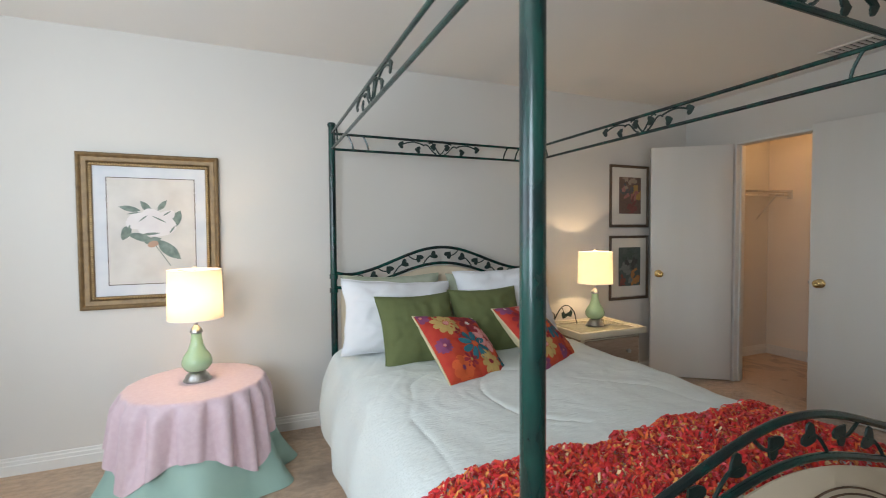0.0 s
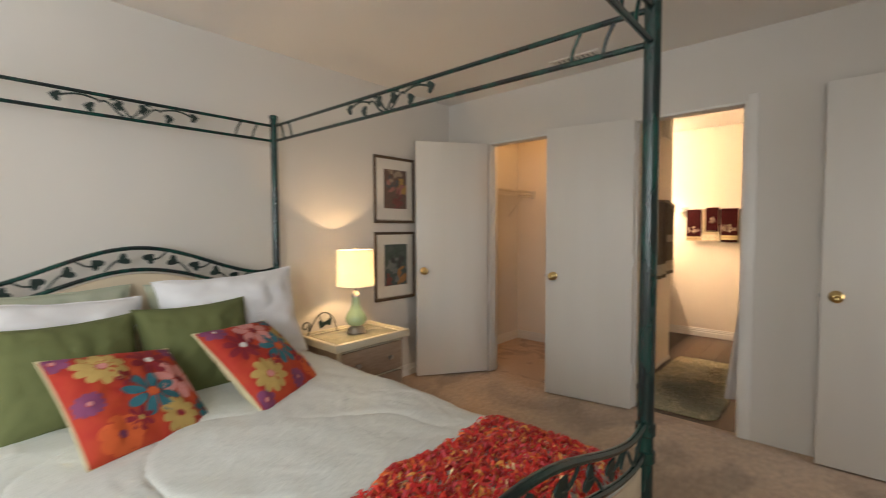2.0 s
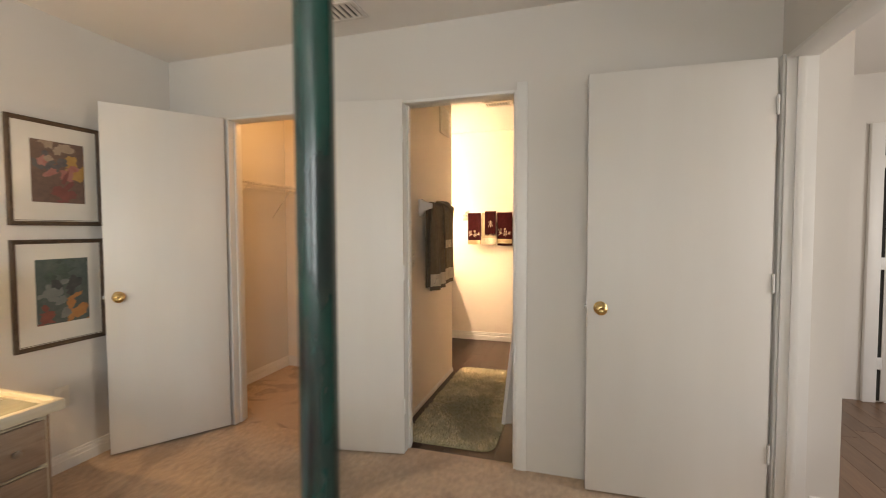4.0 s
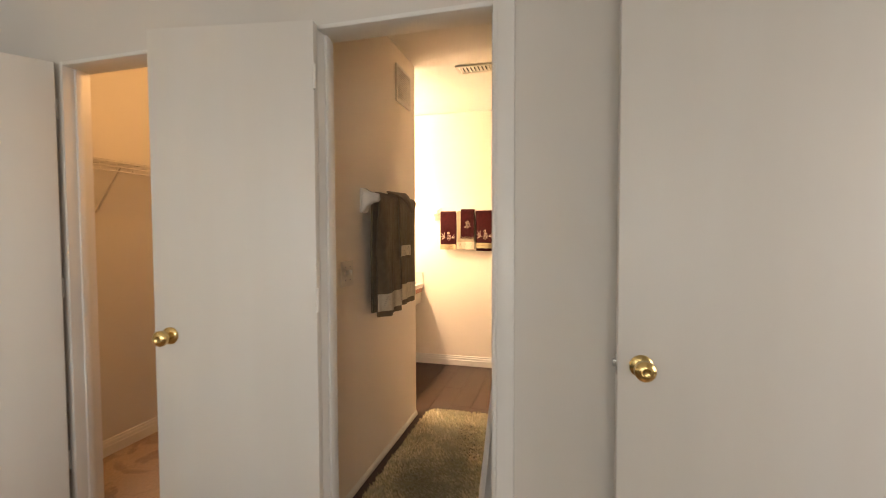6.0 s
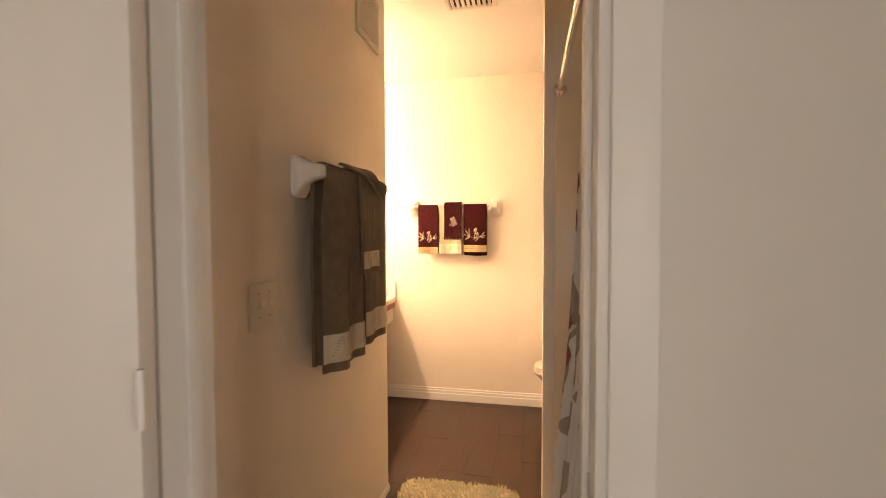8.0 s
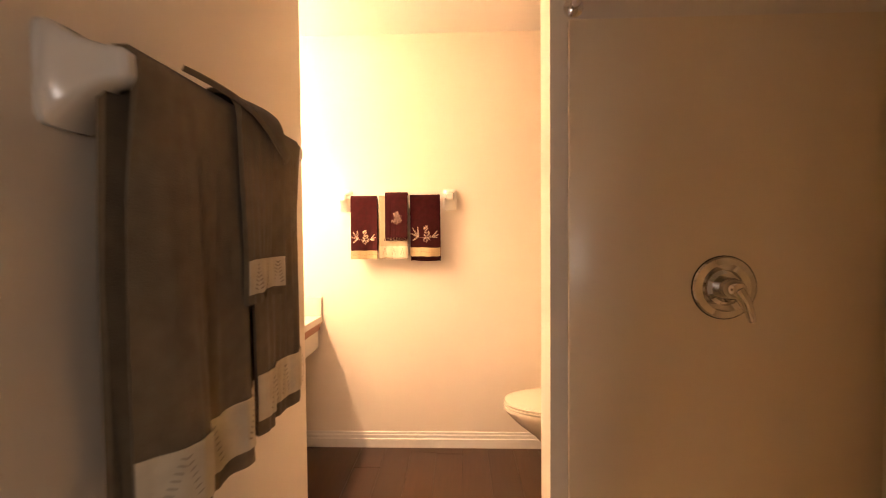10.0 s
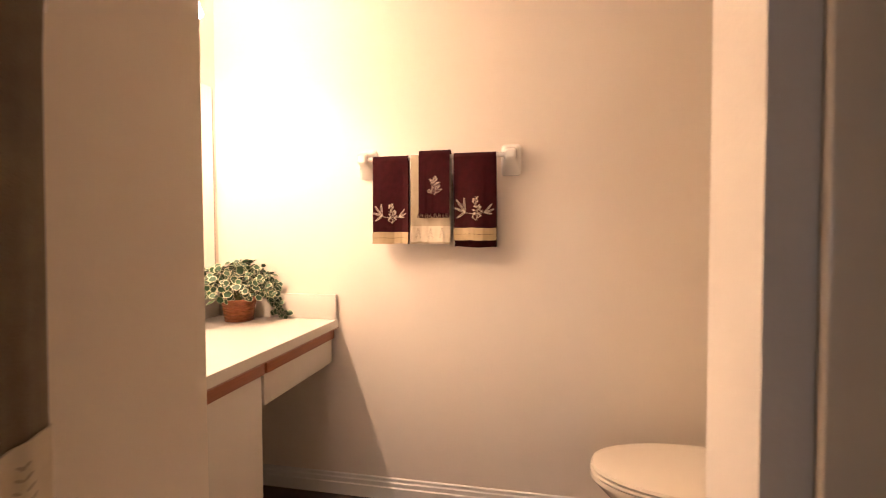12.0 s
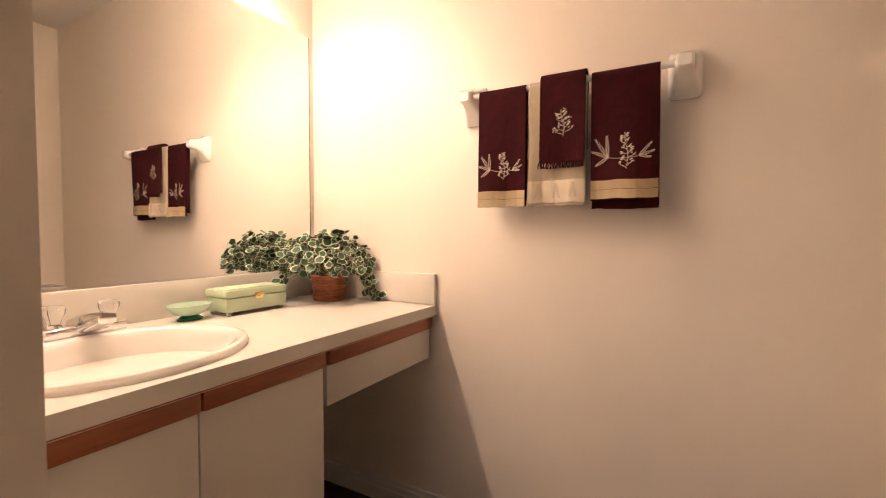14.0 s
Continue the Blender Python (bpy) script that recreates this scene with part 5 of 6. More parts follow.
for k in range(7):
    z = WZ - 0.05 - 0.022 * k
    n = 60
    pts = []
    for lo, hi in (((WX0, WY0), (WX1, WY0)), ((WX1, WY0), (WX1, WY1)), ((WX1, WY1), (WX0, WY1)), ((WX0, WY1), (WX0, WY0))):
        for t in np.linspace(0, 1, 24)[:-1]:
            x, y = lo[0] + (hi[0] - lo[0]) * t, lo[1] + (hi[1] - lo[1]) * t
            w = 0.006 * math.sin(t * 23 * math.pi * 0.5 + k * math.pi)
            pts.append((x + (w if lo[0] == hi[0] else 0), y + (w if lo[1] == hi[1] else 0), z))
    tube(pts, 0.0095, 6, bm, closed=True)
part("weave", bm, WICKER, wick, "woven cane apron")
for x in (WX0 + 0.03, WX1 - 0.03):
    for y in (WY0 + 0.03, WY1 - 0.03):
        part("leg", tube([(x, y, 0.0), (x, y, 0.25), (x, y, WZ - 0.03)], [0.016, 0.018, 0.018], 12), WICKER, wick)

# ================================================================ bathroom
# towel bar in the passage


def ceramic_bracket(x, y, z, n, parent, bar_dir):
    """A china bracket on a wall; n: the way out of the wall."""
    n, b = Vector(n), Vector(bar_dir)
    up = Vector((0, 0, 1))
    c = Vector((x, y, z))
    bm = bmesh.new()
    rows = []
    for d, w, h, dz in ((0.0005, 0.041, 0.064, 0.0), (0.010, 0.041, 0.064, 0.0), (0.016, 0.036, 0.058, 0.001), (0.040, 0.027, 0.036, 0.010), (0.064, 0.023, 0.025, 0.013), (0.088, 0.022, 0.021, 0.013), (0.096, 0.015, 0.014, 0.013)):
        ring = []
        for k in range(20):
            a = 2 * math.pi * k / 20
            ca, sa = math.cos(a), math.sin(a)
            q = 0.30 if d < 0.03 else 0.5
            px, pz = math.copysign(abs(ca) ** q, ca) * w, math.copysign(abs(sa) ** q, sa) * h
            ring.append(bm.verts.new(c + n * d + b * px + up * (pz + dz)))
        rows.append(ring)
    for p, q in zip(rows, rows[1:]):
        for k in range(20):
            bm.faces.new((p[k], p[(k + 1) % 20], q[(k + 1) % 20], q[k]))
    bm.faces.new(rows[0][::-1])
    bm.faces.new(rows[-1])
    return part("bracket", bm, CERAMIC, parent, "white ceramic bracket")


HB = 1.480
hbar = thing("towel_bar", (5.07, 1.585, 1.5), "long towel bar on white ceramic brackets in the bathroom passage", "towel bar")
for x in (4.745, 5.305):
    ceramic_bracket(x, 1.585, HB - 0.013, (0, -1, 0), hbar, (1, 0, 0))
part("bar", tube([(4.745, 1.508, HB), (5.305, 1.508, HB)], 0.010, 14), CERAMIC, hbar)


def hung(axis, c0, c1, out, wallface, zbar, front, back, rb=0.016, folds=3, amp=0.008, seed=0, taper=0.0, thick=0.012, ripple=0.12, roll=0.0):
    """A towel laid over a bar. axis: the bar's way; out: the bar's place across; front and back: how far it hangs on each side.
    Gives f(u, v), v from the front hem over the bar to the back hem."""
    sgn = 1 if out > wallface else -1
    full = front + back + math.pi * rb

    def f(u, v):
        s = v * full
        c = c0 + (c1 - c0) * u
        if s < front:
            d = front - s
            z, o, hang = zbar - d, rb, d / front
        elif s < front + math.pi * rb:
            a = (s - front) / rb
            z, o, hang = zbar + rb * math.sin(a), rb * math.cos(a), 0.0
        else:
            d = s - front - math.pi * rb
            z, o, hang = zbar - d, -rb, d / max(back, 1e-3)
        mid = (c0 + c1) / 2
        c = mid + (c - mid) * (1 - taper * hang)
        if s < front:
            o -= roll * (math.exp(-u / 0.09) + 0.8 * math.exp(-(1 - u) / 0.12)) * min(1.0, 0.25 + hang * 3)
        w = amp * hang * (math.sin(2 * math.pi * folds * u + seed) + 0.5 * wobble(u * 3 + seed, hang * 2, seed))
        o = out + sgn * (o + max(w, -0.008) * (1 if s < front + 1 else 1))
        if s > front + math.pi * rb:
            lim = wallface + sgn * (0.004 + thick)
            o = max(o, lim) if sgn > 0 else min(o, lim)
        o += sgn * hang ** 0.5 * (0.0030 * math.sin(2 * math.pi * 4.3 * u + seed * 2) + 0.0020 * math.sin(2 * math.pi * 9.1 * u + seed + 1.5 * hang)) * ripple
        z += 0.004 * wobble(u * 4 + seed, s * 6, 2.0) * hang
        return Vector((c, o, z)) if axis == "x" else Vector((o, c, z))

    f.full, f.front, f.sgn, f.axis = full, front, sgn, axis
    return f


def towel(name, f, m, label, bands=(), thick=0.010, nu=48, nv=60):
    p = f(0.5, f.front / f.full)
    root = thing(name, tuple(p), label, "towel")
    part("cloth", sheet(f, nu, nv, thick), m, root, angle=80)
    for z0, z1, bm_ in bands:
        o = Vector((0, f.sgn * 0.0035, 0)) if f.axis == "x" else Vector((f.sgn * 0.0035, 0, 0))
        a, b = z0 / f.full, z1 / f.full
        part("border_band", sheet(lambda u, v: f(-0.004 + 1.008 * u, a + (b - a) * v) + o, nu, 4, 0.002), bm_, root, "woven border band")
    return root


def sprig(root, f, u, v, w, h, material, kind, lift=0.004):
    """An embroidered sprig on a towel's front: leaves about a stem, as small raised stitches."""
    rnd = random.Random(int(u * 100) + kind)
    o = Vector((0, f.sgn * lift, 0)) if f.axis == "x" else Vector((f.sgn * lift, 0, 0))
    bm = bmesh.new()

    def stitch(x, y, a, ln, wd):
        pts = []
        for k in range(8):
            t = 2 * math.pi * k / 8
            X, Y = ln * math.cos(t), wd * math.sin(t)
            pts.append(f(u + (x + X * math.cos(a) - Y * math.sin(a)) / w_m, v + (y + X * math.sin(a) + Y * math.cos(a)) / f.full) + o)
        bm.faces.new([bm.verts.new(p) for p in pts])

    w_m = abs((f(1, v) - f(0, v)).length)
    def leaf(x, y, a, ln, wd):
        """A spindle leaf from its foot, as slanted stitches either side of a vein."""
        for k in range(9):
            t = (k + 0.5) / 9
            half = wd * math.sin(math.pi * (0.12 + 0.86 * t)) + 0.0006
            for s in (-1, 1):
                X, Y = ln * t, s * half * 0.55
                stitch(x + X * math.cos(a) - Y * math.sin(a), y + X * math.sin(a) + Y * math.cos(a), a + s * 0.55, max(0.62 * half, ln * 0.07), 0.0011)

    def cluster(x, half, tall):
        """A crooked stem with short twigs, each ending in a few uneven buds."""
        for k in range(14):
            t = k / 13
            stitch(x + 0.18 * half * math.sin(5.0 * t), tall * (t - 0.5), 1.57 + 0.5 * math.cos(5.0 * t), 0.0045, 0.0009)
        for k in range(12):
            t = (k + rnd.uniform(0.0, 0.7)) / 12
            side = 1 if k % 2 else -1
            reach = half * (1.05 - 0.55 * t) * rnd.uniform(0.55, 1.0)
            x0, y0 = x + 0.18 * half * math.sin(5.0 * t), tall * (t - 0.5)
            rise = rnd.uniform(0.15, 0.7)
            for j in range(4):
                q = (j + 1) / 4
                stitch(x0 + side * reach * q, y0 + reach * rise * q * q, side * rise, 0.0034, 0.0009)
            for j in range(rnd.randint(2, 4)):
                stitch(x0 + side * reach * rnd.uniform(0.55, 1.1), y0 + reach * rise + rnd.uniform(-0.005, 0.006), rnd.uniform(-0.9, 0.9) + side * 0.5, rnd.uniform(0.0026, 0.0046), rnd.uniform(0.0013, 0.0021))

    if kind == 0:       # four leaves from one foot, an upright cluster and a low spray
        for ang, ln in ((2.75, 0.50), (2.15, 0.62), (1.62, 0.60), (3.75, 0.40)):
            leaf(-0.24 * w, -0.14 * h, ang, h * ln, 0.0046)
        for k in range(12):
            t = k / 11
            stitch(-0.24 * w + 0.50 * w * t, -0.14 * h - 0.06 * h * math.sin(3.0 * t), 0.0, 0.0042, 0.0008)
        cluster(0.05 * w, 0.15 * w, 0.92 * h)
        for ang, ln in ((0.85, 0.46), (0.32, 0.40), (-0.15, 0.30)):
            leaf(0.24 * w, -0.14 * h, ang, h * ln, 0.0034)
    elif kind == 1:     # an upright branching cluster
        cluster(0.0, 0.48 * w, 0.95 * h)
    else:               # three little fern sprigs on a band
        for c in (-0.34, 0.0, 0.34):
            for k in range(7):
                t = k / 6
                for s in (-1, 1):
                    stitch(c * w + s * 0.05 * w * (1.15 - t), -0.40 * h + 0.80 * h * t, s * 0.6, 0.0050, 0.0014)
    tagged(part("embroidery", bm, material, root, "embroidered leafy sprig"), kind="stuff")


f = hung("x", 4.742, 5.012, 1.508, 1.585, HB, 0.620, 0.60, 0.030, 1.6, 0.022, 5.2, 0.02, ripple=0.6, roll=0.022)
t = towel("bath_towel", f, VANITYCLOTH, "large taupe terry bath towel with an ivory border band", [(0.03, 0.12, BAND)], 0.012, 72, 70)
sprig(t, f, 0.5, 0.08 / f.full, 0.28, 0.07, GREYTHREAD, 2, 0.008)
f = hung("x", 5.030, 5.275, 1.508, 1.585, HB, 0.60, 0.52, 0.030, 1.5, 0.012, 0.6, 0.03, ripple=0.6, roll=0.014)
t = towel("bath_towel", f, VANITYCLOTH, "large taupe terry bath towel with an ivory border band", [(0.03, 0.12, BAND)], 0.012, 72, 70)
sprig(t, f, 0.5, 0.075 / f.full, 0.24, 0.07, GREYTHREAD, 2, 0.008)
f = hung("x", 4.955, 5.112, 1.508, 1.585, HB + 0.004, 0.335, 0.12, 0.044, 1, 0.012, 0.4, 0.0, ripple=0.5)
t = towel("hand_towel", f, VANITYCLOTH, "taupe terry hand towel over the bath towels, one corner turned down", [(0.018, 0.078, BAND)], 0.010)
sprig(t, f, 0.5, 0.048 / f.full, 0.17, 0.05, GREYTHREAD, 2, 0.008)


def flap(u, v):
    """The towel's turned-down corner: a soft triangle from the bar, its point hanging towards the far end."""
    top = Vector((4.850 + 0.285 * u, 1.500, HB + 0.046 - 0.010 * (1 - u)))
    tip = Vector((5.090, 1.452, HB - 0.058))
    p = top.lerp(tip, v)
    p.x += 0.02 * math.sin(math.pi * v) * (0.5 - u)
    p.y -= 0.030 * math.sin(min(v * 1.6, 1.0) * math.pi / 2) * (1 - 0.6 * v) + 0.004 * math.sin(u * 9 + v * 4)
    p.z += 0.012 * math.sin(math.pi * v)
    return p


part("turned_corner", sheet(flap, 22, 14, 0.009), VANITYCLOTH, t, angle=80)

switch = thing("light_switch", (4.555, 1.585, 1.105), "ivory double light switch plate", "light switch")
part("plate", box((4.492, 1.578, 1.045), (4.612, 1.5845, 1.165), 0.0025), PLASTIC, switch)
for x in (4.530, 4.576):
    part("toggle", box((x - 0.005, 1.565, 1.099), (x + 0.005, 1.5785, 1.121), 0.002), PLASTIC, switch)
    for z in (1.075, 1.137):
        part("screw", lathe([(0.0, 0.0), (0.0035, 0.0), (0.0035, -0.0015), (0.0, -0.0015)], (x, 1.578, z), 10, axis="y"), NICKEL, switch)

# towel bar on the far wall
WB, TZB = 6.785, 1.492
wbar = thing("wall_towel_bar", (6.785, 1.43, 1.48), "short towel bar on white ceramic brackets on the far wall", "towel bar")
for y in (1.757, 1.140):
    ceramic_bracket(6.785, y, TZB - 0.013, (-1, 0, 0), wbar, (0, 1, 0))
part("bar", tube([(6.715, 1.757, TZB), (6.715, 1.140, TZB)], 0.009, 14), CERAMIC, wbar)
f = hung("y", 1.711, 1.558, 6.715, 6.785, TZB, 0.355, 0.34, 0.012, 1, 0.009, 0.5)
t = towel("hand_towel", f, BURGUNDY, "burgundy terry hand towel with an embroidered sprig and gold band", [(0.0, 0.0235, GOLDBAND), (0.0245, 0.048, GOLDBAND)], 0.009)
sprig(t, f, 0.5, 0.125 / f.full, 0.145, 0.085, THREAD, 0)
f = hung("y", 1.546, 1.382, 6.715, 6.785, TZB, 0.355, 0.34, 0.012, 1, 0.009, 2.5)
t = towel("hand_towel", f, BEIGETERRY, "beige terry hand towel with an ivory embroidered band", [(0.008, 0.072, BAND)], 0.009)
sprig(t, f, 0.5, 0.042 / f.full, 0.15, 0.045, GREYTHREAD, 2, 0.006)
f = hung("y", 1.510, 1.382, 6.715, 6.785, TZB + 0.004, 0.235, 0.20, 0.024, 1, 0.004, 1.5)
t = towel("fingertip_towel", f, BURGUNDY, "small burgundy fringed towel over the beige one", [], 0.008)
sprig(t, f, 0.52, 0.110 / f.full, 0.056, 0.072, THREAD, 1)
bm = bmesh.new()
for k in range(40):
    p = f(k / 39, 0.002)
    tube([p, p + Vector((-0.004, random.uniform(-0.003, 0.003), -0.010)), p + Vector((-0.003, random.uniform(-0.005, 0.005), -0.020))], 0.0016, 5, bm)
part("fringe", bm, BURGUNDY, t)
f = hung("y", 1.368, 1.196, 6.715, 6.785, TZB, 0.345, 0.368, 0.013, 1, 0.009, 4.1)
t = towel("hand_towel", f, BURGUNDY, "burgundy terry hand towel with an embroidered sprig and gold band", [(0.004, 0.0285, GOLDBAND), (0.0295, 0.054, GOLDBAND)], 0.009)
sprig(t, f, 0.5, 0.130 / f.full, 0.165, 0.10, THREAD, 0)

# vanity


def stack_rings(rings):
    bm = bmesh.new()
    vs = [[bm.verts.new(p) for p in r] for r in rings]
    n = len(vs[0])
    for a, b in zip(vs, vs[1:]):
        for k in range(n):
            bm.faces.new((a[k], a[(k + 1) % n], b[(k + 1) % n], b[k]))
    bm.faces.new(vs[0][::-1])
    bm.faces.new(vs[-1])
    return bm


VX0, VX1, VY0, VY1, VZ = 5.583, 6.784, 1.911, 2.519, 0.796
van = thing("vanity_cabinet", (5.90, 2.2, 0), "white laminate two-door vanity cabinet with oak finger pulls", "cabinet")
part("carcass", box((VX0, VY0 + 0.045, 0.10), (6.243, VY1, VZ - 0.041)), LAMINATE, van)
# toe kick board in near-black, the shade of its recess painted on
part("shaded_toe_kick", box((VX0, VY0 + 0.11, 0.0), (6.243, VY0 + 0.125, 0.0995)), GAPSHADOW, van)
for x0, x1 in ((5.590, 5.9135), (5.9165, 6.241)):
    d = part("door", box((x0, VY0 + 0.022, 0.11), (x1, VY0 + 0.044, 0.712), 0.002), LAMINATE, van)
    part("pull_strip", box((x0, VY0 + 0.008, 0.713), (x1, VY0 + 0.044, 0.7545), 0.006), WOODPULL, d, "oak finger-pull strip")
drawer = part("drawer", box((6.2445, VY0 + 0.043, 0.622), (6.765, VY1 - 0.05, 0.748)), LAMINATE, van, "shallow drawer hung under the counter")
part("drawer_front", box((6.252, VY0 + 0.020, 0.606), (6.764, VY0 + 0.042, 0.712), 0.002), LAMINATE, drawer)
part("pull_strip", box((6.252, VY0 + 0.008, 0.713), (6.764, VY0 + 0.042, 0.7545), 0.006), WOODPULL, drawer, "oak finger-pull strip")
SX, SY, SA, SB = 5.885, 2.150, 0.256, 0.212


def counter_mesh():
    """The worktop with an oval hole for the basin."""
    bm = bmesh.new()
    n = 48
    rim = []
    for k in range(n):
        a = 2 * math.pi * k / n
        rim.append(Vector((SX + (SA - 0.02) * math.cos(a), SY + (SB - 0.02) * math.sin(a), VZ)))
    outer = []
    for k in range(n):
        a = 2 * math.pi * k / n
        c, s = math.cos(a), math.sin(a)
        tx = ((VX1 - SX) / c if c > 1e-9 else (VX0 - SX) / c if c < -1e-9 else 1e9)
        ty = ((VY1 - SY) / s if s > 1e-9 else (VY0 - SY) / s if s < -1e-9 else 1e9)
        q = min(tx, ty)
        outer.append(Vector((SX + q * c, SY + q * s, VZ)))
    for cx, cy in ((VX0, VY0), (VX1, VY0), (VX1, VY1), (VX0, VY1)):
        k = min(range(n), key=lambda i: (outer[i] - Vector((cx, cy, VZ))).length)
        outer[k] = Vector((cx, cy, VZ))
    down = Vector((0, 0, -0.04))
    a = [bm.verts.new(p) for p in rim]
    b = [bm.verts.new(p) for p in outer]
    c = [bm.verts.new(p + down) for p in outer]
    d = [bm.verts.new(p + down) for p in rim]
    for k in range(n):
        j = (k + 1) % n
        for p, q in ((a, b), (b, c), (c, d), (d, a)):
            bm.faces.new((p[k], p[j], q[j], q[k]))
    return bm


counter = thing("vanity_counter", (6.18, 2.2, VZ - 0.04), "white laminate vanity worktop with an upstand at wall and side", "countertop")
part("slab", counter_mesh(), LAMINATE, counter, angle=25)
part("upstand", box((VX0, VY1 - 0.019, VZ + 0.0005), (VX1 - 0.02, VY1, VZ + 0.110), 0.003), LAMINATE, counter)
part("upstand", box((VX1 - 0.019, VY0 + 0.001, VZ + 0.0005), (VX1, VY1, VZ + 0.112), 0.003), LAMINATE, counter)
part("edge_line", box((VX0, VY0 - 0.0012, VZ - 0.0385), (VX1, VY0 - 0.0002, VZ - 0.036)), WOODPULL, counter)

basin = thing("basin", (SX, SY, VZ), "oval white china drop-in basin", "sink")
prof = [(1.0, 0.0), (1.005, 0.008), (0.985, 0.016), (0.95, 0.018), (0.90, 0.014), (0.87, 0.004), (0.82, -0.03), (0.72, -0.075), (0.5, -0.115), (0.2, -0.135), (0.0, -0.138)]
part("bowl", sheet(lambda u, v: (lambda k: Vector((SX + SA * k[0] * math.cos(2 * math.pi * u), SY + SB * k[0] * math.sin(2 * math.pi * u), VZ + k[1])))(
    [np.interp(v * (len(prof) - 1), range(len(prof)), [p[i] for p in prof]) for i in (0, 1)]), 64, 30, 0.004, close_u=True), CERAMIC, basin, angle=80)
part("drain", lathe([(0.0, VZ - 0.134), (0.022, VZ - 0.134), (0.022, VZ - 0.1305), (0.0, VZ - 0.1295)], (SX, SY, 0), 20), CHROME, basin)

tap = thing("faucet", (5.985, 2.385, VZ + 0.015), "chrome basin faucet with clear acrylic handles", "faucet")
FX, FY, FZ = 5.912, 2.392, VZ + 0.012
part("base", box((FX - 0.084, FY - 0.028, FZ), (FX + 0.084, FY + 0.028, FZ + 0.027), 0.006, segments=3), VALVECHROME, tap)
def spout_ring(t):
    """The spout's section, from its hub forward: a low rounded block that tapers."""
    y = FY + 0.022 - 0.145 * t
    w = 0.026 - 0.008 * t
    z0, z1 = FZ + 0.006 + 0.034 * t * t, FZ + 0.040 + 0.016 * math.sin(t * 2.2) + 0.010 * t
    out = []
    for k in range(16):
        a = 2 * math.pi * k / 16
        c, s_ = math.cos(a), math.sin(a)
        out.append(Vector((FX + w * math.copysign(abs(c) ** 0.45, c), y, (z0 + z1) / 2 + (z1 - z0) / 2 * math.copysign(abs(s_) ** 0.6, s_))))
    return out


part("spout", stack_rings([spout_ring(t) for t in np.linspace(0, 1, 12)]), VALVECHROME, tap)
for s in (-1, 1):
    h = part("handle_stem", lathe([(0.0, FZ + 0.020), (0.017, FZ + 0.020), (0.014, FZ + 0.034), (0.0, FZ + 0.036)], (FX + s * 0.055, FY, 0), 18), VALVECHROME, tap)
    part("knob", lathe([(0.0, FZ + 0.036), (0.013, FZ + 0.036), (0.018, FZ + 0.050), (0.024, FZ + 0.062), (0.024, FZ + 0.072), (0.018, FZ + 0.078), (0.0, FZ + 0.078)], (FX + s * 0.055, FY, 0), 8), ACRYLIC, h, "clear faceted acrylic knob")

mir = thing("wall_mirror_glass", (6.17, 2.519, 0.93), "large frameless wall mirror over the vanity", "mirror")
part("glass", box((5.590, 2.5125, VZ + 0.114), (6.755, 2.5185, 1.861), 0.001, segments=1), MIRROR, mir)
part("bottom_channel", box((5.590, 2.509, VZ + 0.1105), (6.755, 2.5188, VZ + 0.1165)), CHROME, mir)
part("edge", box((6.7555, 2.5123, VZ + 0.114), (6.7580, 2.5187, 1.861)), DARKFRAME, mir)

# vanity light above the mirror
light = thing("vanity_light", (6.18, 2.50, 1.95), "three-lamp vanity light bar with white glass bell shades", "wall lamp")
part("backplate", box((5.66, 2.495, 2.06), (6.56, 2.5195, 2.15), 0.008), CHROME, light)
for x in (5.75, 6.06, 6.37):
    part("arm", tube([(x, 2.496, 2.11), (x, 2.42, 2.135), (x, 2.34, 2.115)], 0.008, 10), CHROME, light)
    s = part("shade", sheet(lambda u, v: (lambda r, z: Vector((x + r * math.cos(2 * math.pi * u), 2.335 + r * math.sin(2 * math.pi * u), z)))(0.050 + 0.028 * v ** 1.4, 2.105 - 0.100 * v), 28, 10, 0.003, close_u=True), BULB, light, "white glass bell shade, open below")

# green box, dish and the potted ivy on the counter
gx, gy, ga = 6.370, 2.400, radians(-2)
gbox = thing("trinket_box", (gx, gy, VZ), "pale green lacquered wooden box on small ball feet", "box")
done("body", box((-0.11, -0.055, 0.012), (0.11, 0.055, 0.055), 0.003), MINT, gbox)
done("lid", box((-0.112, -0.057, 0.057), (0.112, 0.057, 0.080), 0.003), MINT, gbox)
done("lid_panel", box((-0.10, -0.045, 0.0802), (0.10, 0.045, 0.083), 0.001), MINT, gbox)
for x in (-0.095, 0.095):
    for y in (-0.042, 0.042):
        done("ball_foot", lathe([(0.0, 0.0), (0.008, 0.002), (0.010, 0.008), (0.006, 0.012), (0.0, 0.0125)], (x, y, 0), 14), MINT, gbox)
done("clasp", box((-0.014, -0.0595, 0.046), (0.014, -0.0565, 0.066), 0.001), BRASS, gbox, "small brass clasp")
done("clasp_hook", tube([(-0.018, -0.060, 0.060), (0.0, -0.061, 0.052), (0.018, -0.060, 0.060)], 0.002, 6), BRASS, gbox)
gbox.rotation_euler = (0, 0, ga)
dish = thing("soap_dish", (6.182, 2.412, VZ), "footed jade-green glass soap dish", "dish")
part("bowl", sheet(lambda u, v: (lambda r, z: Vector((6.182 + r * math.cos(2 * math.pi * u), 2.412 + 0.72 * r * math.sin(2 * math.pi * u), z)))(0.030 + 0.036 * v ** 0.6, VZ + 0.016 + 0.030 * v), 36, 8, 0.004, close_u=True), JADE, dish)
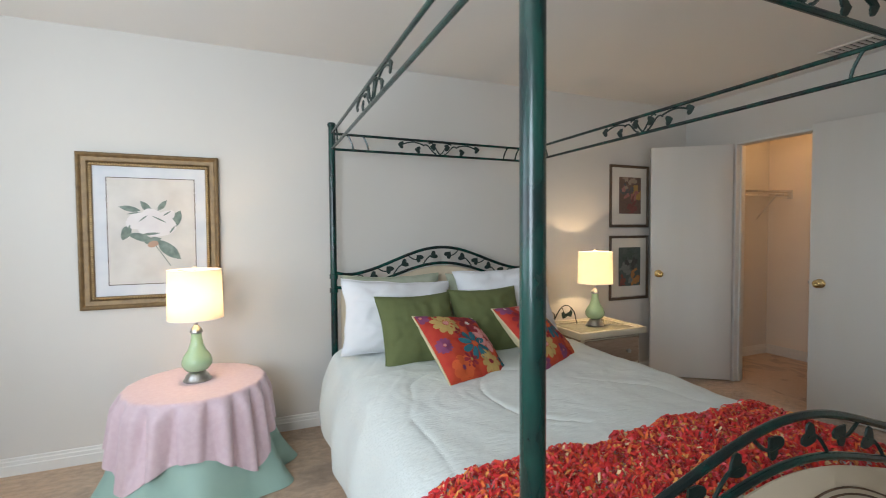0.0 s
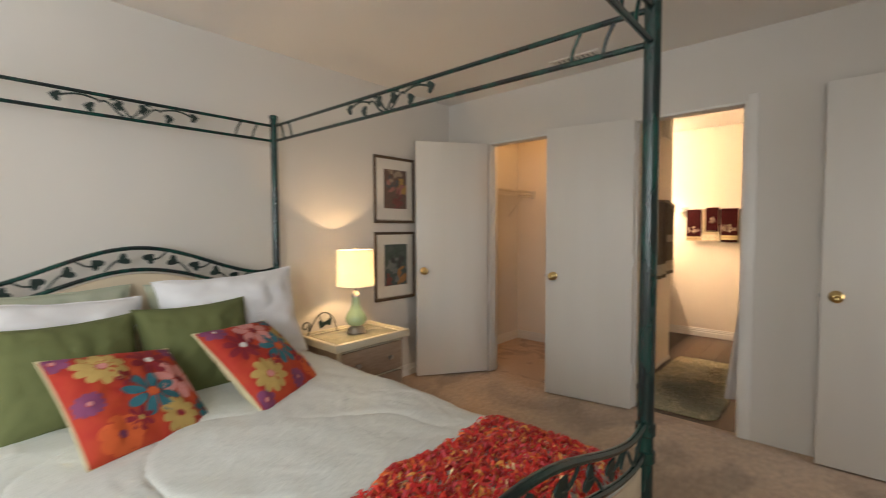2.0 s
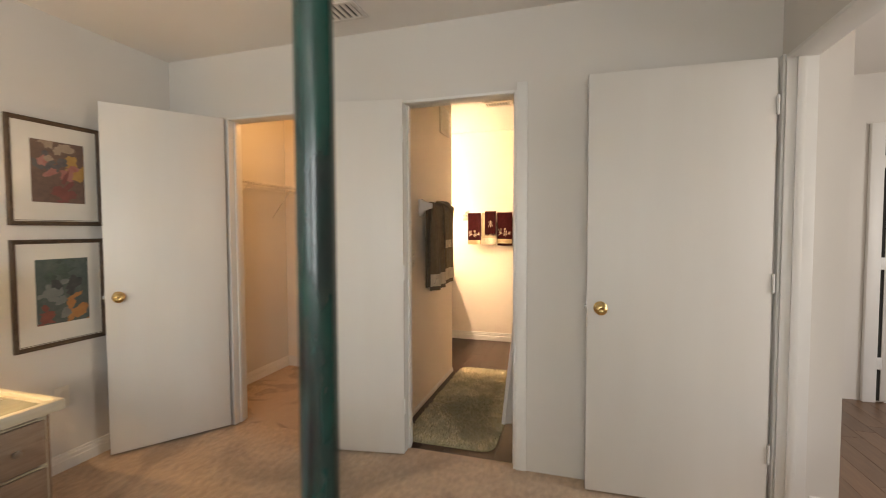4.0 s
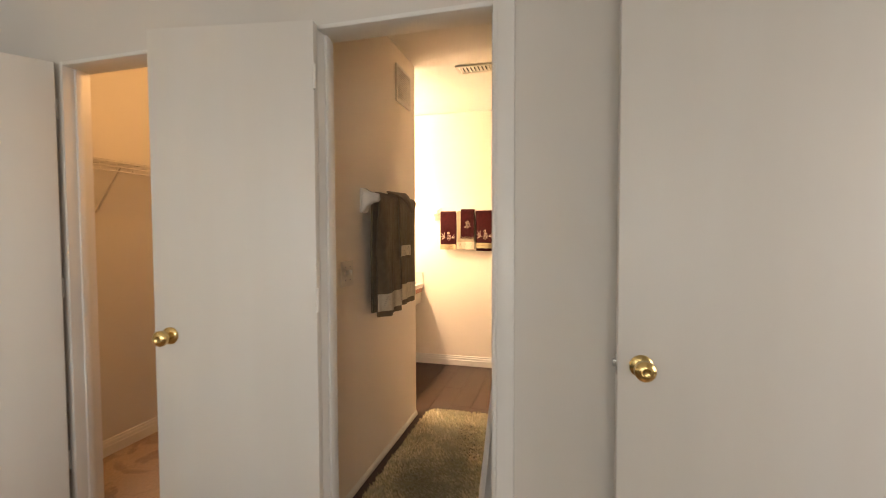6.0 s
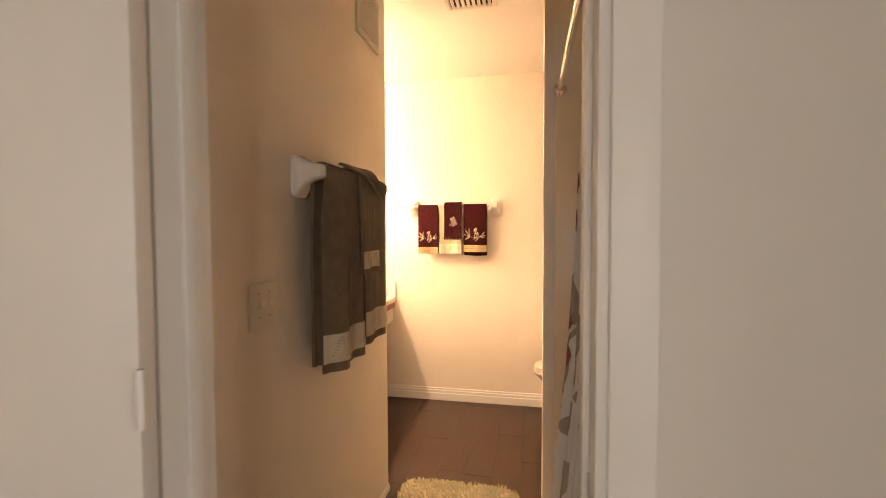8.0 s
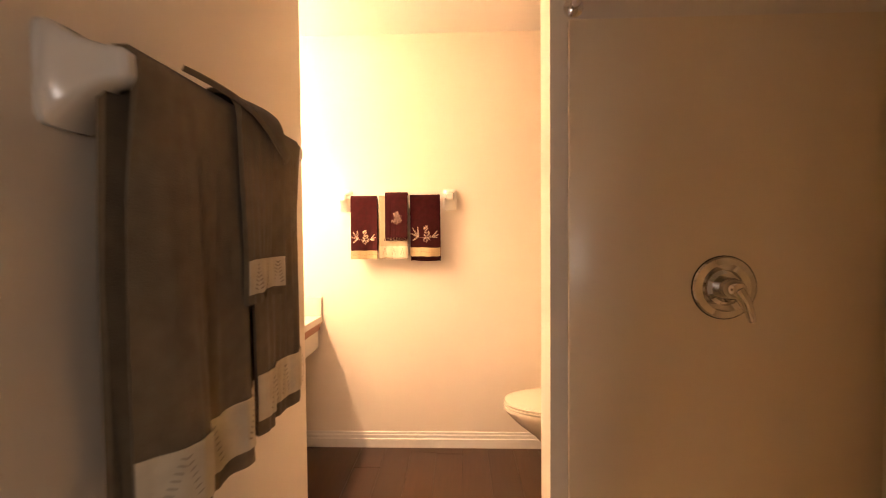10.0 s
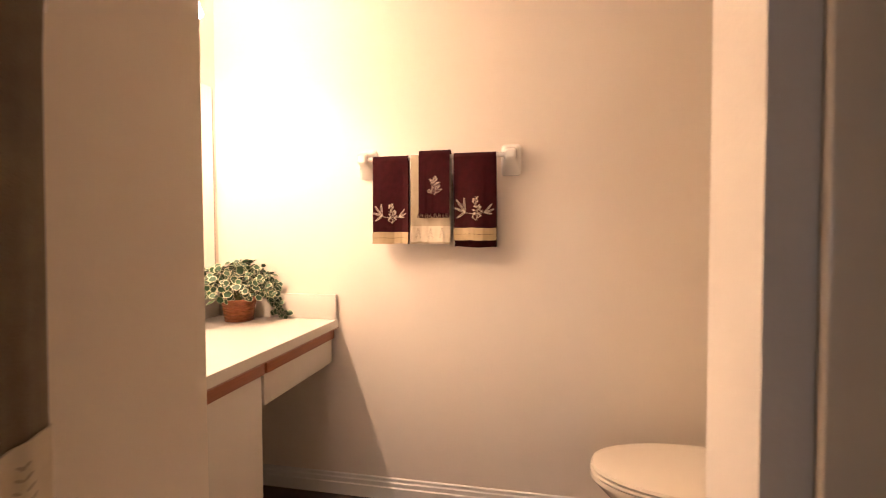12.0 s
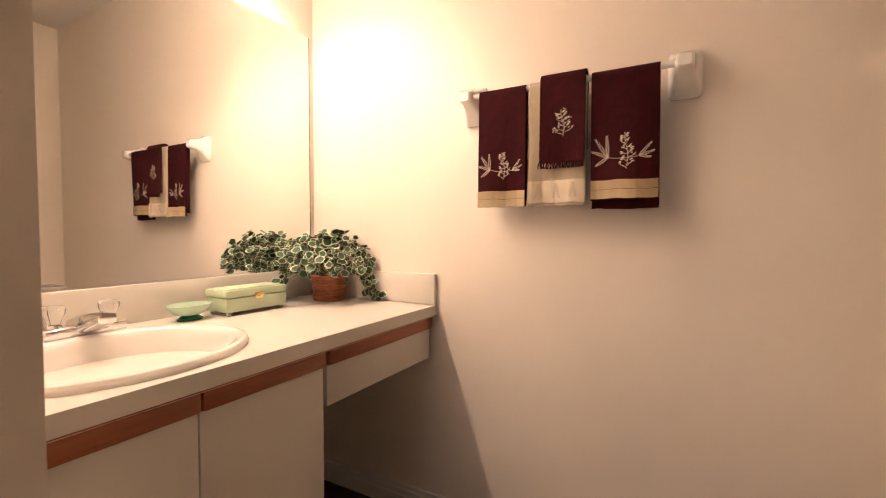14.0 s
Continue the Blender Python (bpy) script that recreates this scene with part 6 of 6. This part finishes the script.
part("well", lathe([(0.0, VZ + 0.016), (0.031, VZ + 0.016), (0.031, VZ + 0.0195), (0.0, VZ + 0.0195)], (6.182, 2.412, 0), 30, squash=(1, 0.72)), JADE, dish)
part("foot", lathe([(0.0, VZ), (0.036, VZ), (0.038, VZ + 0.005), (0.026, VZ + 0.012), (0.022, VZ + 0.016), (0.0, VZ + 0.016)], (6.182, 2.412, 0), 30, squash=(1, 0.72)), JADEDARK, dish, "dark green glass foot")

IX, IY = 6.680, 2.335
ivy = thing("potted_ivy", (IX, IY, VZ), "variegated ivy trailing from a small woven reddish basket", "plant")
bask = part("basket", lathe([(0.0, VZ), (0.052, VZ), (0.058, VZ + 0.03), (0.069, VZ + 0.098), (0.059, VZ + 0.098), (0.0, VZ + 0.08)], (IX, IY, 0), 28), BASKET, ivy, "round basket of reddish-brown cane")
for k in range(9):
    z = VZ + 0.005 + 0.0112 * k
    rr = 0.055 + 0.0135 * k / 8
    part("cane_ring", tube([(IX + (rr + 0.0016 * math.sin(12 * a + k * math.pi)) * math.cos(a), IY + (rr + 0.0016 * math.sin(12 * a + k * math.pi)) * math.sin(a), z) for a in np.linspace(0, 2 * math.pi, 49)[:-1]], 0.0048, 6, closed=True), BASKET, bask)


def ivy_leaf(seed, size):
    """A rounded leaf with a cream margin, a little cupped."""
    rnd = random.Random(seed)
    bm = bmesh.new()
    n = 12
    c = bm.verts.new((0, 0.45 * size, 0.0))
    inner, outer = [], []
    for k in range(n):
        a = 2 * math.pi * k / n
        lob = 1 + 0.10 * math.cos(5 * a + seed) + rnd.uniform(-0.05, 0.05)
        x, y = math.sin(a) * 0.52 * lob, 0.48 - math.cos(a) * 0.52 * lob
        z = 0.16 * (x * x * 2 + (y - 0.5) ** 2) - 0.03
        outer.append(bm.verts.new((x * size, y * size, (z + rnd.uniform(-0.02, 0.02)) * size)))
        inner.append(bm.verts.new((x * size * 0.83, (0.48 + (y - 0.48) * 0.83) * size, 0.6 * z * size)))
    for k in range(n):
        j = (k + 1) % n
        bm.faces.new((c, inner[k], inner[j])).material_index = 0
        bm.faces.new((inner[k], outer[k], outer[j], inner[j])).material_index = 1
    bmesh.ops.recalc_face_normals(bm, faces=bm.faces)
    me = bpy.data.meshes.new("leaf")
    bm.to_mesh(me)
    bm.free()
    me.materials.append(IVY)
    me.materials.append(IVYEDGE)
    me.polygons.foreach_set("use_smooth", [True] * len(me.polygons))
    return me


leaf_meshes = [ivy_leaf(k, z) for k, z in enumerate((0.023, 0.027, 0.031, 0.035, 0.029, 0.025))]
rnd = random.Random(11)
rest = bmesh.new()
RIGHT, NEAR = Vector((0.61, -0.79, 0)), Vector((-0.79, -0.61, 0))


def ivy_spot(k):
    """Where a leaf sits: on a loose dome over the basket, or on a trailing strand."""
    if k % 4 == 3:
        side = rnd.choice((1, 1, -1))
        t = rnd.random()
        p = Vector((IX, IY, VZ + 0.135)) + RIGHT * side * ((0.105 if side > 0 else 0.115) + 0.095 * t) + NEAR * rnd.uniform(-0.01, 0.06)
        p.z -= 0.135 * t ** 1.3 - rnd.uniform(-0.015, 0.015)
        out = RIGHT * side + NEAR * 0.8 + Vector((0, 0, 0.3))
    else:
        a, e = rnd.uniform(0, 2 * math.pi), math.asin(rnd.uniform(-0.12, 1.0))
        r = rnd.uniform(0.72, 1.06)
        out = Vector((math.cos(a) * math.cos(e), math.sin(a) * math.cos(e), math.sin(e)))
        p = Vector((IX + 0.168 * r * out.x, IY + 0.168 * r * out.y, VZ + 0.128 + 0.128 * r * out.z + 0.02 * wobble(out.x * 3, out.y * 3, 1)))
    p.x, p.y, p.z = min(p.x, VX1 - 0.040), min(p.y, 2.488), max(p.z, VZ + 0.014)
    return p, out


for k in range(640):
    p, out = ivy_spot(k)
    d = (out * 0.5 + Vector((rnd.uniform(-1, 1), rnd.uniform(-1, 1), rnd.uniform(-1.0, 0.4)))).normalized()
    up = (out + Vector((rnd.uniform(-0.7, 0.7), rnd.uniform(-0.7, 0.7), rnd.uniform(-0.1, 0.8)))).normalized()
    s_ = d.cross(up).normalized()
    up = s_.cross(d)
    m4 = Matrix.Translation(p - ivy.location) @ Matrix((s_, d, up)).transposed().to_4x4()
    me = leaf_meshes[rnd.randrange(6)]
    if k < 296:
        ob = new("leaf", me)
        ob.parent = ivy
        ob.matrix_local = m4
    else:
        at = len(rest.verts)
        rest.from_mesh(me)
        rest.verts.ensure_lookup_table()
        bmesh.ops.transform(rest, matrix=m4, verts=rest.verts[at:])
    if k % 16 == 0:
        base = Vector((IX, IY, VZ + 0.08))
        part("stem", tube([base, base.lerp(p, 0.5) + Vector((0, 0, 0.03)), p], 0.0013, 5), STEM, ivy)
foliage = done("foliage", rest, [IVY, IVYEDGE], ivy, "dense small green leaves with cream margins")
foliage["kind"] = "stuff"

# toilet
wc = thing("toilet", (6.25, 0.40, 0), "bisque china toilet with a closed lid", "toilet")
CX, FYF, BYK = 6.475, 0.862, 0.26


def bowl_ring(w, yf, yb, z, n=40, cx=CX):
    out = []
    for k in range(n):
        a = 2 * math.pi * k / n
        s, c = math.sin(a), math.cos(a)
        yy = (yf + yb) / 2 + (yf - yb) / 2 * c
        ww = w * (abs(s) ** 0.85) * math.copysign(1, s) * (1.0 - 0.10 * c)
        out.append(Vector((cx + ww, yy, z)))
    return out


def stack(rings):
    bm = bmesh.new()
    vs = [[bm.verts.new(p) for p in r] for r in rings]
    n = len(vs[0])
    for a, b in zip(vs, vs[1:]):
        for k in range(n):
            bm.faces.new((a[k], a[(k + 1) % n], b[(k + 1) % n], b[k]))
    bm.faces.new(vs[0][::-1])
    bm.faces.new(vs[-1])
    return bm


part("bowl", stack([bowl_ring(0.105, 0.66, 0.10, 0.0), bowl_ring(0.10, 0.645, 0.10, 0.06), bowl_ring(0.095, 0.645, 0.12, 0.16), bowl_ring(0.115, 0.70, 0.16, 0.22),
                    bowl_ring(0.155, 0.79, 0.20, 0.29), bowl_ring(0.178, 0.84, 0.22, 0.34), bowl_ring(0.184, FYF, 0.22, 0.365), bowl_ring(0.182, FYF - 0.002, 0.22, 0.378)]), BISQUE, wc)
part("seat", stack([bowl_ring(0.180, FYF - 0.006, 0.24, 0.3795), bowl_ring(0.185, FYF, 0.24, 0.385), bowl_ring(0.183, FYF - 0.003, 0.24, 0.392)]), BISQUE, wc)
part("lid", stack([bowl_ring(0.178, FYF - 0.010, 0.24, 0.394), bowl_ring(0.184, FYF - 0.003, 0.24, 0.400), bowl_ring(0.180, FYF - 0.008, 0.24, 0.409), bowl_ring(0.150, FYF - 0.05, 0.27, 0.413)]), BISQUE, wc)
part("tank", box((CX - 0.235, 0.10, 0.395), (CX + 0.235, 0.305, 0.668), 0.022, segments=4), BISQUE, wc)
part("tank_lid", box((CX - 0.245, 0.094, 0.670), (CX + 0.245, 0.316, 0.700), 0.010, segments=3), BISQUE, wc)
lev = part("flush_lever", lathe([(0.0, 0.0), (0.012, 0.0), (0.012, 0.014), (0.0, 0.016)], (CX + 0.16, 0.305, 0.615), 16, axis="y"), CHROME, wc)
part("lever_arm", tube([(CX + 0.16, 0.322, 0.615), (CX + 0.115, 0.326, 0.610), (CX + 0.085, 0.328, 0.605)], [0.005, 0.006, 0.007], 10), CHROME, lev)

# shower stall
sh = thing("shower_stall", (4.83, 0.35, 0), "beige moulded fibreglass shower stall with a raised curb", "shower")
part("end_panel", box((5.448, -0.098, 0.10), (5.4655, 0.782, 1.866), 0.006), SURROUND, sh)
part("end_panel", box((4.1905, -0.098, 0.10), (4.208, 0.782, 1.866), 0.006), SURROUND, sh)
part("back_panel", box((4.2085, -0.0995, 0.10), (5.4475, -0.082, 1.866), 0.006), SURROUND, sh)
part("pan", box((4.2085, -0.0815, -0.003), (5.4475, 0.69, 0.06), 0.01), SURROUND, sh)
part("curb", box((4.1905, 0.691, -0.003), (5.4655, 0.782, 0.13), 0.02, segments=4), SURROUND, sh)
part("seat_ledge", box((5.12, -0.081, 0.0605), (5.447, 0.17, 0.40), 0.03, segments=4), SURROUND, sh)
part("drain", lathe([(0.0, 0.0605), (0.045, 0.0605), (0.045, 0.0625), (0.0, 0.0625)], (4.8, 0.33, 0), 24), CHROME, sh)
valve = thing("shower_valve", (5.447, 0.354, 1.117), "round chrome shower valve with a single lever handle", "faucet")
VXV, VYV, VZV = 5.4478, 0.354, 1.117
part("escutcheon", lathe([(0.0, 0.0), (0.083, 0.0), (0.087, 0.004), (0.083, 0.010), (0.066, 0.015), (0.050, 0.008), (0.040, 0.016), (0.0, 0.014)], (VXV, VYV, VZV), 40, axis="-x"), VALVECHROME, valve)
# thin near-black ring added to paint the dark shaded rim round the escutcheon
part("rim_outline", lathe([(0.0, 0.0), (0.0895, 0.0), (0.0895, 0.0022), (0.0, 0.0022)], (VXV, VYV, VZV), 40, axis="-x"), GAPSHADOW, valve, "near-black ring added as the shaded outline of the escutcheon")
part("hub", lathe([(0.0, 0.013), (0.030, 0.013), (0.030, 0.040), (0.024, 0.062), (0.018, 0.070), (0.0, 0.072)], (VXV, VYV, VZV), 28, axis="-x"), VALVECHROME, valve)
part("lever", tube([(VXV - 0.058, VYV, VZV), (VXV - 0.064, VYV - 0.018, VZV - 0.030), (VXV - 0.062, VYV - 0.032, VZV - 0.062), (VXV - 0.060, VYV - 0.040, VZV - 0.085)], [0.018, 0.016, 0.012, 0.008], 14), VALVECHROME, valve)
rod = thing("curtain_rod", (4.83, 0.765, 1.903), "chrome shower curtain rod", "curtain rod")
part("bar", tube([(4.195, 0.765, 1.903), (5.4655, 0.765, 1.903)], 0.0125, 16), CHROME, rod)
for x, ax in ((5.4655, "-x"), (4.1905, "x")):
    part("flange", lathe([(0.0, 0.0), (0.029, 0.0), (0.028, 0.006), (0.018, 0.014), (0.0, 0.0145)], (x, 0.765, 1.903), 24, axis=ax), CHROME, rod)
head = part("shower_head", tube([(5.4655, 0.30, 2.06), (5.41, 0.30, 2.06), (5.36, 0.30, 2.02)], 0.009, 12), CHROME, sh, "chrome shower head high on the end wall")
part("rose", tube([(5.365, 0.30, 2.025), (5.345, 0.30, 2.005), (5.325, 0.30, 1.985)], [0.012, 0.02, 0.034], 18), CHROME, head)

# curtain bunched at the near end of its rod


def curtain_point(u, v):
    """u along the gathered cloth, v from the rod down to the hem."""
    x = 4.222 + 0.250 * u
    am = 0.028 + 0.012 * v
    y = 0.755 + am * math.sin(u * 2 * math.pi * 4.5 + 0.5) + 0.014 * wobble(u * 5, v * 2, 3.0) + 0.02 * v + 0.05 * max(0.0, v - 0.35) + 0.10 * max(0.0, v - 0.50)
    return Vector((x, y, 1.873 - 1.70 * v))


curt = thing("shower_curtain", (4.4, 0.77, 0.2), "white shower curtain printed with taupe leaves and red petals", "shower curtain")
part("cloth", sheet(curtain_point, 150, 60, 0.0015), CURTAIN, curt, angle=80)
for k in range(9):
    u = (k + 0.5) / 9
    x = 4.222 + 0.250 * u
    part("ring", tube([(x, 0.765 + 0.021 * math.cos(a), 1.896 + 0.026 * math.sin(a)) for a in np.linspace(0, 2 * math.pi, 21)[:-1]], 0.0018, 6, closed=True), CHROME, curt)


def cloth_print(u, v, w, h, turn, m, name="printed_leaf", pointed=0.7, side=1):
    """A printed shape lying on the curtain's passage side."""
    bm = bmesh.new()
    pts = [[None] * 7 for _ in range(13)]
    for i in range(13):
        s = -1 + 2 * i / 12
        half = (1 - s * s) ** 0.5 * (1 - pointed * max(0, s) ** 2 * 0.6)
        for j in range(7):
            q = (-1 + 2 * j / 6) * half
            X, Y = s * h, q * w
            du = (X * math.sin(turn) + Y * math.cos(turn)) / 0.78
            dv = (X * math.cos(turn) - Y * math.sin(turn)) / 1.72
            a, b = min(max(u + du, 0), 1), min(max(v + dv, 0), 1)
            p = curtain_point(a, b)
            t1 = curtain_point(min(a + 0.004, 1), b) - curtain_point(max(a - 0.004, 0), b)
            nrm = t1.cross(Vector((0, 0, -1))).normalized()
            if nrm.y < 0 and abs(nrm.y) > 0.02:
                nrm = -nrm
            pts[i][j] = bm.verts.new(p + nrm * 0.0022)
    for i in range(12):
        for j in range(6):
            bm.faces.new((pts[i][j], pts[i + 1][j], pts[i + 1][j + 1], pts[i][j + 1]))
    part(name, bm, m, curt)


rnd = random.Random(4)
for u, v in ((0.90, 0.10), (0.62, 0.16), (0.78, 0.22), (0.93, 0.42), (0.58, 0.56), (0.80, 0.50), (0.80, 0.36), (0.50, 0.46), (0.95, 0.52), (0.68, 0.64), (0.90, 0.80), (0.35, 0.28), (0.25, 0.66), (0.45, 0.86), (0.12, 0.45)):
    t = rnd.uniform(-0.6, 0.6)
    cloth_print(u, v, 0.030, 0.062, t, PRINTTAUPE)
    cloth_print(u - 0.09, v + 0.055, 0.026, 0.052, t + 1.1, PRINTTAUPE)
    cloth_print(u + 0.06, v + 0.085, 0.006, 0.11, t + 0.3, PRINTTAUPE, "printed_stem", 0.0)
for u, v in ((0.94, 0.31), (0.93, 0.475), (0.66, 0.46), (0.72, 0.80), (0.55, 0.28), (0.3, 0.52), (0.15, 0.82), (0.97, 0.72)):
    for k in range(4):
        cloth_print(u + 0.035 * (k % 2), v - 0.028 + 0.022 * k, 0.024, 0.022, -0.7 + 1.1 * k, PRINTRED, "printed_petal", 0.2)

# shag bath mat
rug = thing("bath_mat", (4.95, 1.25, 0.0), "mottled sage and beige shag bath mat on the dark floor", "rug")
RX0, RX1, RY0, RY1 = 4.20, 5.68, 0.94, 1.520


def rug_inside(x, y):
    r = 0.09
    dx = max(RX0 + r - x, x - (RX1 - r), 0)
    dy = max(RY0 + r - y, y - (RY1 - r), 0)
    return dx * dx + dy * dy < r * r


bm = bmesh.new()
outline = []
for cx, cy, a0 in ((RX1 - 0.09, RY1 - 0.09, 0), (RX0 + 0.09, RY1 - 0.09, 90), (RX0 + 0.09, RY0 + 0.09, 180), (RX1 - 0.09, RY0 + 0.09, 270)):
    for k in range(7):
        a = radians(a0 + 15 * k)
        outline.append((cx + 0.088 * math.cos(a), cy + 0.088 * math.sin(a), 0.008))
part("backing", fan(outline, depth=(0, 0, -0.007)), mat("mat_backing", (0.38, 0.34, 0.21), 0.95, scale=9), rug)
bm = bmesh.new()
rnd = random.Random(9)
for k in range(15000):
    x, y = rnd.uniform(RX0, RX1), rnd.uniform(RY0, RY1)
    if not rug_inside(x, y):
        continue
    a = rnd.uniform(0, 6.283) * 0.4 + 3.0 * wobble(x * 2.2, y * 2.2, 1)
    l = rnd.uniform(0.010, 0.022)
    d = Vector((math.cos(a), math.sin(a), rnd.uniform(0.5, 1.3))).normalized()
    s = Vector((-math.sin(a), math.cos(a), 0)) * rnd.uniform(0.0025, 0.005)
    p = Vector((x, y, 0.006))
    q = p + d * l
    bm.faces.new([bm.verts.new(c) for c in (p - s, p + s, q + s * 0.6, q - s * 0.6)])
pile = part("shag", bm, SHAG, rug, "long soft pile")
pile["kind"] = "stuff"

planks(bath_floor, 4.135, 6.785, -0.12, 1.68, 0.15, 0.92, WOODFLOOR, 3)
planks(hall_floor, 2.6, 5.80, -3.1, YE2, 0.125, 1.0, HALLFLOOR, 6)
